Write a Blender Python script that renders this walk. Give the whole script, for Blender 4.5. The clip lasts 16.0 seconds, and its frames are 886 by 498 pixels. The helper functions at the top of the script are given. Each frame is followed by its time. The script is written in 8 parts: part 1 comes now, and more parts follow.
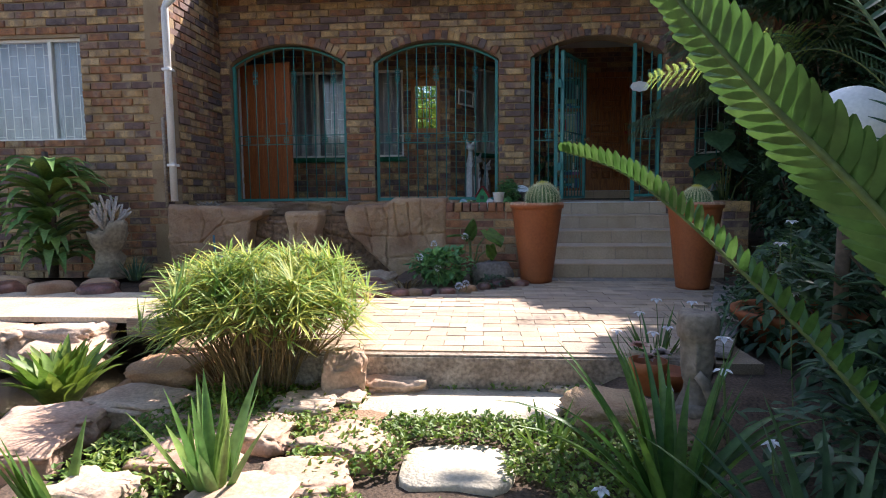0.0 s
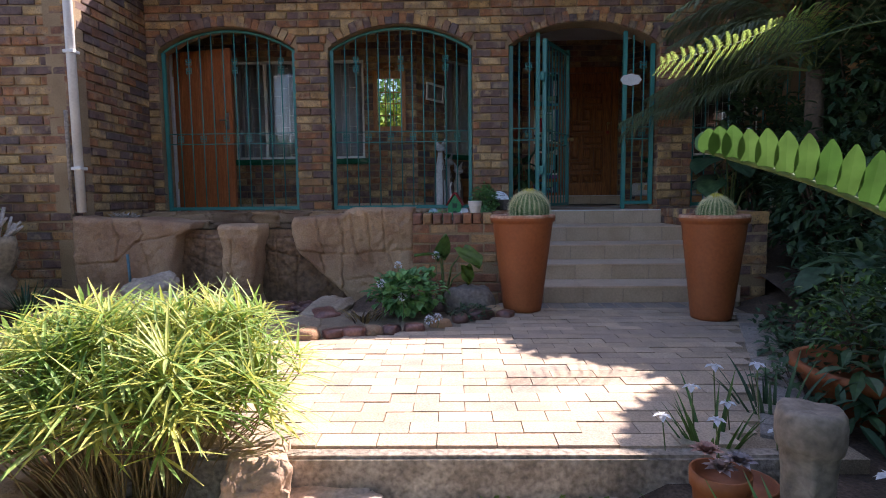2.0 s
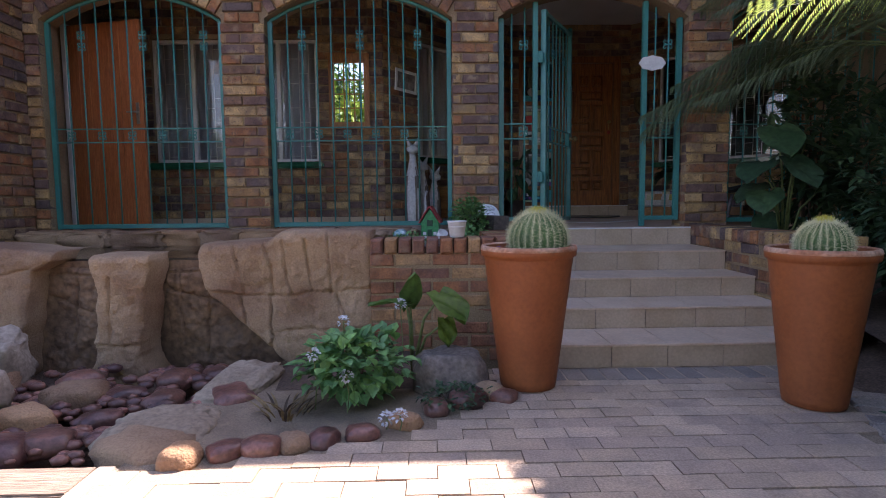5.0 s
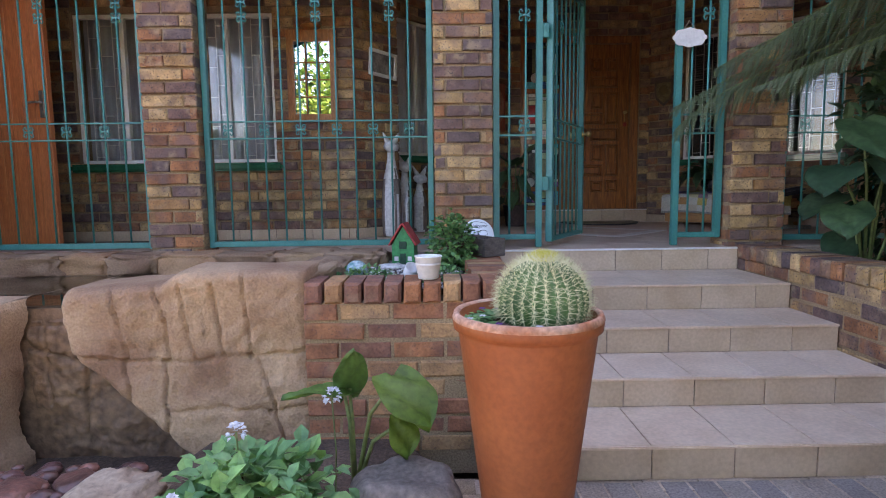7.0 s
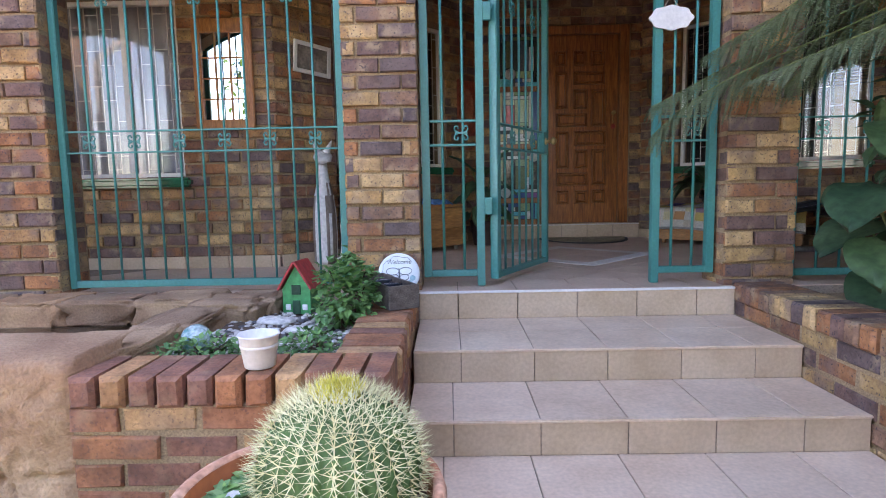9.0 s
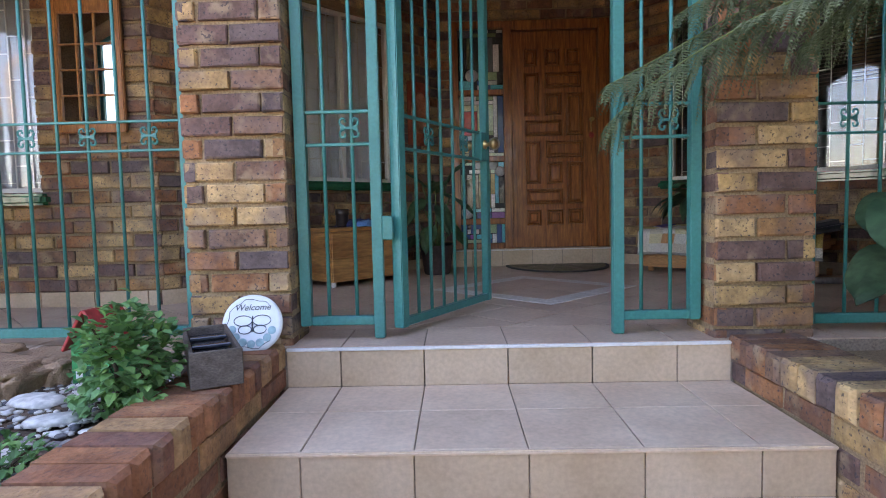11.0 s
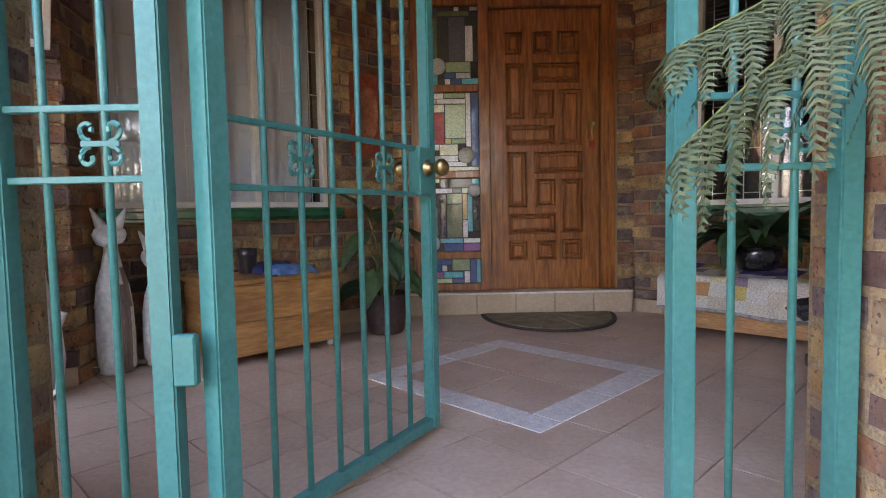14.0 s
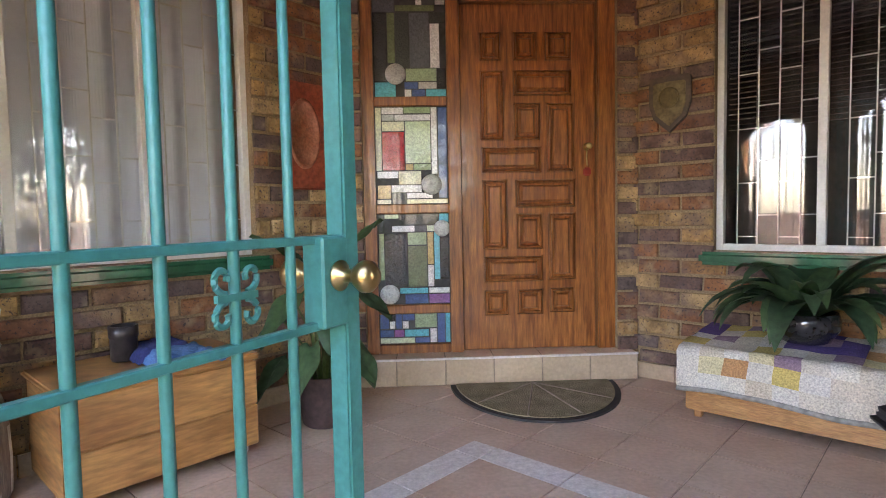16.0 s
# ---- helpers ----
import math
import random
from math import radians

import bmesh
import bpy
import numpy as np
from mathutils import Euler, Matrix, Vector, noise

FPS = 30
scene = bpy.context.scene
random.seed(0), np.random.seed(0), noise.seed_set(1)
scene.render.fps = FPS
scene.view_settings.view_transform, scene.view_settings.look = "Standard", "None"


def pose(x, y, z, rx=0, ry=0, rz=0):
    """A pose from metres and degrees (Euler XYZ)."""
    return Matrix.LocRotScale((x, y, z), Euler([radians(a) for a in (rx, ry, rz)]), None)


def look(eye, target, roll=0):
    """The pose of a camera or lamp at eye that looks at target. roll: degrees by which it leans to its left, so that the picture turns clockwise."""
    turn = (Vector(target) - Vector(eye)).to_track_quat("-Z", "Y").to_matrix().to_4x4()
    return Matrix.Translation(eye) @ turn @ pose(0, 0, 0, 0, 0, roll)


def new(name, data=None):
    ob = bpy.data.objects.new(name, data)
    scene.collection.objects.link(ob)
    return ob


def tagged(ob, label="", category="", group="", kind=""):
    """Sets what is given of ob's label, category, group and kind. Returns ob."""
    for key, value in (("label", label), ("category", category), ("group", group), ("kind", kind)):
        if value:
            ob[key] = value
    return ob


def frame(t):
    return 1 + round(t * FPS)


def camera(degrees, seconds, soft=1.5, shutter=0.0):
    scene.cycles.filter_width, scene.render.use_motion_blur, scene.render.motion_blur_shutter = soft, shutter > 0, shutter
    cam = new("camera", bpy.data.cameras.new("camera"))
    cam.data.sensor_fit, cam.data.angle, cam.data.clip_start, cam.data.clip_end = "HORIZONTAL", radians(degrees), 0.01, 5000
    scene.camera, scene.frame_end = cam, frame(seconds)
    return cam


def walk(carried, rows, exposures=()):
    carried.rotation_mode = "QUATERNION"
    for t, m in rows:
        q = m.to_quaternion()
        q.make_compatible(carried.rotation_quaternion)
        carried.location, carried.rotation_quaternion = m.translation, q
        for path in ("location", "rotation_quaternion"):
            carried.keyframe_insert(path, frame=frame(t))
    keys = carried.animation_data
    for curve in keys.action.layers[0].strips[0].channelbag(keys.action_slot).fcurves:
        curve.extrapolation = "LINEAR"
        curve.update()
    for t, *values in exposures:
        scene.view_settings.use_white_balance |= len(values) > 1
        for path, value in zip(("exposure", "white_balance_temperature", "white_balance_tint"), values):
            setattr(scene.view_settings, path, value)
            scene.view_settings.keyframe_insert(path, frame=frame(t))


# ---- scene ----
cam = camera(76.2, 16.0, soft=1.0)
PATH = [
    (0, (-1.127, -7.545, 0.104), (-1.277, -5.56, -0.086), -0.5),
    (0.5, (-1.144, -7.323, 0.124), (-1.262, -5.335, -0.064), -0.5),
    (1, (-1.13, -7.09, 0.129), (-1.222, -5.101, -0.061), -0.6),
    (1.5, (-1.143, -6.844, 0.155), (-1.208, -4.854, -0.033), -0.6),
    (2, (-1.18, -6.566, 0.178), (-1.219, -4.575, -0.009), -0.6),
    (2.5, (-1.197, -6.295, 0.198), (-1.206, -4.303, 0.011), -0.6),
    (3, (-1.223, -6.024, 0.189), (-1.193, -4.032, 0.013), -0.8),
    (3.5, (-1.182, -5.766, 0.197), (-1.148, -3.774, 0.028), -0.7),
    (4, (-1.152, -5.509, 0.244), (-1.118, -3.517, 0.069), -0.8),
    (4.2, (-1.155, -5.435, 0.246), (-1.115, -3.443, 0.073), -0.6),
    (6.5, (-1.035, -4.277, 0.383), (-1.005, -2.286, 0.188), -0.7),
    (7, (-0.944, -3.994, 0.432), (-0.922, -2.005, 0.224), -0.7),
    (7.5, (-0.831, -3.767, 0.487), (-0.819, -1.778, 0.279), -0.8),
    (8, (-0.696, -3.553, 0.53), (-0.694, -1.564, 0.319), -0.8),
    (8.5, (-0.536, -3.348, 0.559), (-0.542, -1.359, 0.348), -0.9),
    (8.7, (-0.471, -3.257, 0.569), (-0.485, -1.269, 0.357), -1.0),
    (11, (0.129, -2.207, 0.532), (0.089, -0.211, 0.4), -1.3),
    (11.5, (0.212, -1.984, 0.527), (0.177, 0.011, 0.401), -1.4),
    (12, (0.279, -1.764, 0.549), (0.249, 0.232, 0.423), -1.4),
    (12.5, (0.317, -1.574, 0.581), (0.289, 0.422, 0.457), -1.3),
    (13, (0.336, -1.349, 0.627), (0.31, 0.647, 0.505), -1.3),
    (13.5, (0.342, -1.13, 0.706), (0.337, 0.866, 0.577), -0.9),
    (14, (0.354, -0.928, 0.743), (0.35, 1.068, 0.617), -1.1),
    (14.5, (0.375, -0.741, 0.807), (0.371, 1.255, 0.679), -1.0),
    (15, (0.388, -0.508, 0.859), (0.39, 1.488, 0.732), -1.1),
    (15.5, (0.401, -0.296, 0.919), (0.436, 1.7, 0.797), -1.0),
    (16, (0.433, -0.08, 0.979), (0.526, 1.914, 0.864), -1.1),
]
EXPOSURES = [(0, 1.34, 6400, 16), (2, 1.4, 6450, 23), (4, 1.48, 6500, 32), (6.5, 2.6, 7000, 28), (8.5, 3.32, 7150, 29), (11, 3.42, 7250, 27), (12.5, 3.6, 7300, 28), (14.5, 4.33, 7900, 34), (16, 4.9, 7650, 29)]
walk(cam, [(t, look(eye, target, roll)) for t, eye, target, roll in PATH], EXPOSURES)

# ---- world, sun, exposure ----
SUN_DIR = Vector((0.9, 1.0, 1.36)).normalized()
SUN_EL, SUN_AZ = math.asin(SUN_DIR.z), math.atan2(SUN_DIR.x, SUN_DIR.y)
world = bpy.data.worlds.new("world")
scene.world = world
world.use_nodes = True
wn = world.node_tree
sky = wn.nodes.new("ShaderNodeTexSky")
sky.sky_type, sky.sun_disc, sky.sun_elevation, sky.sun_rotation = "NISHITA", False, SUN_EL, SUN_AZ
bg = wn.nodes["Background"]
bg.inputs["Strength"].default_value = 0.13
wn.links.new(sky.outputs["Color"], bg.inputs["Color"])
sun = new("sun", bpy.data.lights.new("sun", "SUN"))
sun.data.energy, sun.data.angle, sun.data.color = 5.0, radians(0.5), (1.0, 0.95, 0.86)
sun.matrix_world = look(SUN_DIR * 30, (0, 0, 0))

# ---- helpers of this scene ----
rnd = random.Random(7)


def mat(name, c1, c2, rough=0.7, scale=3.0, fine=40.0, bump=0.2, metal=0.0, palette=None, fine_mix=0.35, coat=0.0, trans=0.0, grain=None):
    """A procedural surface: two scales of colour noise, an optional palette picked per piece, and fine relief."""
    m = bpy.data.materials.new(name)
    m.use_nodes = True
    t, b = m.node_tree, m.node_tree.nodes["Principled BSDF"]
    geo = t.nodes.new("ShaderNodeNewGeometry")
    vec = geo.outputs["Position"]
    if grain:
        mp = t.nodes.new("ShaderNodeMapping")
        mp.inputs["Scale"].default_value = grain
        t.links.new(vec, mp.inputs["Vector"])
        vec = mp.outputs["Vector"]
    n1, n2 = t.nodes.new("ShaderNodeTexNoise"), t.nodes.new("ShaderNodeTexNoise")
    for n, s, d in ((n1, scale, 5.0), (n2, fine, 4.0)):
        n.inputs["Scale"].default_value, n.inputs["Detail"].default_value = s, d
        t.links.new(vec, n.inputs["Vector"])
    ramp = t.nodes.new("ShaderNodeValToRGB")
    ramp.color_ramp.elements[0].position, ramp.color_ramp.elements[1].position = 0.32, 0.68
    ramp.color_ramp.elements[0].color, ramp.color_ramp.elements[1].color = (*c1, 1), (*c2, 1)
    t.links.new(n1.outputs["Fac"], ramp.inputs["Fac"])
    col = ramp.outputs["Color"]
    if palette:
        info = t.nodes.new("ShaderNodeObjectInfo")
        add = t.nodes.new("ShaderNodeMath")
        add.operation = "ADD"
        t.links.new(info.outputs["Random"], add.inputs[0])
        t.links.new(geo.outputs["Random Per Island"], add.inputs[1])
        fr = t.nodes.new("ShaderNodeMath")
        fr.operation = "FRACT"
        t.links.new(add.outputs[0], fr.inputs[0])
        pr = t.nodes.new("ShaderNodeValToRGB")
        pr.color_ramp.interpolation = "CONSTANT"
        while len(pr.color_ramp.elements) < len(palette):
            pr.color_ramp.elements.new(0.5)
        for i, c in enumerate(palette):
            pr.color_ramp.elements[i].position, pr.color_ramp.elements[i].color = i / len(palette), (*c, 1)
        t.links.new(fr.outputs[0], pr.inputs["Fac"])
        mx = t.nodes.new("ShaderNodeMix")
        mx.data_type, mx.blend_type = "RGBA", "MULTIPLY"
        mx.inputs["Factor"].default_value = 1.0
        t.links.new(pr.outputs["Color"], mx.inputs["A"])
        t.links.new(col, mx.inputs["B"])
        col = mx.outputs["Result"]
    f2 = t.nodes.new("ShaderNodeMapRange")
    f2.inputs["From Min"].default_value, f2.inputs["From Max"].default_value = 0.3, 0.7
    f2.inputs["To Min"].default_value, f2.inputs["To Max"].default_value = 1.0 - fine_mix, 1.0 + fine_mix * 0.6
    t.links.new(n2.outputs["Fac"], f2.inputs["Value"])
    mul = t.nodes.new("ShaderNodeMix")
    mul.data_type, mul.blend_type = "RGBA", "MULTIPLY"
    mul.inputs["Factor"].default_value = 1.0
    t.links.new(col, mul.inputs["A"])
    t.links.new(f2.outputs["Result"], mul.inputs["B"])
    t.links.new(mul.outputs["Result"], b.inputs["Base Color"])
    b.inputs["Roughness"].default_value, b.inputs["Metallic"].default_value = rough, metal
    b.inputs["Coat Weight"].default_value = coat
    if bump:
        bp = t.nodes.new("ShaderNodeBump")
        bp.inputs["Strength"].default_value, bp.inputs["Distance"].default_value = bump, 0.01
        t.links.new(n2.outputs["Fac"], bp.inputs["Height"])
        t.links.new(bp.outputs["Normal"], b.inputs["Normal"])
    if trans:
        tr, ms = t.nodes.new("ShaderNodeBsdfTranslucent"), t.nodes.new("ShaderNodeMixShader")
        t.links.new(mul.outputs["Result"], tr.inputs["Color"])
        ms.inputs["Fac"].default_value = trans
        t.links.new(b.outputs["BSDF"], ms.inputs[1])
        t.links.new(tr.outputs["BSDF"], ms.inputs[2])
        t.links.new(ms.outputs["Shader"], t.nodes["Material Output"].inputs["Surface"])
    return m


def glass(name, color=(1, 1, 1), rough=0.02, alpha_mix=0.0):
    m = bpy.data.materials.new(name)
    m.use_nodes = True
    b = m.node_tree.nodes["Principled BSDF"]
    b.inputs["Base Color"].default_value = (*color, 1)
    b.inputs["Roughness"].default_value, b.inputs["Transmission Weight"].default_value, b.inputs["IOR"].default_value = rough, 1.0, 1.45
    return m


def mesh_ob(name, bm, material, smooth=False):
    me = bpy.data.meshes.new(name)
    bm.normal_update()
    bm.to_mesh(me)
    bm.free()
    if smooth:
        for p in me.polygons:
            p.use_smooth = True
    for one in (material if isinstance(material, (list, tuple)) else [material]):
        me.materials.append(one)
    return new(name, me)


def part(name, bm, material, parent=None, label="", smooth=False):
    ob = mesh_ob(name, bm, material, smooth)
    if parent:
        ob.parent = parent
    return tagged(ob, label) if label else ob


def thing(name, label, category, group="", m=None, kind=""):
    ob = new(name)
    ob.empty_display_size = 0.1
    if m is not None:
        ob.matrix_world = m
    return tagged(ob, label, category, group, kind)


def structure(name, bm, material, label="", smooth=False):
    return tagged(mesh_ob(name, bm, material, smooth), label or name.replace("_", " "), "structure", "", "structure")


def hexa(bm, pts):
    """A block from eight corners: four below, four above, each ring counterclockwise."""
    v = [bm.verts.new(p) for p in pts]
    for q in ((3, 2, 1, 0), (4, 5, 6, 7), (0, 1, 5, 4), (1, 2, 6, 5), (2, 3, 7, 6), (3, 0, 4, 7)):
        bm.faces.new([v[i] for i in q])
    return v


def box(bm, x0, x1, y0, y1, z0, z1, m=None):
    pts = [(x0, y0, z0), (x1, y0, z0), (x1, y1, z0), (x0, y1, z0), (x0, y0, z1), (x1, y0, z1), (x1, y1, z1), (x0, y1, z1)]
    return hexa(bm, [m @ Vector(p) if m else p for p in pts])


def bevbox(x0, x1, y0, y1, z0, z1, r=0.005, seg=2, m=None):
    bm = bmesh.new()
    box(bm, x0, x1, y0, y1, z0, z1)
    bmesh.ops.bevel(bm, geom=bm.edges[:], offset=r, segments=seg, affect="EDGES")
    if m:
        bm.transform(m)
    return bm


def lathe(bm, profile, n=32, m=None, caps=True):
    """A turned body from (radius, height) pairs."""
    rings = []
    for r, z in profile:
        ring = [bm.verts.new((r * math.cos(2 * math.pi * i / n), r * math.sin(2 * math.pi * i / n), z)) for i in range(n)]
        rings.append(ring)
    for a, b in zip(rings, rings[1:]):
        for i in range(n):
            bm.faces.new((a[i], a[(i + 1) % n], b[(i + 1) % n], b[i]))
    if caps:
        bm.faces.new(rings[0][::-1])
        bm.faces.new(rings[-1])
    if m:
        bm.transform(m)
    return bm


def tube(bm, pts, r, n=8, taper=None):
    """A round bar along a line of points."""
    rings = []
    for i, p in enumerate(pts):
        p = Vector(p)
        d = (Vector(pts[min(i + 1, len(pts) - 1)]) - Vector(pts[max(i - 1, 0)])).normalized()
        a = d.orthogonal().normalized() if abs(d.z) > 0.9 else Vector((0, 0, 1)).cross(d).normalized()
        b = d.cross(a)
        rr = r if taper is None else r * (1 - (1 - taper) * i / (len(pts) - 1))
        rings.append([bm.verts.new(p + rr * (math.cos(2 * math.pi * k / n) * a + math.sin(2 * math.pi * k / n) * b)) for k in range(n)])
    for a, b in zip(rings, rings[1:]):
        for k in range(n):
            bm.faces.new((a[k], a[(k + 1) % n], b[(k + 1) % n], b[k]))
    bm.faces.new(rings[0][::-1])
    bm.faces.new(rings[-1])
    return bm


def rock_bm(sx, sy, sz, seed, rough=0.18, sub=3, facet=2.0):
    """An uneven boulder that rests on z = 0."""
    bm = bmesh.new()
    bmesh.ops.create_icosphere(bm, subdivisions=sub, radius=1.0)
    off = Vector((seed * 3.17, seed * 1.71, seed * 0.93))
    for v in bm.verts:
        c = v.co.normalized()
        q = Vector([math.copysign(abs(a) ** 0.72, a) for a in c])
        k = 1 + rough * (noise.noise(c * facet + off) * 1.4 + 0.45 * noise.noise(c * 5.1 + off) + 0.2 * noise.noise(c * 13 + off))
        v.co = Vector((q.x * sx, q.y * sy, q.z * sz)) * k
        v.co.z = max(v.co.z, -0.35 * sz)
    for v in bm.verts:
        v.co.z += 0.35 * sz
    return bm


# ---- materials ----
BRICKS = [(0.47, 0.29, 0.12), (0.17, 0.112, 0.095), (0.33, 0.15, 0.07), (0.40, 0.22, 0.095), (0.17, 0.105, 0.09), (0.55, 0.38, 0.19), (0.36, 0.165, 0.075), (0.25, 0.12, 0.07), (0.15, 0.11, 0.105), (0.46, 0.31, 0.14), (0.38, 0.17, 0.075), (0.27, 0.16, 0.105), (0.20, 0.12, 0.10), (0.52, 0.35, 0.17)]
M_BRICK = mat("brick_face", (0.55, 0.50, 0.50), (1.18, 1.12, 1.05), 0.85, 11.0, 70.0, 0.5, palette=BRICKS, fine_mix=0.22)
M_REDBRICK = mat("red_brick_face", (0.6, 0.55, 0.52), (1.15, 1.08, 1.0), 0.85, 9.0, 70.0, 0.5, palette=[(0.40, 0.175, 0.085), (0.32, 0.14, 0.08), (0.47, 0.26, 0.125), (0.27, 0.125, 0.085), (0.52, 0.32, 0.16), (0.36, 0.155, 0.08)], fine_mix=0.25)


def flash_brick(m, share=1.0):
    """Kiln flashing in cloudy mauve-grey patches and small dark pits over a brick's own colour."""
    t, b = m.node_tree, m.node_tree.nodes["Principled BSDF"]
    col = b.inputs["Base Color"].links[0].from_socket
    pos = t.nodes.new("ShaderNodeNewGeometry").outputs["Position"]
    for kind, scale, lo, hi, tint, top in (("cloud", 6.5, 0.50, 0.64, (0.17, 0.115, 0.105), 0.62), ("pale", 9.0, 0.56, 0.70, (0.50, 0.37, 0.22), 0.45), ("pit", 85.0, 0.60, 0.66, (0.05, 0.04, 0.045), 0.8)):
        n = t.nodes.new("ShaderNodeTexNoise")
        n.inputs["Scale"].default_value, n.inputs["Detail"].default_value = scale, 3.0
        off = t.nodes.new("ShaderNodeVectorMath")
        off.inputs[1].default_value = (scale, 2.0 * scale, 3.0)
        t.links.new(pos, off.inputs[0])
        t.links.new(off.outputs[0], n.inputs["Vector"])
        f = t.nodes.new("ShaderNodeMapRange")
        f.inputs["From Min"].default_value, f.inputs["From Max"].default_value, f.inputs["To Max"].default_value = lo, hi, top * share
        t.links.new(n.outputs["Fac"], f.inputs["Value"])
        mx = t.nodes.new("ShaderNodeMix")
        mx.data_type = "RGBA"
        t.links.new(f.outputs["Result"], mx.inputs["Factor"])
        t.links.new(col, mx.inputs["A"])
        mx.inputs["B"].default_value = (*tint, 1)
        col = mx.outputs["Result"]
    t.links.new(col, b.inputs["Base Color"])


flash_brick(M_BRICK)
flash_brick(M_REDBRICK, 0.45)
M_MORTAR = mat("mortar", (0.27, 0.18, 0.10), (0.38, 0.27, 0.16), 0.95, 4.0, 120.0, 0.5)
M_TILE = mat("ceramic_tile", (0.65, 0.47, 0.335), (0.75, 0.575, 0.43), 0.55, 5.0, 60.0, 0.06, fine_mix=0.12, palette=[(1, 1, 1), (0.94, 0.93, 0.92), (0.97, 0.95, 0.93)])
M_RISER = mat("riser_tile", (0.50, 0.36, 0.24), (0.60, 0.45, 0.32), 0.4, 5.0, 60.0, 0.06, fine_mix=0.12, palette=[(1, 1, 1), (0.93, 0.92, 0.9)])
M_FLOORT = mat("porch_floor_tile", (0.57, 0.39, 0.28), (0.67, 0.49, 0.37), 0.45, 4.0, 50.0, 0.06, fine_mix=0.12, palette=[(1, 1, 1), (0.93, 0.92, 0.92), (0.97, 0.95, 0.94)])
M_TRIMT = mat("patterned_border_tile", (0.66, 0.59, 0.54), (0.80, 0.74, 0.69), 0.6, 30.0, 90.0, 0.25, fine_mix=0.14)
M_GROUT = mat("grout", (0.30, 0.225, 0.17), (0.38, 0.295, 0.23), 0.9, 8.0, 90.0, 0.2)
M_PAVER = mat("clay_paver", (0.8, 0.8, 0.82), (1.1, 1.06, 1.02), 0.85, 6.0, 110.0, 0.4, palette=[(0.52, 0.39, 0.28), (0.48, 0.36, 0.26), (0.56, 0.43, 0.32), (0.45, 0.34, 0.26)], fine_mix=0.25)
M_PAVER_GREY = mat("grey_paver", (0.27, 0.225, 0.19), (0.36, 0.305, 0.26), 0.85, 6.0, 110.0, 0.4, palette=[(1, 1, 1), (0.85, 0.86, 0.9), (1.1, 1.05, 1.0)])
M_SAND = mat("sandy_joint", (0.22, 0.16, 0.11), (0.32, 0.24, 0.16), 0.95, 10.0, 150.0, 0.3)
M_SOIL = mat("garden_soil", (0.07, 0.045, 0.03), (0.14, 0.09, 0.06), 0.95, 6.0, 70.0, 0.9, fine_mix=0.5)
M_ROCK = mat("sandstone", (0.27, 0.145, 0.082), (0.50, 0.33, 0.195), 0.88, 2.6, 85.0, 0.8, fine_mix=0.2, palette=[(1, 1, 1), (0.85, 0.85, 0.88), (1.08, 0.98, 0.9)])
M_PALEROCK = mat("pale_garden_rock", (0.42, 0.28, 0.20), (0.62, 0.47, 0.36), 0.85, 3.0, 55.0, 0.5, fine_mix=0.28, palette=[(1, 1, 1), (0.95, 0.85, 0.82), (1.05, 1.0, 0.95)])
M_WETROCK = mat("wet_pebble", (0.10, 0.05, 0.04), (0.26, 0.12, 0.09), 0.3, 7.0, 50.0, 0.3, palette=[(1, 1, 1), (1.4, 1.3, 1.3), (0.8, 0.8, 0.9), (1.6, 1.5, 1.4)])
M_SLAB = mat("stepping_stone", (0.50, 0.42, 0.32), (0.66, 0.57, 0.45), 0.9, 5.0, 60.0, 0.6, fine_mix=0.2)
M_PATH = mat("sandy_path", (0.42, 0.33, 0.24), (0.56, 0.45, 0.34), 0.95, 3.0, 60.0, 0.5, fine_mix=0.25)
M_CONC = mat("rough_concrete", (0.26, 0.20, 0.155), (0.44, 0.36, 0.29), 0.95, 8.0, 45.0, 1.0, fine_mix=0.5)
M_TERRA = mat("terracotta", (0.27, 0.072, 0.02), (0.345, 0.102, 0.03), 0.62, 3.5, 45.0, 0.15, fine_mix=0.16)
M_RIMWEAR = mat("worn_terracotta_rim", (0.38, 0.13, 0.055), (0.58, 0.36, 0.25), 0.75, 9.0, 60.0, 0.3)
M_GREEN = mat("teal_gate_paint", (0.026, 0.195, 0.178), (0.040, 0.23, 0.208), 0.36, 6.0, 70.0, 0.12, fine_mix=0.15)
M_DOOR = mat("varnished_hardwood", (0.17, 0.048, 0.012), (0.48, 0.17, 0.045), 0.35, 6.0, 30.0, 0.15, fine_mix=0.3, coat=0.3, grain=(9, 9, 0.7))
M_PINE = mat("pine", (0.42, 0.18, 0.06), (0.56, 0.28, 0.10), 0.45, 5.0, 30.0, 0.15, fine_mix=0.3, coat=0.2, grain=(1, 1, 8))
M_CHEST = mat("oiled_chest_wood", (0.30, 0.115, 0.034), (0.60, 0.30, 0.10), 0.45, 2.0, 12.0, 0.2, fine_mix=0.32, coat=0.2, grain=(1, 1, 6))
M_DECK = mat("weathered_sleeper", (0.26, 0.19, 0.14), (0.42, 0.33, 0.25), 0.9, 5.0, 22.0, 0.8, fine_mix=0.5, grain=(0.6, 12, 8))
M_WHITE = mat("cream_paint", (0.74, 0.71, 0.64), (0.84, 0.82, 0.76), 0.5, 5.0, 60.0, 0.08, fine_mix=0.08)
M_PIPE = mat("white_pipe_paint", (0.66, 0.64, 0.62), (0.78, 0.76, 0.74), 0.5, 5.0, 60.0, 0.08, fine_mix=0.1)
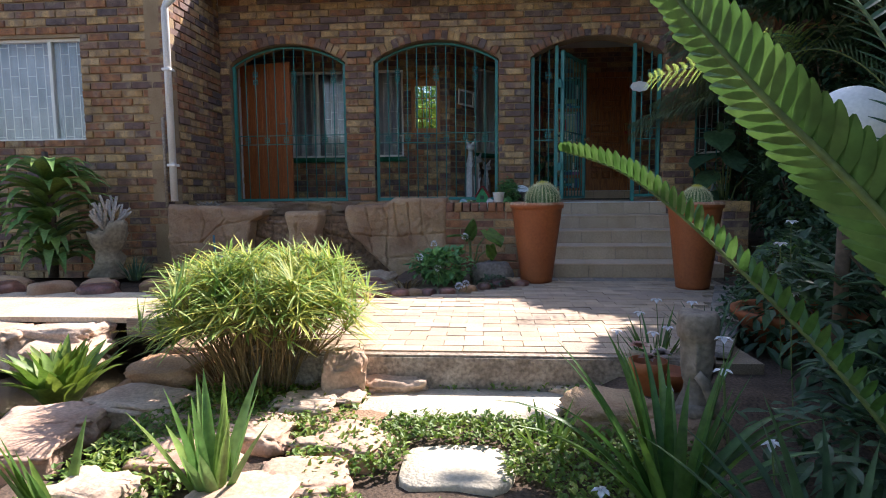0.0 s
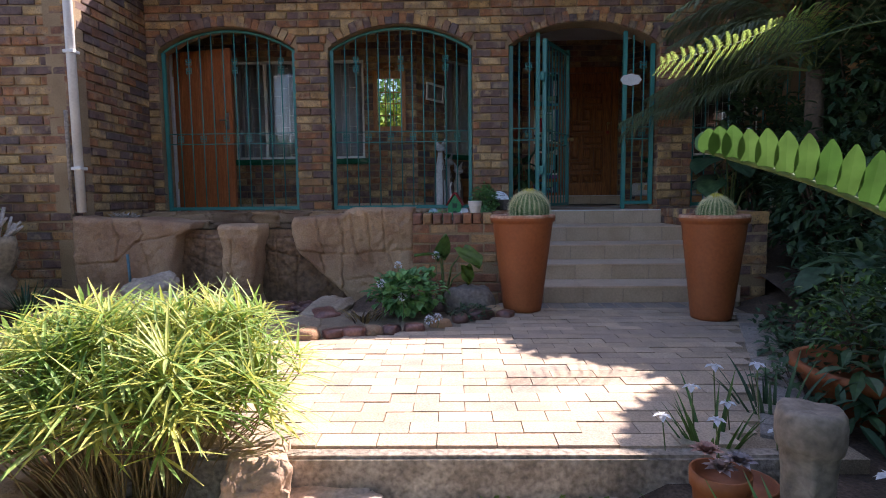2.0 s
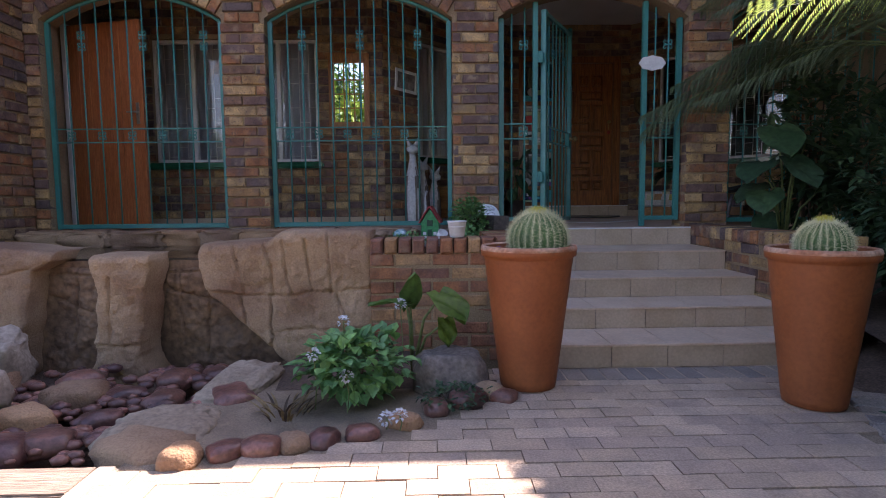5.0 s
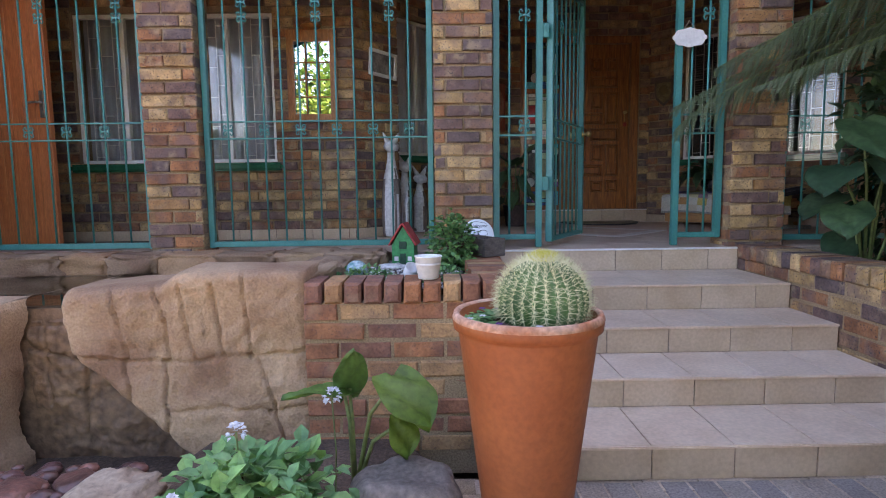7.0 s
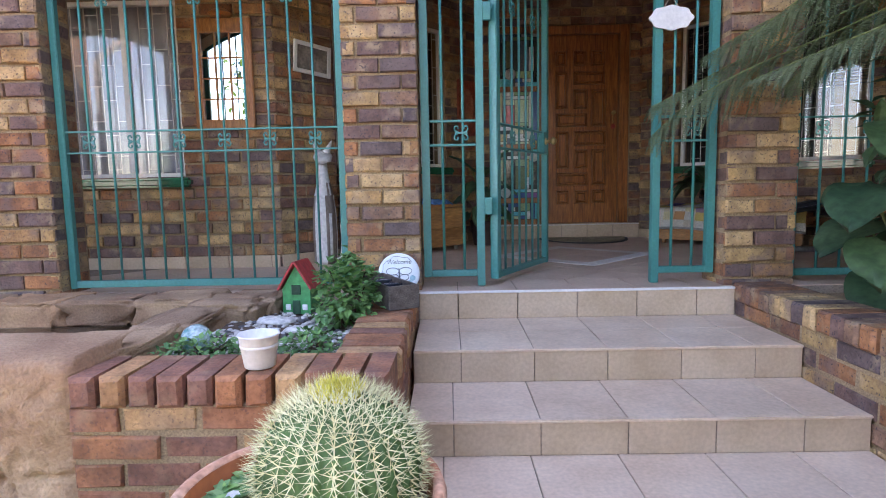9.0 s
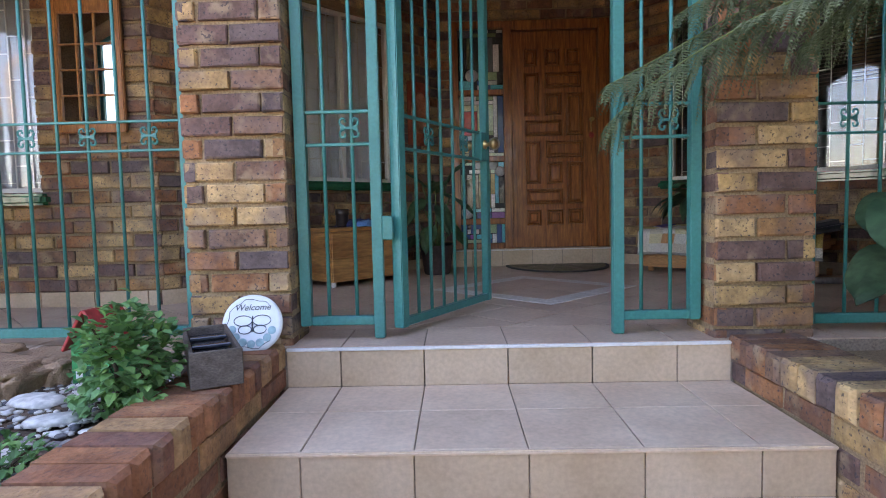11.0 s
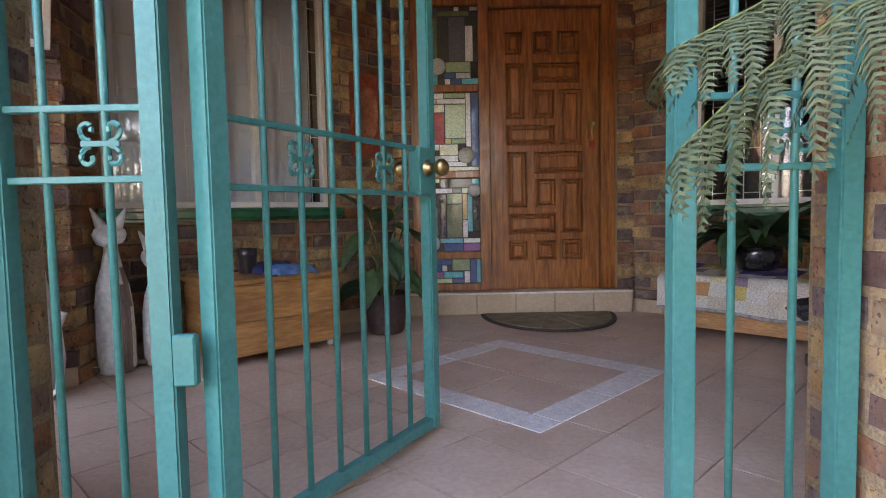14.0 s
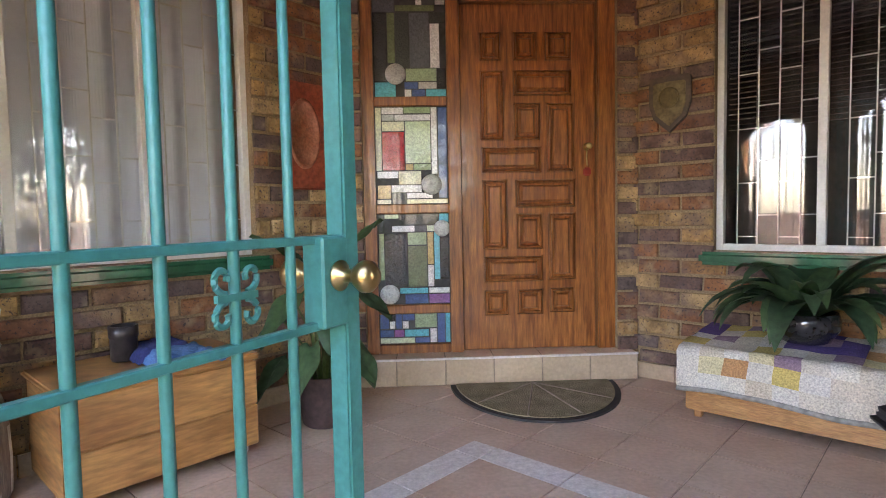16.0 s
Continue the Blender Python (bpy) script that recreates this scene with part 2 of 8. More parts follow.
M_SILL = mat("green_glazed_sill", (0.01, 0.10, 0.05), (0.02, 0.16, 0.08), 0.18, 6.0, 40.0, 0.1, fine_mix=0.2, coat=0.5)
M_NET = mat("net_curtain", (0.36, 0.36, 0.37), (0.48, 0.48, 0.48), 0.95, 4.0, 200.0, 0.1, fine_mix=0.1)
M_CURTAIN = mat("grey_curtain", (0.78, 0.79, 0.82), (0.86, 0.87, 0.90), 0.9, 4.0, 200.0, 0.1, fine_mix=0.1)
M_CEIL = mat("white_ceiling", (0.62, 0.60, 0.57), (0.70, 0.68, 0.65), 0.9, 3.0, 80.0, 0.05, fine_mix=0.05)
M_ROOF = mat("roof_sheet", (0.18, 0.10, 0.08), (0.24, 0.14, 0.11), 0.8, 3.0, 40.0, 0.2)
M_BRASS = mat("aged_brass", (0.45, 0.32, 0.14), (0.60, 0.45, 0.22), 0.3, 8.0, 60.0, 0.05, metal=1.0, fine_mix=0.15)
M_GLASS = glass("window_glass")
M_DARKROOM = mat("painted_dark_interior", (0.05, 0.045, 0.04), (0.08, 0.07, 0.06), 0.9)
M_WATER = glass("pond_water", (0.55, 0.62, 0.5), 0.03)
M_MIRROR = mat("mirror_silver", (0.9, 0.9, 0.9), (0.9, 0.9, 0.9), 0.01, bump=0.0, metal=1.0, fine_mix=0.0)
M_CATW = mat("whitewashed_wood", (0.64, 0.62, 0.60), (0.78, 0.76, 0.74), 0.7, 5.0, 40.0, 0.3, fine_mix=0.2)
M_CATB = mat("grey_brown_wood", (0.16, 0.12, 0.10), (0.30, 0.24, 0.20), 0.75, 5.0, 30.0, 0.4, fine_mix=0.3, grain=(8, 8, 1))

# ---- large structure ----
COURSE, BRICK_L, BRICK_H = 0.09, 0.230, 0.074
PATIO = -0.73
brick_meshes = {}


def brick_mesh(w, h, d, kind=0, material=None):
    """A brick of width w and height h, its face at y = 0, body behind it, with worn edges."""
    key = (round(w, 2), round(h, 3), round(d, 3), kind, material)
    if key not in brick_meshes:
        bm = bmesh.new()
        w, c = key[0], 0.014 if kind > 8 else 0.006
        v = [bm.verts.new(p) for p in ((-w / 2 + c, 0, c), (w / 2 - c, 0, c), (w / 2 - c, 0, h - c), (-w / 2 + c, 0, h - c), (-w / 2, c, 0), (w / 2, c, 0), (w / 2, c, h), (-w / 2, c, h), (-w / 2, d, 0), (w / 2, d, 0), (w / 2, d, h), (-w / 2, d, h))]
        for q in ((0, 1, 2, 3), (4, 5, 1, 0), (5, 6, 2, 1), (6, 7, 3, 2), (7, 4, 0, 3), (8, 9, 5, 4), (9, 10, 6, 5), (10, 11, 7, 6), (11, 8, 4, 7)):
            bm.faces.new([v[i] for i in q])
        chip = random.Random(kind * 31 + int(w * 100))
        for p in v[:8]:
            p.co.x += chip.uniform(-0.003, 0.003)
            p.co.z += chip.uniform(-0.003, 0.003)
            p.co.y += chip.uniform(0.0, 0.003)
        me = bpy.data.meshes.new("brick")
        bm.normal_update()
        bm.to_mesh(me)
        bm.free()
        me.materials.append(material or M_BRICK)
        brick_meshes[key] = me
    return brick_meshes[key]


def lay_bricks(owner, m, length, z0, z1, keep, near, depth=0.05, first=0.0, material=None):
    """Running-bond bricks on a wall face; m maps (u, 0, z) onto it. keep(u0, u1, z) clips a brick to a free stretch; those for which near(u, z) holds are pieces of their own."""
    rest, singles = bmesh.new(), 0
    row, z = 0, z0
    while z + BRICK_H <= z1 + 0.02:
        start = first - (BRICK_L + 0.014) * (0.5 if row % 2 else 0.0)
        joints = [start + (BRICK_L + 0.014) * i for i in range(int(length / 0.244) + 3)]
        for a0, b0 in keep(0.0, length, z + BRICK_H / 2):
            if b0 - a0 < 0.03:
                continue
            ends = [a0] + [u for u in joints if a0 + 0.065 < u < b0 - 0.065] + [b0]
            for p, q in zip(ends, ends[1:]):
                a, b = p + (0.007 if p > a0 else 0.0), q - (0.007 if q < b0 else 0.0)
                jut = rnd.uniform(-0.007, 0.007)
                place = m @ Matrix.Translation(((a + b) / 2, -jut, z)) @ Matrix.Rotation(rnd.uniform(-0.012, 0.012), 4, "Y")
                src = brick_mesh(b - a, BRICK_H, depth, rnd.randrange(3), material)
                if singles < 300 and near((a + b) / 2, z):
                    ob = new("brick", src)
                    ob.matrix_world = place
                    ob.parent = owner
                    singles += 1
                else:
                    vs = [rest.verts.new(place @ v.co) for v in src.vertices]
                    for p2 in src.polygons:
                        rest.faces.new([vs[i] for i in p2.vertices])
        row, z = row + 1, z + COURSE
    if rest.verts:
        part("brickwork", rest, material or M_BRICK, owner)["kind"] = "stuff"
    else:
        rest.free()


def minus(a, b, cuts):
    """The stretches of [a, b] outside all of the cuts."""
    out = [(a, b)]
    for c, d in cuts:
        out = [(s, e) for p, q in out for s, e in ((p, min(q, c)), (max(p, d), q)) if e > s]
    return out


def wall_with_windows(name, m, length, z0, z1, holes, near, thick=0.22, label="", first=0.0):
    """A brick wall along u from 0 to length; holes are (u0, u1, z0, z1) rectangles right through it."""
    bm = bmesh.new()
    us = sorted({0.0, length, *[h[0] for h in holes], *[h[1] for h in holes]})
    for a, b in zip(us, us[1:]):
        gaps = sorted((h[2], h[3]) for h in holes if h[0] < (a + b) / 2 < h[1])
        for s, e in minus(z0, z1, gaps):
            if e - s > 0.01:
                box(bm, a, b, 0.018, thick, s, e, m)
    ob = structure(name, bm, M_MORTAR, label or "weathered multicoloured face-brick wall with recessed mortar")
    lay_bricks(ob, m, length, z0, z1, lambda a, b, z: minus(a, b, [(h[0] - 0.004, h[1] + 0.004) for h in holes if h[2] - 0.02 < z < h[3] + 0.02]), near, first=first)
    return ob


# facade with four segmental arches over the gates
ARCHES = [(-4.58, -2.99), (-2.61, -0.95), (-0.54, 1.17), (1.56, 3.25)]
SPRING, CROWN, FACE, TOP = 1.88, 2.13, 0.05, 3.0


def arch_z(x, a, b, lift=0.0):
    c, half = (a + b) / 2, (b - a) / 2
    rise = CROWN - SPRING
    r = (half * half + rise * rise) / (2 * rise) + lift
    s = min(abs(x - c), r)
    return CROWN - ((half * half + rise * rise) / (2 * rise)) + math.sqrt(max(r * r - s * s, 0.0))


bm = bmesh.new()
xs = [-4.70]
for a, b in ARCHES:
    xs += [a] + [a + (b - a) * i / 16 for i in range(1, 16)] + [b]
xs.append(3.9)
for x0, x1 in zip(xs, xs[1:]):
    inside = [g for g in ARCHES if g[0] <= x0 and x1 <= g[1] + 1e-6]
    za, zb = (arch_z(x0, *inside[0]), arch_z(x1, *inside[0])) if inside else (-0.05, -0.05)
    hexa(bm, [(x0, FACE + 0.022, za), (x1, FACE + 0.022, zb), (x1, 0.33, zb), (x0, 0.33, za), (x0, FACE + 0.022, TOP), (x1, FACE + 0.022, TOP), (x1, 0.33, TOP), (x0, 0.33, TOP)])
facade = structure("wall_north", bm, M_MORTAR, "brown and buff face-brick porch wall with segmental arches")


def facade_keep(a, b, z):
    cuts = []
    for p, q in ARCHES:
        p, q = p + 4.70, q + 4.70
        if z < SPRING:
            cuts.append((p - 0.002, q + 0.002))
        else:
            c, half, rise = (p + q) / 2, (q - p) / 2, CROWN - SPRING
            r0 = (half * half + rise * rise) / (2 * rise)
            d = z + 0.05 - (CROWN - r0)
            rr = (r0 + 0.13) ** 2 - d * d
            if rr > 0:
                w = min(math.sqrt(rr), half + 0.04)
                cuts.append((c - w, c + w))
    return minus(a, b, cuts)


lay_bricks(facade, pose(-4.70, FACE, 0), 8.6, -0.045, TOP, facade_keep, lambda u, z: 1.9 < u < 6.4 and z < 2.2, 0.16, first=0.05)
# arch rings of bricks on end
for a, b in ARCHES:
    n = 20
    for i in range(n):
        x = a + 0.04 + (b - a - 0.08) * (i + 0.5) / n
        z, z2 = arch_z(x, a, b), arch_z(x + 0.01, a, b)
        ob = new("brick", brick_mesh(0.076, 0.118, 0.2))
        ob.matrix_world = Matrix.Translation((x, FACE - 0.004 + rnd.uniform(-0.004, 0.004), z + 0.004)) @ Matrix.Rotation(-math.atan2(z2 - z, 0.01), 4, "Y")
        ob.parent = facade
# brick returns on the sides of the piers
for x, side in ((-2.99, 1), (-2.61, -1), (-0.95, 1), (-0.54, -1), (1.17, 1), (1.56, -1)):
    # side < 0 faces +x into the opening on the right of the pier, side > 0 faces -x
    face = (x + 0.004) if side < 0 else (x - 0.004)
    flip = side < 0
    row, z = 0, -0.045
    while z < SPRING - 0.05:
        cuts = (0.002, 0.158, 0.272) if row % 2 else (0.002, 0.10, 0.272)
        for c0, c1 in zip(cuts, cuts[1:]):
            w = c1 - c0 - 0.006
            ob = new("brick", brick_mesh(w, BRICK_H, 0.05, row % 3))
            ob.matrix_world = pose(face, FACE + (c0 + c1) / 2, z, 0, 0, 90 if flip else -90)
            ob.parent = facade
        row, z = row + 1, z + COURSE

# left wing of the house
WX = -4.70
wall_with_windows("wall_wing_front", pose(-9.5, -1.3, 0), 4.80, PATIO - 0.1, 3.0, [(2.55, 3.80, 0.76, 1.92)], lambda u, z: u > 3.3 and z < 2.4)
wall_with_windows("wall_wing_side", pose(WX, -1.3, 0, 0, 0, 90), 1.36, PATIO - 0.1, 3.0, [], lambda u, z: z < 2.3)

# porch back wall, return, angled window walls, entrance alcove
BACK = 1.2
WIN = [(0.84, 2.62, 0.70, 2.02)]
wall_with_windows("wall_porch_back", pose(-5.0, BACK, 0), 3.34, 0.0, 2.75, WIN, lambda u, z: u > 2.3 and z < 2.0)
wall_with_windows("wall_porch_corner", pose(-1.67, BACK, 0, 0, 0, 45), 0.53, 0.0, 2.75, [], lambda u, z: z < 2.0)
wall_with_windows("wall_porch_return", pose(-1.295, 1.575, 0, 0, 0, 101), 0.36, 0.0, 2.75, [], lambda u, z: False)
W45 = 2.0
wall_with_windows("wall_window_left", pose(-1.36, 1.90, 0, 0, 0, 45), W45, 0.0, 2.75, [(0.02, 1.38, 0.80, 2.2)], lambda u, z: z < 2.3)
wall_with_windows("wall_window_right", pose(1.66, 3.30, 0, 0, 0, -45), 2.4, 0.0, 2.75, [(0.54, 2.16, 0.765, 2.2)], lambda u, z: z < 2.3)
wall_with_windows("wall_entrance", pose(0.0, 3.22, 0), 1.75, 0.16, 2.75, [(0.13, 1.63, 0.0, 2.32)], lambda u, z: True)
bm = bmesh.new()
box(bm, 3.3, 3.52, 0.33, 2.4, 0, 2.75)
box(bm, -5.22, -4.76, 0.34, 1.42, 0, 2.75)
structure("wall_porch_ends", bm, M_MORTAR, "plain brick end walls of the porch")
bm = bmesh.new()
box(bm, -5.6, 4.2, 0.33, 4.2, 2.75, 2.85)
structure("ceiling", bm, M_CEIL, "white porch ceiling")
bm = bmesh.new()
hexa(bm, [(-10, -0.42, 2.70), (6, -0.42, 2.70), (6, 5, 4.3), (-10, 5, 4.3), (-10, -0.42, 2.80), (6, -0.42, 2.80), (6, 5, 4.4), (-10, 5, 4.4)])
hexa(bm, [(-10, -1.55, 2.92), (-4.6, -1.55, 2.92), (-4.6, -0.42, 2.99), (-10, -0.42, 2.99), (-10, -1.55, 3.0), (-4.6, -1.55, 3.0), (-4.6, -0.42, 3.08), (-10, -0.42, 3.08)])
structure("roof", bm, M_ROOF, "low-pitched roof with a straight eave")
bm = bmesh.new()
box(bm, -10, 6, 4.9, 5.1, -1, 4.3)
box(bm, -10, -9.5, -1.3, 5, -1, 3.0)
box(bm, -5.0, 0.0, 4.2, 4.3, 0, 2.75)
structure("wall_house_rear", bm, M_MORTAR, "plain rear walls of the house")

# tiled skirting along the porch walls
bm = bmesh.new()
for m, n in ((pose(-4.74, BACK - 0.012, 0), 3.06), (pose(-1.66, BACK - 0.01, 0, 0, 0, 45), 0.52), (pose(-1.355, 1.885, 0, 0, 0, 45), 1.98), (pose(1.665, 3.285, 0, 0, 0, -45), 2.3)):
    u = 0.0
    while u < n:
        box(bm, u + 0.002, min(u + 0.33, n) - 0.002, -0.004, 0.01, 0.0, 0.09, m)
        u += 0.333
structure("baseboard", bm, M_RISER, "tan tile skirting")

# porch floor: slab, then tiles laid diagonally with a patterned diamond before the door
bm = bmesh.new()
box(bm, -5.0, 3.4, 0.012, 3.4, -0.8, -0.006)
floor = structure("floor", bm, M_GROUT, "tiled porch floor with dark grout")
DC, DH = Vector((0.665, 1.62)), 0.70


def clip_tile(poly, a, b, c, keep_less=True):
    """Clip a polygon to a*x + b*y <= c."""
    out = []
    for p, q in zip(poly, poly[1:] + poly[:1]):
        fp, fq = a * p[0] + b * p[1] - c, a * q[0] + b * q[1] - c
        if fp <= 0:
            out.append(p)
        if fp * fq < 0:
            s = fp / (fp - fq)
            out.append((p[0] + s * (q[0] - p[0]), p[1] + s * (q[1] - p[1])))
    return out


def slab_piece(name, poly, z0, z1, material, owner):
    if len(poly) < 3:
        return
    area = sum(p[0] * q[1] - p[1] * q[0] for p, q in zip(poly, poly[1:] + poly[:1])) / 2
    if abs(area) < 0.0008:
        return
    bm = bmesh.new()
    lo = [bm.verts.new((x, y, z0)) for x, y in poly]
    hi = [bm.verts.new((x, y, z1)) for x, y in poly]
    bm.faces.new(hi)
    for i in range(len(poly)):
        j = (i + 1) % len(poly)
        bm.faces.new((lo[i], lo[j], hi[j], hi[i]))
    return part(name, bm, material, owner)


T = 0.333
r2 = math.sqrt(0.5)
for i in range(-16, 18):
    for j in range(-4, 14):
        # diagonal grid through the diamond's centre
        g = 0.003
        us, vs = (i * T + g, (i + 1) * T - g), (j * T + g, (j + 1) * T - g)
        corners = [(us[0], vs[0]), (us[1], vs[0]), (us[1], vs[1]), (us[0], vs[1])]
        poly = [(DC.x + (u - v) * r2, DC.y + (u + v) * r2 - 0) for u, v in [(a - 0.0, b - 5 * T) for a, b in corners]]
        cx, cy = sum(p[0] for p in poly) / 4, sum(p[1] for p in poly) / 4
        if not (-5.0 < cx < 3.3 and 0.1 < cy < 3.3) or cy > cx + 3.6 or cy > 5.2 - cx or (cx < -1.6 and cy > 1.4):
            continue
        poly = clip_tile(poly, 0, -1, -0.36)
        du, dv = (cx - DC.x) * r2 + (cy - DC.y) * r2, -(cx - DC.x) * r2 + (cy - DC.y) * r2
        slab_piece("tile", poly, -0.006, 0.0, M_FLOORT, floor)
# diamond of plain tiles inside a border of patterned strips
S = DH * r2


def dia(u0, u1, v0, v1, material):
    slab_piece("tile", [(DC.x + (u - v) * r2, DC.y + (u + v) * r2) for u, v in ((u0, v0), (u1, v0), (u1, v1), (u0, v1))], -0.005, 0.004, material, floor)


BW = 0.13
for a, b in ((-S + BW, 0), (0, S - BW)):
    for c, d in ((-S + BW, 0), (0, S - BW)):
        dia(a + 0.003, b - 0.003, c + 0.003, d - 0.003, M_FLOORT)
    for s0, s1 in ((-S, -S + BW), (S - BW, S)):
        dia(a + 0.003, b - 0.003, s0 + 0.002, s1 - 0.002, M_TRIMT)
        dia(s0 + 0.002, s1 - 0.002, a + 0.003, b - 0.003, M_TRIMT)
for a, b in ((-S, -S + BW), (S - BW, S)):
    for c, d in ((-S, -S + BW), (S - BW, S)):
        dia(a + 0.003, b - 0.003, c + 0.003, d - 0.003, M_TRIMT)
for i in range(-14, 9):
    x0, x1 = i * T + 0.003, (i + 1) * T - 0.003
    if x1 > -4.9 and x0 < 3.3:
        slab_piece("tile", [(x0, 0.022), (x1, 0.022), (x1, 0.355), (x0, 0.355)], -0.006, 0.0, M_FLOORT, floor)

# entrance sill step
bm = bmesh.new()
box(bm, 0.02, 1.72, 3.15, 3.6, -0.05, 0.155)
sill = structure("door_step", bm, M_GROUT, "tiled step below the front door")
for i in range(6):
    x0, x1 = 0.02 + i * 0.283 + 0.003, 0.02 + (i + 1) * 0.283 - 0.003
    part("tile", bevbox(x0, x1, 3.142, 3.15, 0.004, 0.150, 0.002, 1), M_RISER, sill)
    part("tile", bevbox(x0, x1, 3.139, 3.34, 0.155, 0.161, 0.002, 1), M_TILE, sill)
part("nosing", bevbox(0.02, 1.72, 3.134, 3.144, 0.150, 0.164, 0.003, 1), M_TRIMT, sill)

# tiled steps
STEPS = [(0.0, 0.0), (-0.62, -0.158), (-1.05, -0.31), (-1.45, -0.452), (-1.86, -0.59)]
XL, XR = -0.55, 1.21
for k, (yn, z) in enumerate(STEPS):
    zb = STEPS[k + 1][1] if k < 4 else PATIO
    yb = STEPS[k - 1][0] if k else 0.35
    bm = bmesh.new()
    box(bm, XL, XR, yn + 0.012, yb + (0.012 if k else 0), PATIO - 0.1, z - 0.008)
    step = structure("step_%d" % (k + 1), bm, M_GROUT, "tan ceramic-tiled step with dark grout lines")
    xs = [XL] + [i * T + (0.0, 0.0, -0.04, -0.08, -0.10)[k] for i in range(-4, 6)] + [XR]
    xs = sorted(x for x in xs if XL <= x <= XR)
    rows = [(yn + 0.012, yb)] if k > 1 else ([(yn + 0.012, yn + 0.34), (yn + 0.34, yb)] if k == 1 else [])
    for x0, x1 in zip(xs, xs[1:]):
        if x1 - x0 < 0.02:
            continue
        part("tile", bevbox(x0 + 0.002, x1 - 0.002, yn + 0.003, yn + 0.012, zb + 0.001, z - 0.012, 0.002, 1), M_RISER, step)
        for y0, y1 in rows:
            part("tile", bevbox(x0 + 0.002, x1 - 0.002, y0 + 0.002, y1 - 0.002 + (0.009 if y1 == yb else 0), z - 0.008, z, 0.002, 1), M_TILE, step)
    part("nosing", bevbox(XL, XR, yn - 0.006, yn + 0.013, z - 0.012, z + 0.001, 0.004, 2), M_TILE if k else M_PIPE, step)

# ground and patio
bm = bmesh.new()
N = 90
vs = {}
for i in range(N + 1):
    for j in range(N + 1):
        x, y = -12 + 20 * i / N, -14 + 16 * j / N
        z = -0.96 + 0.05 * noise.noise(Vector((x * 0.9, y * 0.9, 0))) + 0.015 * noise.noise(Vector((x * 5, y * 5, 3)))
        if -5.2 < x < -2.3 and -6.4 < y < -2.6 and not (y < -5.5 and x > -3.0):
            z -= 0.22
        if y > -3.0 and x < -2.15:
            z = -0.88 + 0.03 * noise.noise(Vector((x * 3, y * 3, 1)))
        elif y > -3.0 and x < -0.9:
            z = max(z, -0.80) + 0.08 * max(0, min(1, (y + 3.0) / 1.2))
        if x > -0.5 and y > -5.0:
            z = max(z, -0.83)
        if x > 1.0:
            z += min(0.35, (x - 1.0) * 0.3)
        vs[i, j] = bm.verts.new((x, y, z))
for i in range(N):
    for j in range(N):
        bm.faces.new((vs[i, j], vs[i + 1, j], vs[i + 1, j + 1], vs[i, j + 1]))
structure("ground", bm, M_SOIL, "dark garden soil", True)
bm = bmesh.new()
for a, b, c, d in ((-400, -12, -400, 400), (8, 400, -400, 400), (-12, 8, -400, -14), (-12, 8, 2, 400)):
    v = [bm.verts.new((x, y, -1.0)) for x, y in ((a, c), (b, c), (b, d), (a, d))]
    bm.faces.new(v)
structure("ground_far", bm, M_SOIL, "garden ground further off")


def patio_right(y):
    """The curved right-hand edge of the paving."""
    return 0.95 - 0.42 * max(0.0, -2.3 - y) ** 1.0 - 0.05 * max(0, -3.4 - y) ** 2


def patio_back(x):
    """The edge of the flower bed."""
    return -2.42 - 0.62 * (1 - math.exp(-max(0.0, -0.85 - x) * 1.9)) if x < -0.85 else -1.86


bm = bmesh.new()
box(bm, -2.36, 0.3, -4.60, -1.80, PATIO - 0.2, PATIO - 0.045)
for y0 in [-4.6 + 0.1 * i for i in range(28)]:
    box(bm, -2.36, patio_right(y0 + 0.05) + 0.12, y0, y0 + 0.1, PATIO - 0.2, PATIO - 0.012)
patio = structure("pavement", bm, M_SAND, "sunlit clay-paved patio with sandy joints")
PL, PW = 0.222, 0.108
row, y = 0, -4.58
while y < -1.9:
    x = -2.36 + (0.111 if row % 2 else 0.0)
    if row % 2:
        slab_piece("paver", [(-2.357, y + 0.003), (-2.252, y + 0.003), (-2.252, y + PW - 0.003), (-2.357, y + PW - 0.003)], PATIO - 0.02, PATIO, M_PAVER, patio)
    while x < 1.2:
        cx, cy = x + PL / 2, y + PW / 2
        if cx < patio_right(cy) and (cy < patio_back(cx) - 0.02):
            z = PATIO + rnd.uniform(-0.003, 0.003)
            slab_piece("paver", [(x + 0.002, y + 0.002), (x + PL - 0.002, y + 0.002), (x + PL - 0.002, y + PW - 0.002), (x + 0.002, y + PW - 0.002)], PATIO - 0.02, z, M_PAVER, patio)
        x += PL
    row, y = row + 1, y + PW + 0.002
# grey edging pavers along the curve and before the steps
y = -4.45
while y < -2.3:
    x = patio_right(y)
    ang = math.atan2(patio_right(y + 0.05) - x, 0.05)
    bmx = bevbox(-0.02, 0.17, -0.052, 0.052, -0.03, 0.006, 0.006, 1, Matrix.Translation((x + 0.02, y, PATIO)) @ Matrix.Rotation(-ang, 4, "Z"))
    part("paver", bmx, M_PAVER_GREY, patio)
    y += 0.11
x = -0.52
while x < 1.0:
    part("paver", bevbox(x, x + 0.105, -2.08, -1.875, PATIO - 0.03, PATIO + 0.004, 0.006, 1), M_PAVER_GREY, patio)
    x += 0.111
bm = bevbox(-2.40, 0.02, -4.66, -4.585, -1.0, PATIO - 0.004, 0.012, 2)
bmesh.ops.subdivide_edges(bm, edges=[e for e in bm.edges if e.calc_length() > 0.3], cuts=24, use_grid_fill=True)
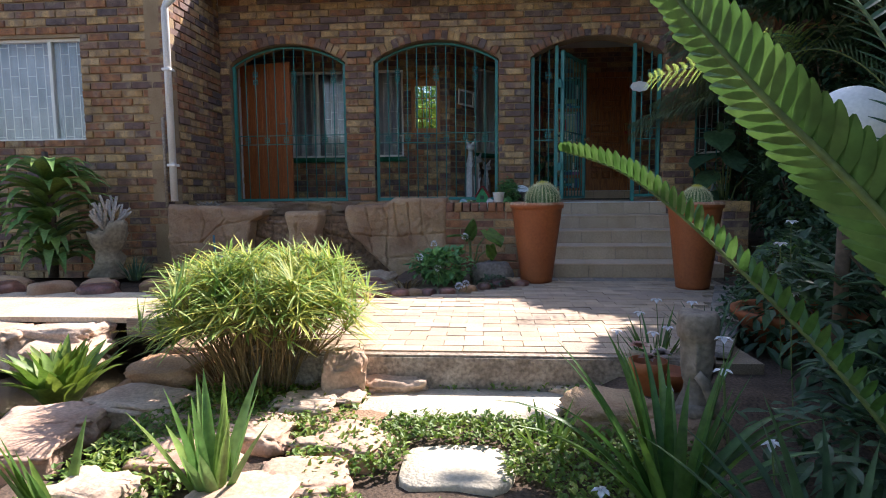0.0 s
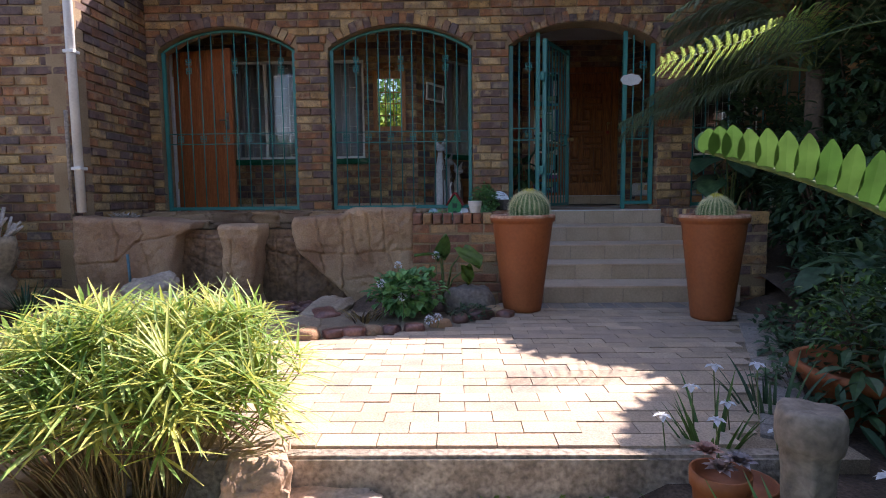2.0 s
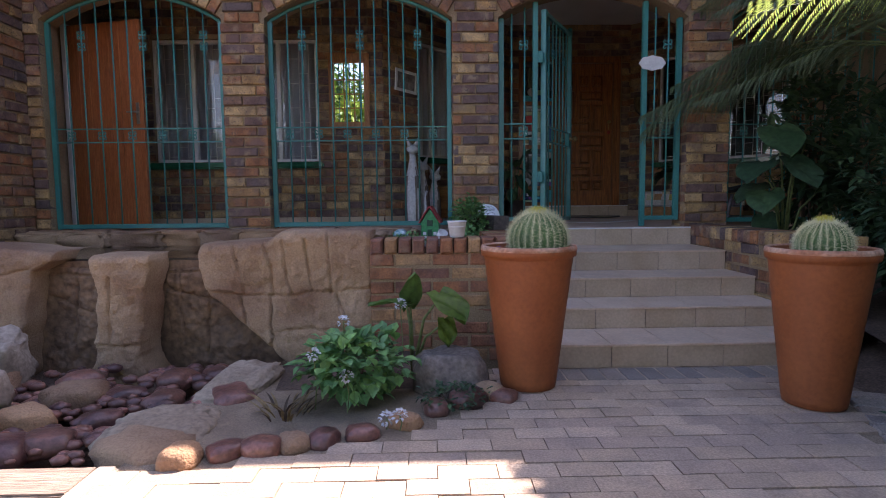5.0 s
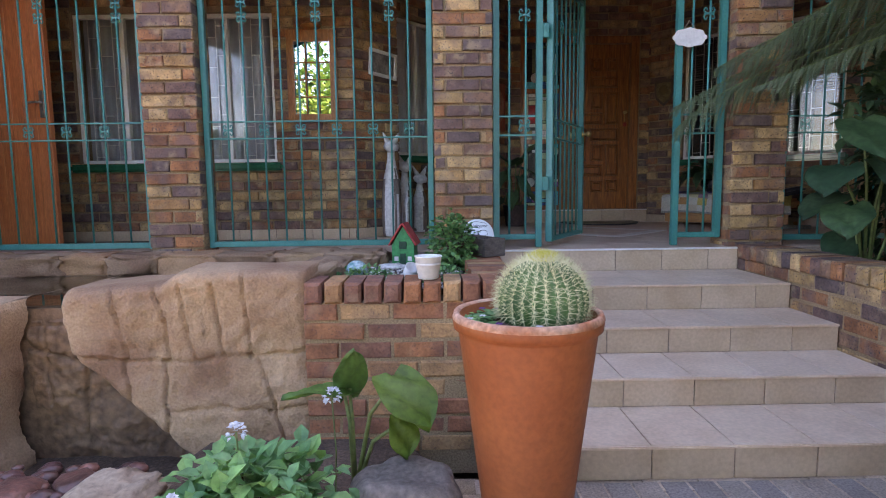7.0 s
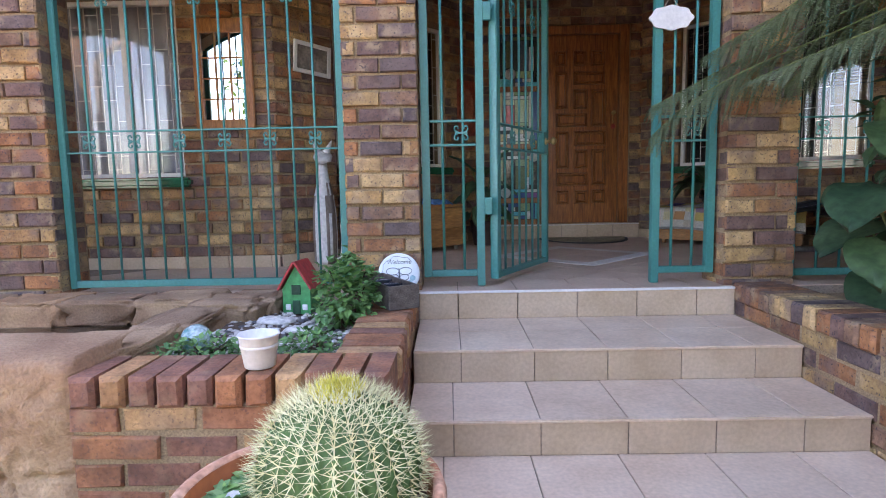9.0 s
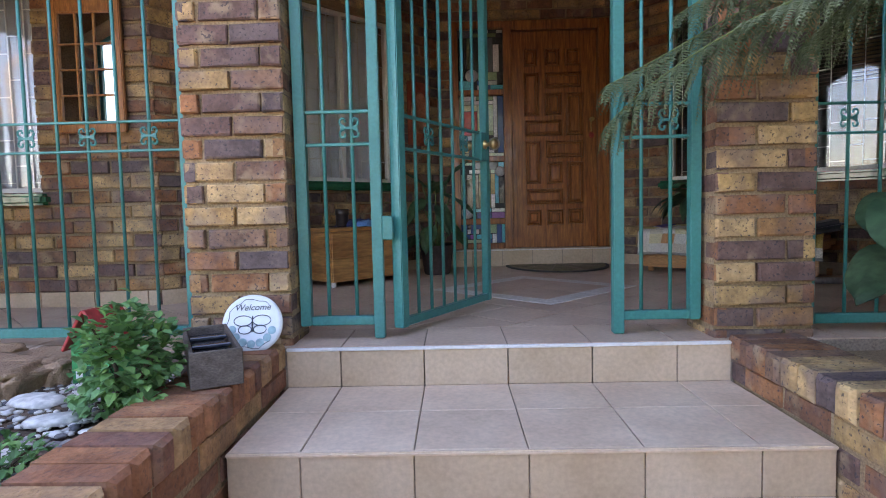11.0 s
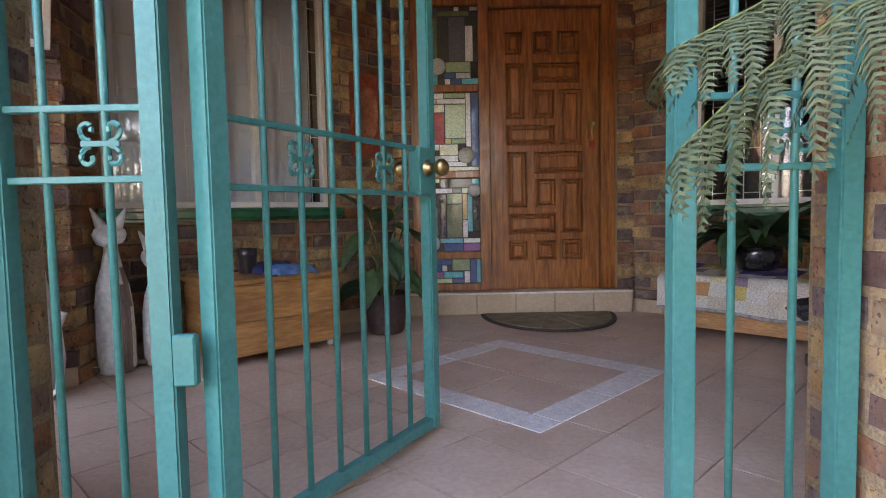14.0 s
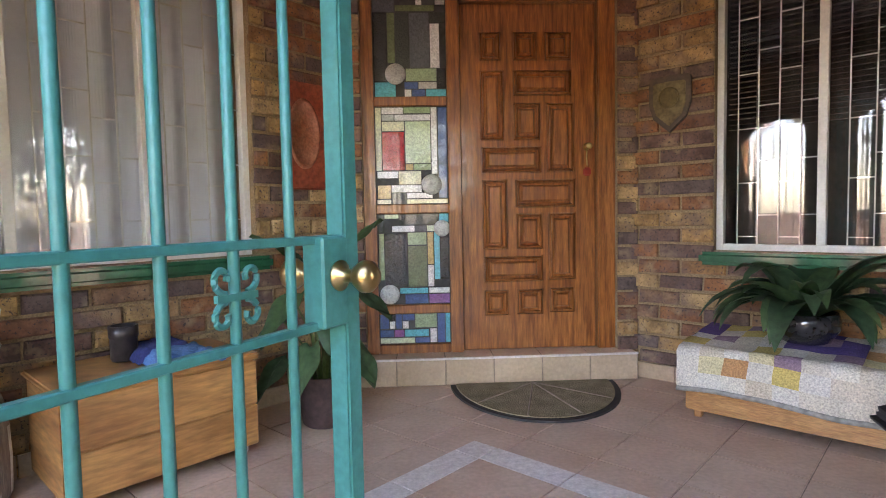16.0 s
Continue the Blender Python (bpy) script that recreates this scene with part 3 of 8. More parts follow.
for v in bm.verts:
    if v.co.z < PATIO - 0.03:
        v.co.y += 0.014 * noise.noise(v.co * 9) - (0.02 if v.co.z < -0.9 else 0)
structure("kerb", bm, M_CONC, "crumbling rough concrete edge of the patio")

# ---- gates ----
def scroll_mesh():
    bm = bmesh.new()
    for sx in (-1, 1):
        for sz in (-1, 1):
            pts = []
            for i in range(15):
                a = i / 14 * 1.55 * math.pi
                r = 0.017 * (1 - 0.45 * i / 14)
                pts.append((sx * (0.006 + 0.016 + r * math.sin(a) * 0.9 - 0.008 * (1 - i / 14)), 0, sz * (0.031 - r * math.cos(a) * 0.9 - 0.012)))
            tube(bm, pts, 0.0042, 5)
    box(bm, -0.028, 0.028, -0.004, 0.004, -0.004, 0.004)
    me = bpy.data.meshes.new("scroll")
    bm.normal_update()
    bm.to_mesh(me)
    bm.free()
    me.materials.append(M_GREEN)
    return me


SCROLL = scroll_mesh()
bar_meshes = {}


def bar(parent, x, z0, z1, y=0.0, r=0.007):
    """An upright round bar of a gate."""
    key = (round(z1 - z0, 2), r)
    if key not in bar_meshes:
        bm = bmesh.new()
        tube(bm, [(0, 0, 0), (0, 0, z1 - z0)], r, 8)
        me = bpy.data.meshes.new("bar")
        bm.normal_update()
        bm.to_mesh(me)
        bm.free()
        for p in me.polygons:
            p.use_smooth = len(p.vertices) == 4
        me.materials.append(M_GREEN)
        bar_meshes[key] = me
    ob = new("bar", bar_meshes[key])
    ob.parent, ob.location = parent, (x, y, z0)


def scroll(parent, x, z, y=0.0, s=1.0):
    ob = new("scroll", SCROLL)
    ob.parent, ob.location, ob.scale = parent, (x, y, z), (s, 1, s)


def rail(parent, x0, x1, z, name="rail", h=0.010, d=0.008, y=0.0):
    part(name, bevbox(x0, x1, y - d, y + d, z - h / 2, z + h / 2, 0.002, 1), M_GREEN, parent)


def post(parent, x, z0, z1, w=0.04, name="post", y=0.0):
    part(name, bevbox(x - w / 2, x + w / 2, y - w / 2, y + w / 2, z0, z1, 0.004, 2), M_GREEN, parent)


def arch_gate(a, b, label):
    g = thing("security_gate", label, "gate", "porch security gates", pose(0, 0.15, 0))
    post(g, a + 0.03, 0.03, SPRING - 0.01)
    post(g, b - 0.03, 0.03, SPRING - 0.01)
    part("bottom_rail", bevbox(a + 0.05, b - 0.05, -0.02, 0.02, 0.035, 0.075, 0.004, 2), M_GREEN, g)
    bm = bmesh.new()
    tube(bm, [(x, 0, arch_z(x, a, b) - 0.025) for x in [a + 0.03 + (b - a - 0.06) * i / 20 for i in range(21)]], 0.016, 8)
    part("arched_rail", bm, M_GREEN, g)
    n = round((b - a - 0.1) / 0.135)
    for i in range(1, n):
        x = a + 0.05 + (b - a - 0.1) * i / n
        bar(g, x, 0.07, arch_z(x, a, b) - 0.03)
        if i % 2:
            scroll(g, x, 0.875, -0.004, 1.15)
        if i % 4 == 2:
            scroll(g, x, 1.66, -0.004, 1.1)
            scroll(g, x, 1.76, -0.004, 1.1)
    for z in (0.815, 0.935):
        rail(g, a + 0.05, b - 0.05, z)
    return g


for a, b in ARCHES[:2] + ARCHES[3:]:
    arch_gate(a, b, "green-painted steel security gate with scrolls in a brick arch")
a, b = ARCHES[2]
g = thing("security_screen", "teal steel screen with posts beside the open gate", "gate", "", pose(0, 0.165, 0))
for x0, x1 in ((-0.525, -0.17), (0.79, 1.15)):
    for x, foot in ((x0 + 0.022, 0.06 if x0 < 0 else 0.005), (x1 - 0.022, 0.005 if x0 < 0 else 0.06)):
        post(g, x, foot, arch_z(x, a, b) - 0.01, 0.045)
    part("bottom_rail", bevbox(x0 + 0.045, x1 - 0.045, -0.018, 0.018, 0.062, 0.10, 0.003, 1), M_GREEN, g)
    for z in (0.82, 0.955):
        rail(g, x0 + 0.045, x1 - 0.045, z, h=0.014)
    for k in (1, 2):
        x = x0 + (x1 - x0) * k / 3
        bar(g, x, 0.09, arch_z(x, a, b) - 0.02, 0, 0.008)
    scroll(g, x0 + (x1 - x0) * 0.64, 0.888, -0.004, 1.3)
    scroll(g, x0 + (x1 - x0) * 0.64, 1.66, -0.004, 1.3)
for z in (0.42, 1.5):
    part("hinge", bevbox(-0.17, -0.125, -0.03, -0.006, z, z + 0.1, 0.004, 1), M_GREEN, g)
# the leaf, swung inwards
leaf = thing("gate_leaf", "open teal steel gate leaf with brass knob", "gate", "", pose(-0.115, 0.175, 0, 0, 0, 60))
LW = 0.86
post(leaf, 0.025, 0.04, 1.98, 0.05, "hinge_post")
post(leaf, LW - 0.02, 0.04, 2.02, 0.04, "lock_post")
part("bottom_rail", bevbox(0.05, LW - 0.04, -0.016, 0.016, 0.042, 0.078, 0.003, 1), M_GREEN, leaf)
part("top_rail", bevbox(0.05, LW - 0.04, -0.016, 0.016, 1.94, 1.975, 0.003, 1), M_GREEN, leaf)
for z in (0.805, 0.945):
    rail(leaf, 0.05, LW - 0.04, z, h=0.014)
for k in range(1, 7):
    bar(leaf, 0.05 + (LW - 0.09) * k / 7, 0.07, 1.95, 0, 0.008)
for k in (2, 5):
    scroll(leaf, 0.05 + (LW - 0.09) * k / 7, 0.876, -0.004, 1.25)
    scroll(leaf, 0.05 + (LW - 0.09) * k / 7, 1.64, -0.004, 1.25)
lock = part("lock_box", bevbox(LW - 0.10, LW - 0.035, -0.022, 0.022, 0.80, 0.95, 0.004, 1), M_GREEN, leaf)
for s in (-1, 1):
    bm = bmesh.new()
    lathe(bm, [(0.024, 0), (0.026, 0.004), (0.012, 0.010), (0.010, 0.03), (0.018, 0.036), (0.027, 0.05), (0.026, 0.062), (0.016, 0.072), (0.004, 0.075)], 20, Matrix.Translation((LW - 0.06, s * 0.022, 0.885)) @ Matrix.Rotation(radians(-90 * s), 4, "X"))
    part("knob", bm, M_BRASS, lock, "aged brass knob", True)

# oval sign hung on the gate post
sign = thing("oval_sign", "small white scalloped sign hung on the gate", "sign", "", pose(0.872, 0.125, 1.487) @ Matrix.Diagonal((1.4, 1, 1.35, 1)))
bm = bmesh.new()
n = 40
top = [bm.verts.new((0.085 * math.cos(2 * math.pi * i / n) * (1 + 0.05 * math.cos(8 * 2 * math.pi * i / n)), 0, 0.048 * math.sin(2 * math.pi * i / n) * (1 + 0.06 * math.cos(8 * 2 * math.pi * i / n)))) for i in range(n)]
f0 = bm.faces.new(top)
ext = bmesh.ops.extrude_face_region(bm, geom=[f0])
bmesh.ops.translate(bm, vec=(0, 0.012, 0), verts=[v for v in ext["geom"] if isinstance(v, bmesh.types.BMVert)])
part("plate", bm, M_PIPE, sign)
bm = bmesh.new()
tube(bm, [(-0.03, 0.006, 0.04), (0, 0.02, 0.09), (0.03, 0.006, 0.04)], 0.002, 5)
part("wire", bm, M_GROUT, sign)


# ---- windows ----
def curtain_bm(w, z0, z1, y, amp=0.034, freq=34.0):
    bm = bmesh.new()
    n = int(w / 0.012)
    lo = [bm.verts.new((w * i / n, y + amp * math.sin(freq * w * i / n + 1.3 * math.sin(7 * w * i / n)), z0)) for i in range(n + 1)]
    hi = [bm.verts.new((v.co.x, y + 0.8 * (v.co.y - y), z1)) for v in lo]
    for i in range(n):
        bm.faces.new((lo[i], lo[i + 1], hi[i + 1], hi[i]))
    return bm


def window(name, m, w, z0, z1, lights, label, curtain=M_NET, bars=True, sill=True, depth=0.1):
    """A cream steel window in a wall opening of width w; lights are the mullions' places as shares of the width."""
    win = thing(name, label, "window", "", m, "structure")
    f, y = 0.035, 0.06
    frame_ob = part("window_frame", bevbox(0, f, y, y + 0.05, z0, z1, 0.003, 1), M_WHITE, win)
    for bmx in (bevbox(w - f, w, y, y + 0.05, z0, z1, 0.003, 1), bevbox(f, w - f, y, y + 0.05, z1 - f, z1, 0.003, 1), bevbox(f, w - f, y, y + 0.05, z0, z0 + f, 0.003, 1)):
        part("frame_bar", bmx, M_WHITE, frame_ob)
    edges = [0.0, *lights, 1.0]
    for s in lights:
        part("mullion", bevbox(w * s - 0.02, w * s + 0.02, y - 0.008, y + 0.045, z0 + f, z1 - f, 0.003, 1), M_WHITE, frame_ob)
    for a, b in zip(edges, edges[1:]):
        bm = bmesh.new()
        box(bm, a * w + 0.02, b * w - 0.02, y + 0.022, y + 0.026, z0 + 0.02, z1 - 0.02)
        pane = part("pane", bm, M_GLASS, win)
        pane.visible_shadow = False
        if bars:
            gb = bmesh.new()
            n = max(2, round((b - a) * w / 0.1))
            for k in range(1, n):
                x = a * w + (b - a) * w * k / n
                box(gb, x - 0.003, x + 0.003, y + 0.034, y + 0.040, z0 + f, z1 - f)
                for q in range(5):
                    z = z0 + (z1 - z0) * (q + (0.25 if k % 2 else 0.65)) / 5
                    box(gb, x, min(x + (b - a) * w / n, b * w - 0.02), y + 0.034, y + 0.040, z, z + 0.006)
            part("burglar_bars", gb, M_WHITE, win)
    if curtain:
        part("curtain", curtain_bm(w - 0.02, z0 - 0.05, z1 + 0.05, y + 0.15), curtain, win, "grey pleated curtain")
    if sill:
        part("sill", bevbox(-0.06, w + 0.06, -0.06, 0.08, z0 - 0.075, z0 - 0.004, 0.02, 3), M_SILL, win, "glossy dark green sill tiles")
    # near-black box behind the panes, the unlit room's shade put into its colour
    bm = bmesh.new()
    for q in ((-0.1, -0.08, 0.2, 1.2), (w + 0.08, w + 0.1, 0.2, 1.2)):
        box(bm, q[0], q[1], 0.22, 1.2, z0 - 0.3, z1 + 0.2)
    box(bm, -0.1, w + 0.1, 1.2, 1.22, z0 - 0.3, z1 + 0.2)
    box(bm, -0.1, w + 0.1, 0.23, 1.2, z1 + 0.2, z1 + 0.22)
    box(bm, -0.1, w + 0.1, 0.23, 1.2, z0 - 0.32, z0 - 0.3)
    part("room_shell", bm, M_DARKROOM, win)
    return win


window("window_1", pose(-9.5 + 2.55, -1.3, 0), 1.25, 0.76, 1.92, [0.68], "cream steel window with grey curtain in the wing wall", sill=False)
window("window_2", pose(-5.0 + 0.84, BACK, 0), 1.78, 0.70, 2.02, [0.24, 0.76], "wide cream steel window with net curtains under the porch")
window("window_3", pose(-1.36, 1.90, 0, 0, 0, 45) @ pose(0.02, 0, 0), 1.36, 0.80, 2.2, [0.25, 0.63], "cream steel porch window with grey pleated curtains", M_CURTAIN)
w5 = window("window_4", pose(1.66, 3.30, 0, 0, 0, -45) @ pose(0.54, 0, 0), 1.62, 0.765, 2.2, [0.30], "cream steel porch window with dark slatted blind", curtain=None)
bm = bmesh.new()
for i in range(28):
    box(bm, 0.04, 1.6, 0.14, 0.165, 1.42 + i * 0.028, 1.424 + i * 0.028)
part("blind", bm, mat("dark_blind", (0.05, 0.03, 0.02), (0.09, 0.055, 0.035), 0.5), w5, "dark wooden slatted blind")

# ---- front door with stained-glass sidelight ----
DY = 3.30
door = thing("front_door", "carved hardwood front door with raised panels", "door", "", pose(0.71, DY, 0.165))
DWI, DHI = 0.81, 2.06
part("leaf", bevbox(0, DWI, 0.0125, 0.045, 0, DHI, 0.003, 1), M_DOOR, door)
PANELS = [(850, 45, 885, 92), (910, 45, 950, 92), (968, 45, 1012, 92), (850, 113, 890, 235), (910, 113, 1012, 155), (910, 172, 955, 235), (970, 172, 1016, 294), (852, 250, 957, 294), (852, 310, 894, 434), (912, 310, 1018, 358), (914, 372, 958, 434), (972, 372, 1018, 492), (854, 450, 958, 494), (854, 512, 894, 556), (914, 512, 958, 555), (974, 510, 1016, 553)]
for x0, y0, x1, y1 in PANELS:
    u0, u1 = (x0 - 814) / 244 * DWI, (x1 - 814) / 244 * DWI
    a0, a1 = (622 - y1) / 630 * DHI, (622 - y0) / 630 * DHI
    bm = bmesh.new()
    rings = []
    for inset, y in ((-0.006, 0.0), (-0.004, 0.012), (0.0, 0.012), (0.003, -0.010), (0.010, -0.016), (0.016, -0.002), (0.022, 0.004), (0.028, 0.004), (0.036, -0.012), (0.040, -0.015)):
        rings.append([bm.verts.new(p) for p in ((u0 + inset, y, a0 + inset), (u1 - inset, y, a0 + inset), (u1 - inset, y, a1 - inset), (u0 + inset, y, a1 - inset))])
    for p, q in zip(rings, rings[1:]):
        for i in range(4):
            bm.faces.new((p[i], p[(i + 1) % 4], q[(i + 1) % 4], q[i]))
    bm.faces.new(rings[-1])
    part("panel", bm, M_DOOR, door)
bm = bmesh.new()
lathe(bm, [(0.022, 0), (0.022, 0.006), (0.008, 0.01), (0.008, 0.03), (0.02, 0.035), (0.02, 0.055), (0.005, 0.06)], 18, Matrix.Translation((0.755, 0, 1.215)) @ Matrix.Rotation(radians(90), 4, "X"))
knob = part("handle", bm, M_BRASS, door, "brass latch handle", True)
bm = bmesh.new()
tube(bm, [(0.75, -0.03, 1.21), (0.745, -0.034, 1.15), (0.75, -0.03, 1.10)], 0.004, 6)
part("key_ring", bm, M_BRASS, door)
M_RED = mat("red_tag", (0.30, 0.02, 0.02), (0.42, 0.03, 0.03), 0.5, bump=0)
part("key_tag", bevbox(0.727, 0.773, -0.035, -0.02, 1.04, 1.09, 0.008, 2), M_RED, door, "red key tag")
frame_d = thing("door_frame", "hardwood door frame with sidelight mullion", "door frame", "", pose(0, DY, 0.16), "structure")
for x0, x1, z0, z1 in ((0.13, 0.20, 0, 2.16), (0.63, 0.705, 0, 2.16), (1.525, 1.63, 0, 2.16), (0.20, 0.63, 2.09, 2.16), (0.705, 1.525, 2.07, 2.16)):
    part("jamb" if z1 - z0 > 1 else "head", bevbox(x0, x1, -0.03, 0.06, z0, z1, 0.006, 2), M_DOOR, frame_d)
for z in (0.0, 0.24, 0.84, 1.47):
    part("sidelight_rail", bevbox(0.20, 0.63, -0.02, 0.05, z, z + 0.055, 0.005, 1), M_DOOR, frame_d)
CLR = [(0.78, 0.78, 0.76), (0.55, 0.56, 0.52), (0.16, 0.20, 0.10), (0.05, 0.06, 0.05), (0.10, 0.55, 0.66), (0.06, 0.12, 0.30), (0.34, 0.46, 0.26), (0.66, 0.48, 0.20), (0.12, 0.13, 0.14), (0.88, 0.87, 0.85), (0.02, 0.02, 0.022), (0.84, 0.82, 0.58), (0.36, 0.14, 0.40), (0.60, 0.72, 0.48)]
# opaque panes; light through the glass is put into the pale tones
M_STAINED = [mat("stained_glass", tuple(0.85 * v for v in c), c, 0.12, 20.0, 110.0, 0.5, fine_mix=0.3, coat=0.5) for c in CLR]
M_REDGLASS = mat("red_stained_glass", (0.45, 0.02, 0.03), (0.6, 0.05, 0.06), 0.12, 20.0, 110.0, 0.5, coat=0.5)
M_LEAD = mat("lead_came", (0.03, 0.03, 0.03), (0.06, 0.06, 0.06), 0.5, metal=0.5)
# panes of each panel as (left, top, right, bottom, colour) on the panel's own grid, and its round pieces
TOPS = [(52, 15, 110, 45, 8), (112, 28, 218, 43, 2), (168, 15, 184, 27, 9), (220, 15, 246, 27, 1), (52, 47, 88, 222, 10), (90, 47, 110, 175, 2), (112, 47, 148, 188, 3), (150, 47, 203, 188, 8), (205, 75, 230, 188, 9), (205, 46, 246, 73, 3), (138, 190, 221, 222, 6), (223, 190, 246, 240, 10), (54, 225, 110, 262, 4), (134, 225, 170, 242, 5), (172, 225, 221, 242, 1), (134, 244, 152, 262, 9), (154, 244, 190, 262, 5), (192, 244, 246, 262, 4)]
MIDS = [(57, 300, 73, 475, 11), (75, 300, 133, 318, 9), (135, 300, 207, 316, 6), (209, 300, 225, 485, 9), (75, 320, 108, 336, 1), (110, 320, 207, 336, 9), (75, 339, 135, 365, 11), (138, 339, 207, 455, 13), (228, 300, 252, 553, 5), (138, 457, 158, 474, 7), (160, 457, 207, 474, 6), (60, 477, 116, 496, 9), (118, 477, 180, 514, 11), (60, 516, 96, 553, 7), (98, 516, 180, 536, 9), (98, 538, 138, 568, 8), (140, 538, 210, 553, 9), (58, 556, 96, 568, 11), (140, 556, 252, 568, 11)]
LOWS = [(63, 602, 80, 655, 3), (82, 602, 120, 614, 13), (122, 602, 228, 633, 3), (231, 602, 256, 626, 4), (102, 636, 163, 653, 9), (165, 636, 195, 653, 8), (197, 636, 230, 653, 13), (65, 658, 79, 795, 6), (81, 658, 142, 816, 10), (144, 656, 195, 692, 6), (144, 695, 196, 816, 2), (198, 656, 214, 750, 7), (216, 656, 231, 795, 4), (198, 753, 214, 816, 9), (233, 672, 256, 795, 10), (120, 820, 197, 836, 4), (200, 820, 256, 836, 9), (134, 839, 197, 866, 5), (200, 839, 256, 866, 12)]
FOOT = [(70, 900, 94, 936, 5), (112, 900, 128, 936, 5), (96, 900, 110, 916, 10), (96, 918, 110, 936, 9), (130, 918, 146, 936, 9), (130, 900, 162, 916, 5), (164, 900, 222, 934, 6), (224, 900, 244, 972, 5), (246, 900, 258, 972, 4), (70, 939, 106, 956, 5), (108, 939, 134, 956, 12), (136, 939, 200, 956, 4), (204, 937, 222, 972, 9), (70, 959, 162, 972, 13), (164, 959, 202, 972, 5)]
for k, (z0, z1, cells, rounds) in enumerate(((0.055, 0.24, FOOT, ()), (0.295, 0.84, LOWS, ((238, 645, 0.05), (92, 838, 0.06))), (0.895, 1.47, MIDS, ((208, 515, 0.062),)), (1.525, 2.09, TOPS, ((110, 204, 0.062),)))):
    panel = thing("stained_glass_panel", "leaded stained-glass panel of coloured rectangles", "window", "sidelight panels", pose(0.20, DY, 0.16 + z0))
    part("came", bevbox(0, 0.43, 0.012, 0.018, 0, z1 - z0, 0.001, 1), M_LEAD, panel)
    xa, xb, ya, yb = min(c[0] for c in cells), max(c[2] for c in cells), min(c[1] for c in cells), max(c[3] for c in cells)
    fx, fz = 0.422 / (xb - xa), (z1 - z0 - 0.008) / (yb - ya)
    for a, b, c, d, tone in cells:
        part("pane", bevbox(0.004 + (a - xa) * fx, 0.004 + (c - xa) * fx, 0.005, 0.012, 0.004 + (yb - d) * fz, 0.004 + (yb - b) * fz, 0.001, 1), M_STAINED[tone], panel)
    if k == 2:
        part("pane", bevbox(0.004 + (75 - xa) * fx, 0.004 + (135 - xa) * fx, 0.004, 0.012, 0.004 + (yb - 474) * fz, 0.004 + (yb - 368) * fz, 0.001, 1), M_REDGLASS, panel, "red glass")
    for a, b, r in rounds:
        bm = bmesh.new()
        lathe(bm, [(r, 0), (r * 0.97, 0.006), (r * 0.35, 0.009), (0.0, 0.009)], 28, Matrix.Translation((0.004 + (a - xa) * fx, 0.004, 0.004 + (yb - b) * fz)) @ Matrix.Rotation(radians(90), 4, "X"))
        part("roundel", bm, M_STAINED[1], panel, "", True)

# ---- porch things ----
mat_ = thing("door_mat", "half-round coir door mat with dark rubber edge", "mat", "", pose(1.08, 3.10, 0.004))


def half_round(r, d, z0, z1):
    bm = bmesh.new()
    pts = [(-r * math.cos(math.pi * i / 36), -d * math.sin(math.pi * i / 36)) for i in range(37)]
    lo, hi = [bm.verts.new((x, y, z0)) for x, y in pts], [bm.verts.new((x, y, z1)) for x, y in pts]
    bm.faces.new(hi)
    for i in range(37):
        j = (i + 1) % 37
        bm.faces.new((lo[i], lo[j], hi[j], hi[i]))
    return bm


part("rubber_edge", half_round(0.47, 0.62, 0.0, 0.012), mat("black_rubber", (0.02, 0.02, 0.02), (0.035, 0.03, 0.03), 0.7), mat_)
part("coir", half_round(0.44, 0.585, 0.012, 0.017), mat("coir", (0.20, 0.16, 0.09), (0.30, 0.25, 0.15), 0.95, 12, 160, 0.8), mat_)
bm = bmesh.new()
for k in range(1, 5):
    a = math.pi * (k + 0.0) / 5
    tube(bm, [(0, -0.02, 0.017), (-0.43 * math.cos(a), -0.575 * math.sin(a), 0.017)], 0.004, 5)
part("ray", bm, M_GROUT, mat_)

chest = thing("storage_chest", "low oiled wooden chest on small castors", "chest", "", pose(-0.745, 1.79, 0, 0, 0, 45))
part("body", bevbox(0, 0.70, 0, 0.44, 0.04, 0.40, 0.008, 2), M_CHEST, chest)
part("lid", bevbox(-0.015, 0.715, -0.015, 0.45, 0.405, 0.43, 0.008, 2), M_CHEST, chest)
part("plank", bevbox(0.004, 0.70, -0.006, 0.0, 0.045, 0.21, 0.003, 1), M_CHEST, chest)
part("plank", bevbox(0.004, 0.70, -0.006, 0.0, 0.215, 0.395, 0.003, 1), M_CHEST, chest)
for x in (0.04, 0.66):
    for y in (0.05, 0.39):
        bm = bmesh.new()
        lathe(bm, [(0.012, 0), (0.018, 0.008), (0.018, 0.03), (0.012, 0.042)], 12, Matrix.Translation((x, y, 0)))
        part("castor", bm, M_PIPE, chest)
cloth = mat("blue_towel", (0.06, 0.18, 0.42), (0.14, 0.32, 0.60), 0.95, 7, 130, 0.6)
cloth2 = mat("navy_towel", (0.02, 0.03, 0.12), (0.05, 0.06, 0.20), 0.95, 7, 130, 0.6)
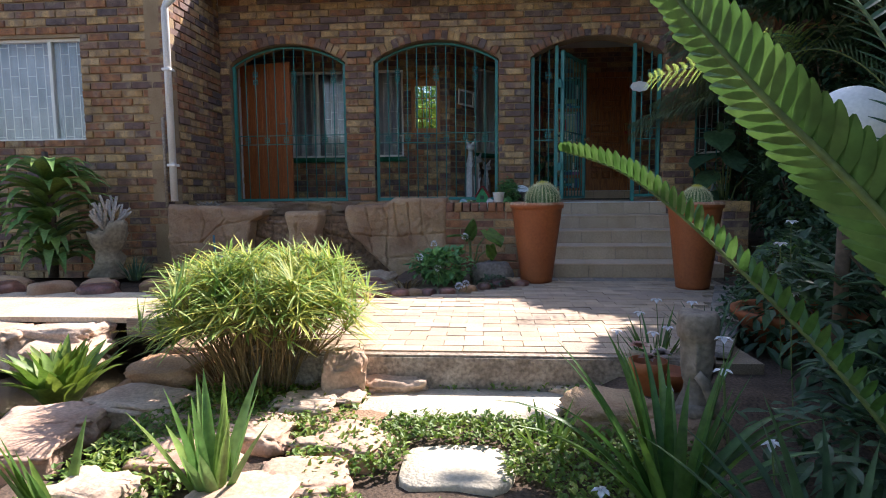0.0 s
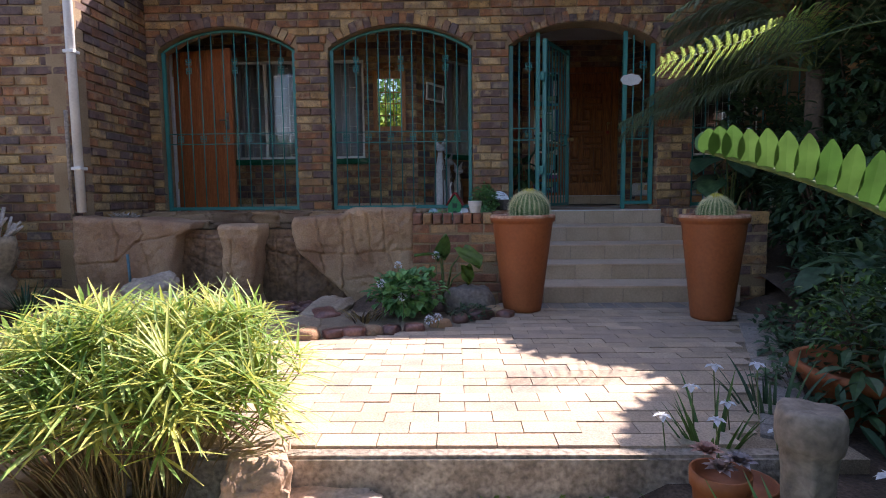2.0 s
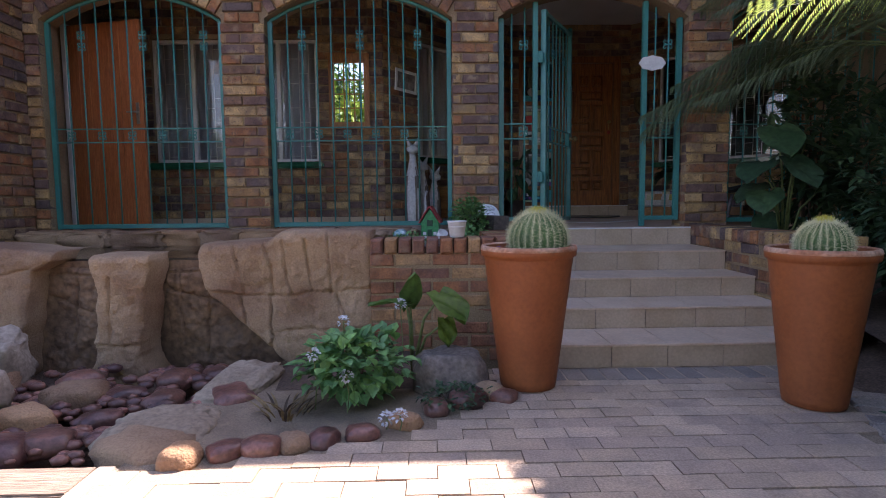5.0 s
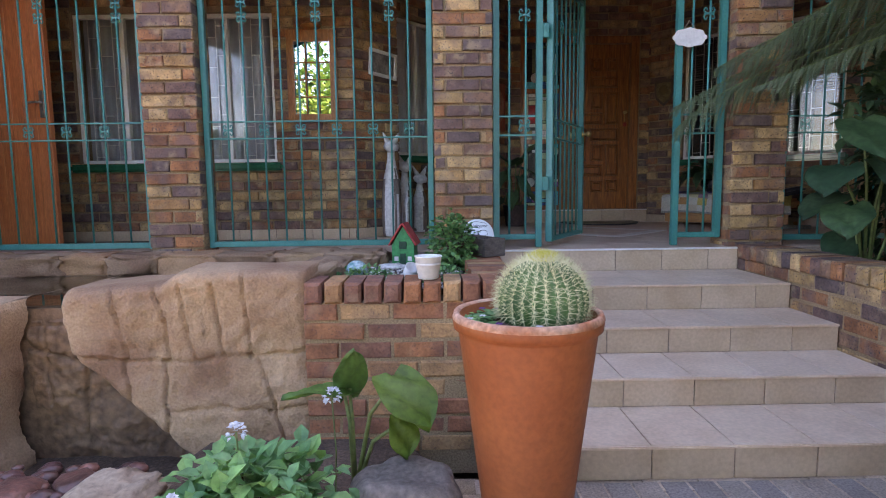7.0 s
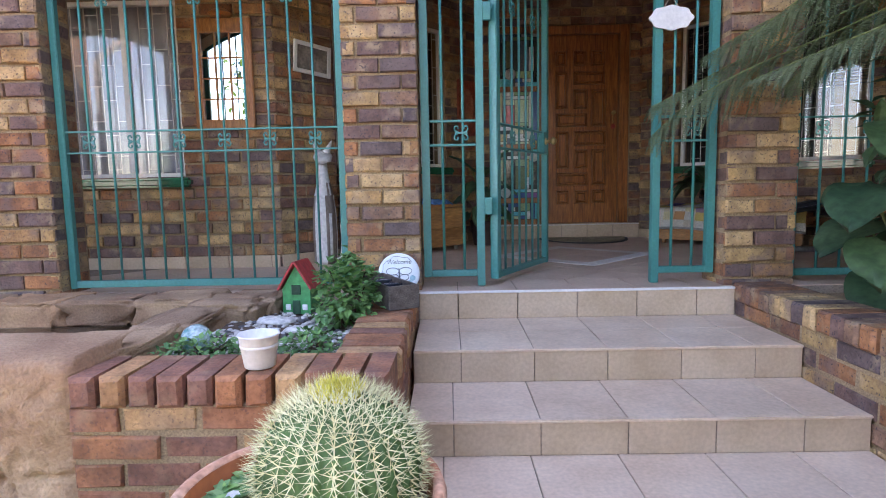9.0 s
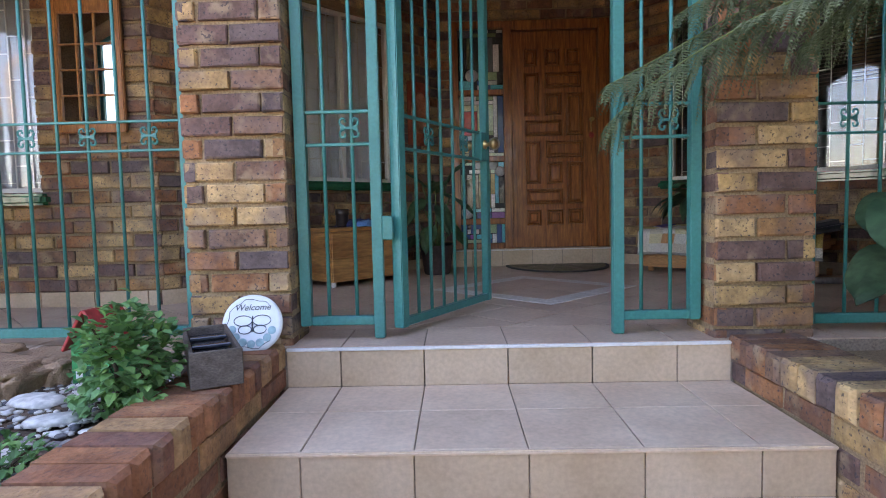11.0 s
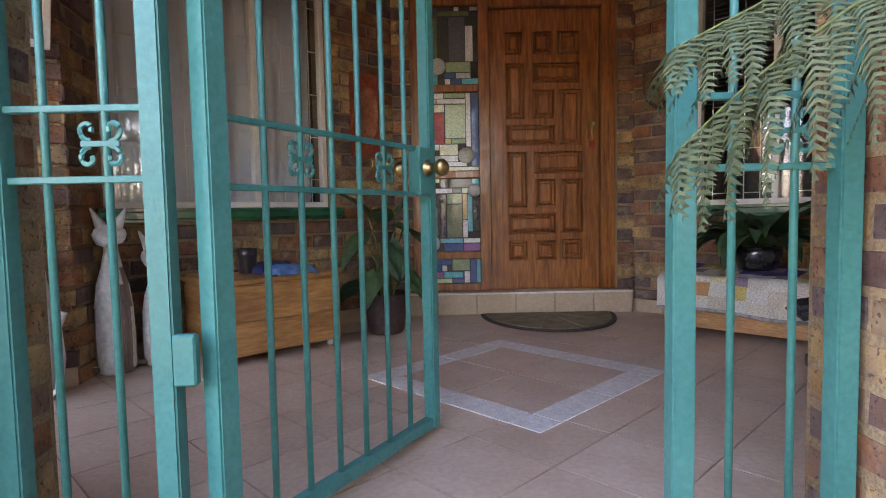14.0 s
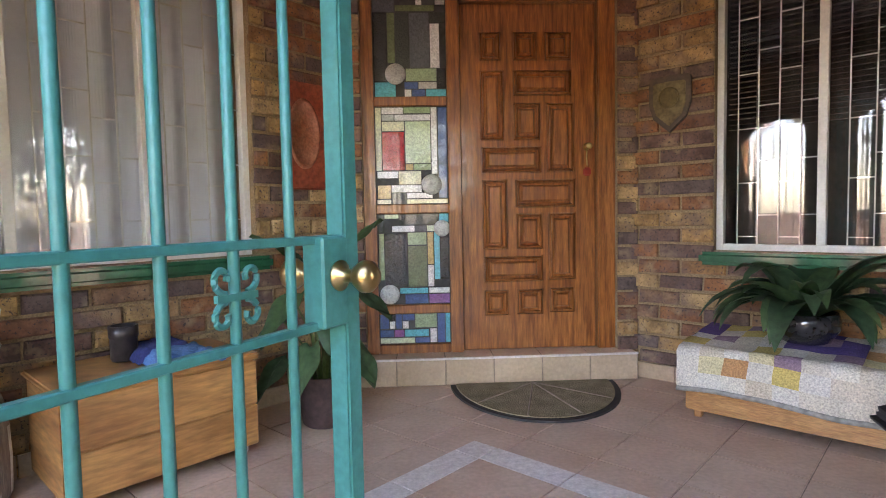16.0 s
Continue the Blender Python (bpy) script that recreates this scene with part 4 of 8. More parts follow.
for nm, mt, dx, w, h, s in (("folded_towel", cloth, 0.42, 0.26, 0.04, 1), ("folded_towel", cloth2, 0.40, 0.24, 0.05, 2)):
    bm = bmesh.new()
    bmesh.ops.create_grid(bm, x_segments=24, y_segments=18, size=1.0)
    for v in bm.verts:
        x, y = v.co.x, v.co.y
        v.co = Vector((x * w / 2, y * 0.14, h * (1 - max(abs(x), abs(y)) ** 6) + 0.015 * noise.noise(Vector((x * 3, y * 3, s * 5)))))
    ob = tagged(mesh_ob(nm, bm, mt, True), "crumpled blue towel on the wooden chest" if s == 1 else "navy towel folded on the wooden chest", "towel")
    ob.matrix_world = pose(-0.745, 1.79, 0, 0, 0, 45) @ pose(dx + 0.02, 0.12 + 0.16 * (s - 1), 0.435)
bm = bmesh.new()
lathe(bm, [(0.045, 0), (0.05, 0.01), (0.05, 0.09), (0.054, 0.095), (0.054, 0.14), (0.046, 0.14), (0.046, 0.02), (0.0, 0.02)], 24)
tagged(mesh_ob("lantern_jar", bm, mat("dark_jar", (0.03, 0.025, 0.025), (0.07, 0.055, 0.05), 0.3), True), "dark round jar standing on the chest", "jar").matrix_world = pose(-0.745, 1.79, 0, 0, 0, 45) @ pose(0.30, 0.3, 0.43)


def cat(h, m, tail=1):
    """A slim carved cat with a long neck."""
    bm = bmesh.new()
    prof = [(0.072, 0), (0.082, 0.03), (0.086, 0.22), (0.082, 0.40), (0.068, 0.54), (0.046, 0.64), (0.032, 0.73), (0.030, 0.80)]
    lathe(bm, [(1.12 * r * (0.6 + 0.4 * h), z * h) for r, z in prof], 24)
    hd = bmesh.ops.create_icosphere(bm, subdivisions=2, radius=0.066, matrix=pose(0, -0.02, 0.84 * h))["verts"]
    for v in hd:
        v.co.x *= 1.15
        v.co.z = 0.84 * h + (v.co.z - 0.84 * h) * 0.75 - (0.02 if v.co.y < -0.05 else 0)
    for s in (-1, 1):
        bmesh.ops.create_cone(bm, segments=10, radius1=0.034, radius2=0.004, depth=0.12, cap_ends=True, matrix=pose(s * 0.050, -0.01, 0.84 * h + 0.075, 0, s * 26, 0))
    tube(bm, [(0.05 * tail, -0.03, 0.02), (0.115 * tail, -0.05, 0.05 * h), (0.135 * tail, -0.05, 0.18 * h), (0.125 * tail, -0.05, 0.31 * h), (0.15 * tail, -0.05, 0.37 * h)], 0.015, 8)
    for f in bm.faces:
        c = f.calc_center_median()
        f.material_index = 1 if c.z < 0.62 * h and abs(c.x) < 0.098 and (0.010 < c.x < 0.034 or 0.042 < c.x < 0.075 or c.x < -0.075 or c.y > 0.05) else 0
    ob = mesh_ob("cat_statue", bm, [M_CATW, M_CATB], True)
    tagged(ob, "carved whitewashed wooden cat statue on the porch floor", "statue", "wooden cats")
    ob.matrix_world = m


cat(1.0, pose(-1.36, 1.355, 0, 0, 0, 18))
cat(0.80, pose(-1.26, 1.80, 0, 0, 0, 25), -1)
cat(0.66, pose(-1.115, 1.95, 0, 0, 0, 25), -1)

# mirror in an orange wooden frame, with a glazing grid
mir = thing("wall_mirror", "orange wooden framed mirror with window bars on the brick wall", "mirror", "", pose(-2.03, BACK - 0.012, 1.05))
M_ORWOOD = mat("orange_wood", (0.36, 0.13, 0.03), (0.48, 0.20, 0.06), 0.45, 6, 30, 0.1, grain=(6, 6, 1))
for x0, x1, z0, z1 in ((-0.22, -0.16, 0, 0.80), (0.16, 0.22, 0, 0.80), (-0.16, 0.16, 0, 0.07), (-0.16, 0.16, 0.70, 0.80)):
    part("frame_bar", bevbox(x0, x1, -0.03, 0.0, z0, z1, 0.006, 2), M_ORWOOD, mir)
bm = bmesh.new()
box(bm, -0.16, 0.16, -0.012, -0.008, 0.07, 0.70)
part("mirror_glass", bm, M_MIRROR, mir)
for x in (-0.055, 0.055):
    part("glazing_bar", bevbox(x - 0.006, x + 0.006, -0.022, -0.0125, 0.07, 0.70, 0.002, 1), M_ORWOOD, mir)
for z in (0.22, 0.37, 0.52):
    part("glazing_bar", bevbox(-0.16, 0.16, -0.024, -0.013, z - 0.005, z + 0.005, 0.002, 1), M_ORWOOD, mir)
bm = bmesh.new()
lathe(bm, [(0.0, 0), (0.07, 0.01), (0.09, 0.03), (0.05, 0.06), (0.0, 0.07)], 16, pose(0, -0.02, 0.80))
part("crest", bm, M_ORWOOD, mir)

pic = thing("picture_frame", "small white framed picture on the brick wall", "picture", "", pose(-1.67, BACK, 0, 0, 0, 45) @ pose(0.33, -0.012, 1.60, 0, 4, 0))
for x0, x1, z0, z1 in ((-0.165, -0.135, -0.12, 0.12), (0.135, 0.165, -0.12, 0.12), (-0.135, 0.135, -0.12, -0.09), (-0.135, 0.135, 0.09, 0.12)):
    part("frame_bar", bevbox(x0, x1, -0.02, 0.0, z0, z1, 0.003, 1), M_PIPE, pic)
bm = bmesh.new()
box(bm, -0.135, 0.135, -0.006, -0.002, -0.09, 0.09)
part("print", bm, mat("brown_print", (0.10, 0.08, 0.07), (0.35, 0.30, 0.26), 0.4, 9, 50, 0), pic)

redp = thing("red_plaque", "red and brown plaque with an oval on the brick wall", "plaque", "", pose(-1.36, 1.90, 0, 0, 0, 45) @ pose(1.66, -0.012, 1.42))
part("board", bevbox(-0.14, 0.14, -0.02, 0.0, -0.28, 0.30, 0.01, 2), mat("red_painted_board", (0.28, 0.05, 0.025), (0.40, 0.10, 0.05), 0.5, 9, 40, 0.3), redp)
bm = bmesh.new()
lathe(bm, [(1.0, 0), (1.0, 0.006), (0.9, 0.012), (0.86, 0.006), (0.0, 0.006)], 36, Matrix.Translation((0, -0.02, 0.02)) @ Matrix.Rotation(radians(90), 4, "X") @ Matrix.Diagonal((0.10, 0.19, 1, 1)))
part("oval", bm, mat("orange_oval", (0.36, 0.10, 0.05), (0.46, 0.20, 0.12), 0.5, 14, 60, 0.2), redp, "", True)

sh = thing("wall_shield", "dark wooden shield with a brass crest on the brick wall", "plaque", "", pose(1.66, 3.30, 0, 0, 0, -45) @ pose(0.315, -0.012, 1.585))


def shield(s, y0, y1):
    pts = [(-0.115, 0.14), (-0.10, 0.15), (0, 0.155), (0.10, 0.15), (0.115, 0.14), (0.115, 0.0), (0.09, -0.08), (0.0, -0.16), (-0.09, -0.08), (-0.115, 0.0)]
    bm = bmesh.new()
    a, b = [bm.verts.new((x * s, y0, z * s)) for x, z in pts], [bm.verts.new((x * s, y1, z * s)) for x, z in pts]
    bm.faces.new(b[::-1])
    for i in range(len(pts)):
        j = (i + 1) % len(pts)
        bm.faces.new((a[i], b[i], b[j], a[j]))
    return bm


part("board", shield(1.0, 0.0, -0.02), mat("dark_varnish", (0.05, 0.03, 0.02), (0.10, 0.06, 0.035), 0.3, coat=0.4), sh)
part("plate", shield(0.78, -0.02, -0.024), mat("aged_bronze", (0.13, 0.095, 0.045), (0.22, 0.165, 0.08), 0.45, 20, 60, 0.3, metal=0.6), sh)
bm = bmesh.new()
lathe(bm, [(0.06, 0), (0.06, 0.004), (0.052, 0.006), (0.05, 0.003), (0.0, 0.003)], 28, Matrix.Translation((0, -0.024, 0.03)) @ Matrix.Rotation(radians(90), 4, "X"))
part("crest", bm, mat("dark_bronze", (0.10, 0.07, 0.03), (0.16, 0.12, 0.05), 0.4, metal=0.8), sh)

# pine daybed with a patchwork quilt
bench = thing("pine_bench", "low pine bench under a patchwork quilt", "bench", "", pose(1.70, 2.52, 0, 0, 0, -45))
part("front_board", bevbox(0, 1.25, 0, 0.03, 0.04, 0.20, 0.006, 2), M_PINE, bench)
part("side_board", bevbox(0, 0.03, 0.03, 0.50, 0.04, 0.20, 0.006, 2), M_PINE, bench)
part("seat", bevbox(0, 1.25, 0.03, 0.50, 0.20, 0.30, 0.03, 3), M_PINE, bench)
for x in (0.03, 1.2):
    for y in (0.03, 0.45):
        part("foot", bevbox(x, x + 0.035, y, y + 0.035, 0, 0.05, 0.004, 1), M_PINE, bench)
M_QUILT = mat("patchwork_quilt", (0.85, 0.85, 0.85), (1.1, 1.08, 1.05), 0.95, 6, 140, 0.6, palette=[(0.62, 0.54, 0.42), (0.70, 0.66, 0.58), (0.62, 0.48, 0.16), (0.66, 0.60, 0.50), (0.70, 0.66, 0.58), (0.10, 0.06, 0.22), (0.68, 0.60, 0.36), (0.55, 0.28, 0.12), (0.72, 0.68, 0.60), (0.66, 0.58, 0.48), (0.30, 0.20, 0.26), (0.70, 0.66, 0.60)])
quilt = thing("patchwork_quilt", "cream and mixed patchwork quilt draped over the bench", "quilt", "", pose(1.70, 2.52, 0, 0, 0, -45))


def quilt_pt(u, v):
    """u along the bench, v from the hanging hem over the edge to the wall."""
    x = -0.03 + u * 1.31
    sag = 0.012 * noise.noise(Vector((x * 6, v * 5, 1)))
    if v < 0.35:
        return Vector((x + sag, -0.025 - 0.035 * (0.35 - v) + 0.02 * math.sin(x * 19) * (0.35 - v) + sag, 0.34 - (0.35 - v) * 0.55 + 0.012 * math.sin(x * 7)))
    return Vector((x, -0.01 + (v - 0.35) / 0.65 * 0.50, 0.345 + 0.05 * (v - 0.35) + sag * 1.5))


for i in range(13):
    for j in range(7):
        bm = bmesh.new()
        q = 4
        g = [[bm.verts.new(quilt_pt((i + a / q) / 13, (j + b / q) / 7) + Vector((0, 0, 0.006 * math.sin(math.pi * a / q) * math.sin(math.pi * b / q)))) for b in range(q + 1)] for a in range(q + 1)]
        for a in range(q):
            for b in range(q):
                bm.faces.new((g[a][b], g[a + 1][b], g[a + 1][b + 1], g[a][b + 1]))
        part("patch", bm, M_QUILT, quilt, "", True)
bm = bmesh.new()
tube(bm, [quilt_pt(i / 30, 0.0) for i in range(31)], 0.012, 6)
part("hem", bm, mat("grey_hem", (0.28, 0.27, 0.24), (0.36, 0.34, 0.31), 0.9), quilt, "grey binding", True)

# exercise machine corner standing at the edge of the porch
ex = thing("exercise_bench", "dark padded exercise bench on a steel foot", "exercise bench", "", pose(2.35, 1.55, 0, 0, 0, -20))
M_VINYL = mat("black_vinyl", (0.015, 0.015, 0.02), (0.03, 0.03, 0.04), 0.45)
part("pad", bevbox(-0.35, 0.35, -0.12, 0.12, 0.30, 0.37, 0.03, 3, Matrix.Rotation(radians(-12), 4, "Y")), M_VINYL, ex)
bm = bmesh.new()
tube(bm, [(-0.30, 0, 0.03), (0.35, 0, 0.03)], 0.022, 10)
tube(bm, [(0, 0, 0.03), (0.05, 0, 0.30)], 0.02, 10)
part("foot_tube", bm, mat("grey_steel", (0.35, 0.36, 0.38), (0.45, 0.46, 0.48), 0.35, metal=0.8), ex, "grey steel tube", True)
bm = bmesh.new()
tube(bm, [(-0.34, 0, 0.03), (-0.28, 0, 0.03)], 0.03, 10)
part("end_cap", bm, M_VINYL, ex)

# inner door at the far end of the porch, with a lever handle
idoor = thing("inner_door", "plain reddish wooden door standing open under the porch", "door", "", pose(-4.715, 0.645, 0.0, 0, 0, -14.5))
M_REDWOOD = mat("red_door_wood", (0.34, 0.095, 0.028), (0.46, 0.15, 0.05), 0.45, 6, 30, 0.1, grain=(9, 9, 0.7))
leaf_ob = part("leaf", bevbox(0.03, 0.86, 0.0, 0.04, 0.012, 1.99, 0.003, 1), M_REDWOOD, idoor)
for k in range(1, 7):
    part("groove", bevbox(0.03 + k * 0.118 - 0.003, 0.03 + k * 0.118 + 0.003, -0.002, 0.002, 0.02, 1.98, 0.0008, 1), M_DOOR, leaf_ob)
part("jamb", bevbox(-0.03, 0.022, -0.02, 0.05, 0.0, 2.01, 0.004, 1), M_PIPE, idoor, "white door jamb")
for z in (0.3, 1.7):
    part("hinge", bevbox(0.016, 0.036, -0.006, 0.0, z, z + 0.09, 0.001, 1), M_BRASS, idoor)
bm = bmesh.new()
tube(bm, [(0.80, 0.0, 1.13), (0.80, -0.045, 1.13), (0.71, -0.045, 1.13)], 0.008, 8)
box(bm, 0.783, 0.817, -0.007, 0.001, 1.02, 1.22)
part("handle", bm, mat("satin_steel", (0.5, 0.5, 0.5), (0.6, 0.6, 0.6), 0.3, metal=1.0), idoor, "steel lever handle")

# downpipe and gutter at the corner of the wing
dp = thing("downpipe", "white rainwater downpipe on the corner of the wing", "downpipe", "", pose(-4.64, -1.36, 0))
bm = bmesh.new()
tube(bm, [(0, 0, 0.06), (0, 0, 2.17), (0.02, 0.0, 2.22), (0.30, -0.02, 2.42), (0.9, -0.02, 2.75)], 0.04, 12)
part("pipe", bm, M_PIPE, dp, "", True)
for z in (0.45, 1.5):
    part("bracket", bevbox(-0.048, 0.048, -0.045, 0.06, z, z + 0.03, 0.004, 1), M_PIPE, dp)
bm = bmesh.new()
tube(bm, [(-0.10, 0.02, 0.0), (-0.10, 0.02, 1.0)], 0.018, 8)
part("conduit", bm, M_CONC, dp, "thin grey conduit", True)

# ---- water feature, planter, low walls ----
def blocky(sx, sy, sz, seed, pw=0.34, rough=0.12, sub=5):
    """A roughly squared block of stone, centred."""
    bm = bmesh.new()
    bmesh.ops.create_icosphere(bm, subdivisions=sub, radius=1.0)
    off = Vector((seed * 2.37, seed * 1.13, seed * 0.71))
    for v in bm.verts:
        c = v.co.normalized()
        q = Vector([math.copysign(abs(a) ** pw, a) for a in c])
        k = 1 + rough * (noise.noise(q * 1.6 + off) + 0.6 * noise.noise(q * 4 + off) + 0.35 * noise.noise(q * 11 + off))
        k -= rough * 0.7 * max(0.0, 1 - 9 * abs(noise.noise(q * 1.3 + off * 2)))
        v.co = Vector((q.x * sx, q.y * sy, q.z * sz)) * k
    return bm


def stone(name, bm, m, material, label, category, group=""):
    ob = tagged(mesh_ob(name, bm, material, True), label, category, group)
    ob.matrix_world = m
    return ob


# sandstone in a darker brown for the set-back faces and basin wall
M_ROCKDARK = mat("dark_sandstone", (0.15, 0.085, 0.05), (0.27, 0.16, 0.09), 0.7, 3.0, 24.0, 0.9, fine_mix=0.45)
k = 0


def along(pairs, t):
    """Straight-line value at t of a few (t, value) pairs."""
    for (a, p), (b, q) in zip(pairs, pairs[1:]):
        if t <= b:
            return p + (q - p) * max(0.0, t - a) / (b - a)
    return pairs[-1][1]


def rock_mass(left, right, top, z0, y0, cracks, material, label, seed, rough=1.0, deep=0.30):
    """A moulded rock face: left and right edges by height, the top by x, scored with cracks (polylines in x, z)."""
    off = Vector((seed * 7.1, seed * 3.3, seed))
    nu = int((along(right, -0.3) - along(left, -0.3)) / 0.009) + 4
    nv = 84
    segs = [(Vector((a[0], a[1])), Vector((b[0], b[1]))) for c in cracks for a, b in zip(c, c[1:])]
    bm = bmesh.new()
    grid = []
    for j in range(nv + 3):
        row = []
        for i in range(nu + 1):
            u, w = i / nu, min(j, nv) / nv
            xa = along(left, z0) + (along(right, z0) - along(left, z0)) * u
            zt = along(top, xa) + 0.018 * noise.noise(Vector((xa * 5, seed, 0)))
            z = z0 + (zt - z0) * w
            xl = along(left, z) + 0.016 * noise.noise(Vector((z * 9, seed, 3)))
            xr = along(right, z) + 0.016 * noise.noise(Vector((z * 9, seed, 8)))
            x = xl + (xr - xl) * u
            q = Vector((x, z, 0))
            y = y0 - rough * (0.035 * noise.noise(q * 2.6 + off) + 0.018 * noise.noise(q * 6 + off) + 0.011 * noise.noise(q * 17 + off) + 0.006 * noise.noise(q * 43 + off))
            wob = 0.014 * noise.noise(q * 11 + off)
            p2 = Vector((x + wob, z + wob))
            for a, b in segs:
                d = b - a
                t = max(0.0, min(1.0, (p2 - a).dot(d) / d.length_squared))
                r = (p2 - a - d * t).length
                if r < 0.035:
                    y += 0.020 * math.exp(-(r / 0.0055) ** 2) + 0.003 * math.exp(-(r / 0.014) ** 2)
            for e in (x - xl, xr - x, zt - z):
                if e < 0.05:
                    y += 0.05 * (1 - math.sqrt(max(0.0, 1 - (1 - e / 0.05) ** 2)))
            if j > nv:
                y += (j - nv) * deep / 2
                z += 0.02 * noise.noise(q * 5 + off)
            if i in (0, nu):
                y += deep * 0.7
            row.append(bm.verts.new((x, y, z)))
        grid.append(row)
    for a, b in zip(grid, grid[1:]):
        for i in range(nu):
            bm.faces.new((a[i], a[i + 1], b[i + 1], b[i]))
    return tagged(mesh_ob("rock_face", bm, material, True), label, "rock", "waterfall rocks")


TAN = "moulded tan rock face with carved cracks beside the waterfall"
rock_mass([(-0.9, -2.02), (-0.70, -2.20), (-0.34, -2.60), (-0.15, -2.68), (0.1, -2.64)], [(-0.9, -1.535), (0.1, -1.535)], [(-2.7, -0.05), (-2.5, 0.0), (-1.98, 0.0), (-1.84, 0.015), (-1.80, 0.075), (-1.5, 0.075)], -0.88, -1.45,
          [[(-2.66, -0.30), (-2.38, -0.34), (-2.2, -0.345), (-1.9, -0.33), (-1.82, -0.325), (-1.53, -0.31)], [(-2.44, 0.02), (-2.42, -0.12), (-2.37, -0.34)], [(-2.24, 0.02), (-2.20, -0.15), (-2.19, -0.34)], [(-2.12, 0.02), (-2.10, -0.2), (-2.06, -0.34)], [(-1.97, 0.02), (-1.95, -0.2), (-1.94, -0.33)], [(-1.83, 0.1), (-1.82, -0.1), (-1.81, -0.33)],
           [(-2.21, -0.345), (-2.20, -0.6), (-2.2, -0.85)], [(-1.78, -0.34), (-1.70, -0.55), (-1.66, -0.85)], [(-2.2, -0.58), (-1.95, -0.56), (-1.72, -0.58), (-1.53, -0.56)], [(-2.40, -0.34), (-2.36, -0.52)]], M_ROCK, TAN, 1)
rock_mass([(-0.9, -4.69), (0.1, -4.69)], [(-0.9, -3.84), (-0.5, -3.78), (-0.17, -3.72), (-0.10, -3.58), (0.1, -3.55)], [(-4.7, 0.03), (-4.2, 0.0), (-3.9, -0.04), (-3.5, -0.06)], -0.88, -1.46,
          [[(-4.7, -0.42), (-4.3, -0.40), (-4.1, -0.22), (-3.74, -0.15)], [(-4.32, 0.05), (-4.26, -0.2), (-4.3, -0.4)], [(-4.08, 0.0), (-4.02, -0.14), (-4.1, -0.24)], [(-4.05, -0.24), (-3.95, -0.6), (-4.0, -0.88)], [(-4.45, -0.4), (-4.4, -0.88)]], M_ROCK, TAN, 2)
rock_mass([(-0.9, -3.36), (-0.65, -3.30), (-0.3, -3.27), (-0.1, -3.31), (0.1, -3.28)], [(-0.9, -2.93), (-0.65, -2.99), (-0.3, -2.95), (-0.1, -2.91), (0.1, -2.94)], [(-3.4, -0.06), (-2.9, -0.06)], -0.9, -1.56,
          [[(-3.4, -0.62), (-3.1, -0.64), (-2.9, -0.60)], [(-3.17, -0.2), (-3.20, -0.62)]], M_ROCK, "tall moulded rock column in the middle of the waterfall", 3, 1.3)
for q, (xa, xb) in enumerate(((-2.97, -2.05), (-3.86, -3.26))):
    rock_mass([(-0.9, xa), (0.1, xa)], [(-0.9, xb), (0.1, xb)], [(-4, -0.155), (-2, -0.155)], -0.92, -1.27, [[(xa, -0.2), (xb, -0.21)], [(xa + 0.1, -0.16), (xa + 0.12, -0.6)], [(xa + 0.33, -0.16), (xa + 0.28, -0.8)], [(xa, -0.3), (xb, -0.55)]], M_ROCKDARK, "darker brown rock face of the waterfall", 5 + q, 1.2, 0.1)
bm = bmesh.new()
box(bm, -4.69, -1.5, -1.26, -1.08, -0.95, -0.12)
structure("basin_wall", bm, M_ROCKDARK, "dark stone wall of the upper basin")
bm = bmesh.new()
box(bm, -4.69, -1.62, -1.10, -0.16, -0.30, -0.26)
structure("basin_floor", bm, M_SOIL, "dark basin floor")
bm = bmesh.new()
bmesh.ops.create_grid(bm, x_segments=40, y_segments=16, size=0.5, matrix=Matrix.Translation((-3.15, -0.68, -0.105)) @ Matrix.Diagonal((3.06, 1.16, 1, 1)))
structure("water", bm, M_WATER, "still dark water in the upper basin", True)
x = -4.68
while x < -1.55:
    w = rnd.uniform(0.28, 0.5)
    k += 1
    stone("ledge_stone", blocky(w / 2 + 0.025, 0.16, 0.075, k, 0.30, 0.24, 4), pose(x + w / 2, -0.10 + rnd.uniform(-0.02, 0.02), -0.05), M_ROCK, "flat sandstone ledge stone below the gates", "rock", "ledge stones")
    x += w
for px, py, sx, sy in ((-1.62, -1.05, 0.10, 0.22), (-1.58, -0.62, 0.12, 0.24), (-1.50, -0.28, 0.16, 0.16)):
    k += 1
    stone("ledge_stone", blocky(sx * 1.15, sy * 1.15, 0.085, k, 0.30, 0.22, 4), pose(px, py, -0.055), M_ROCK, "flat sandstone edging of the planter", "rock", "ledge stones")
pipe = thing("hose_pipe", "thin blue-grey hose pipe standing in the rocks", "hose", "", pose(-4.0, -1.75, -0.72))
bm = bmesh.new()
tube(bm, [(0, 0, 0), (0, 0, 0.22), (-0.02, 0.02, 0.42)], 0.012, 8)
part("hose", bm, mat("blue_hose", (0.04, 0.10, 0.13), (0.06, 0.14, 0.17), 0.5), pipe, "", True)

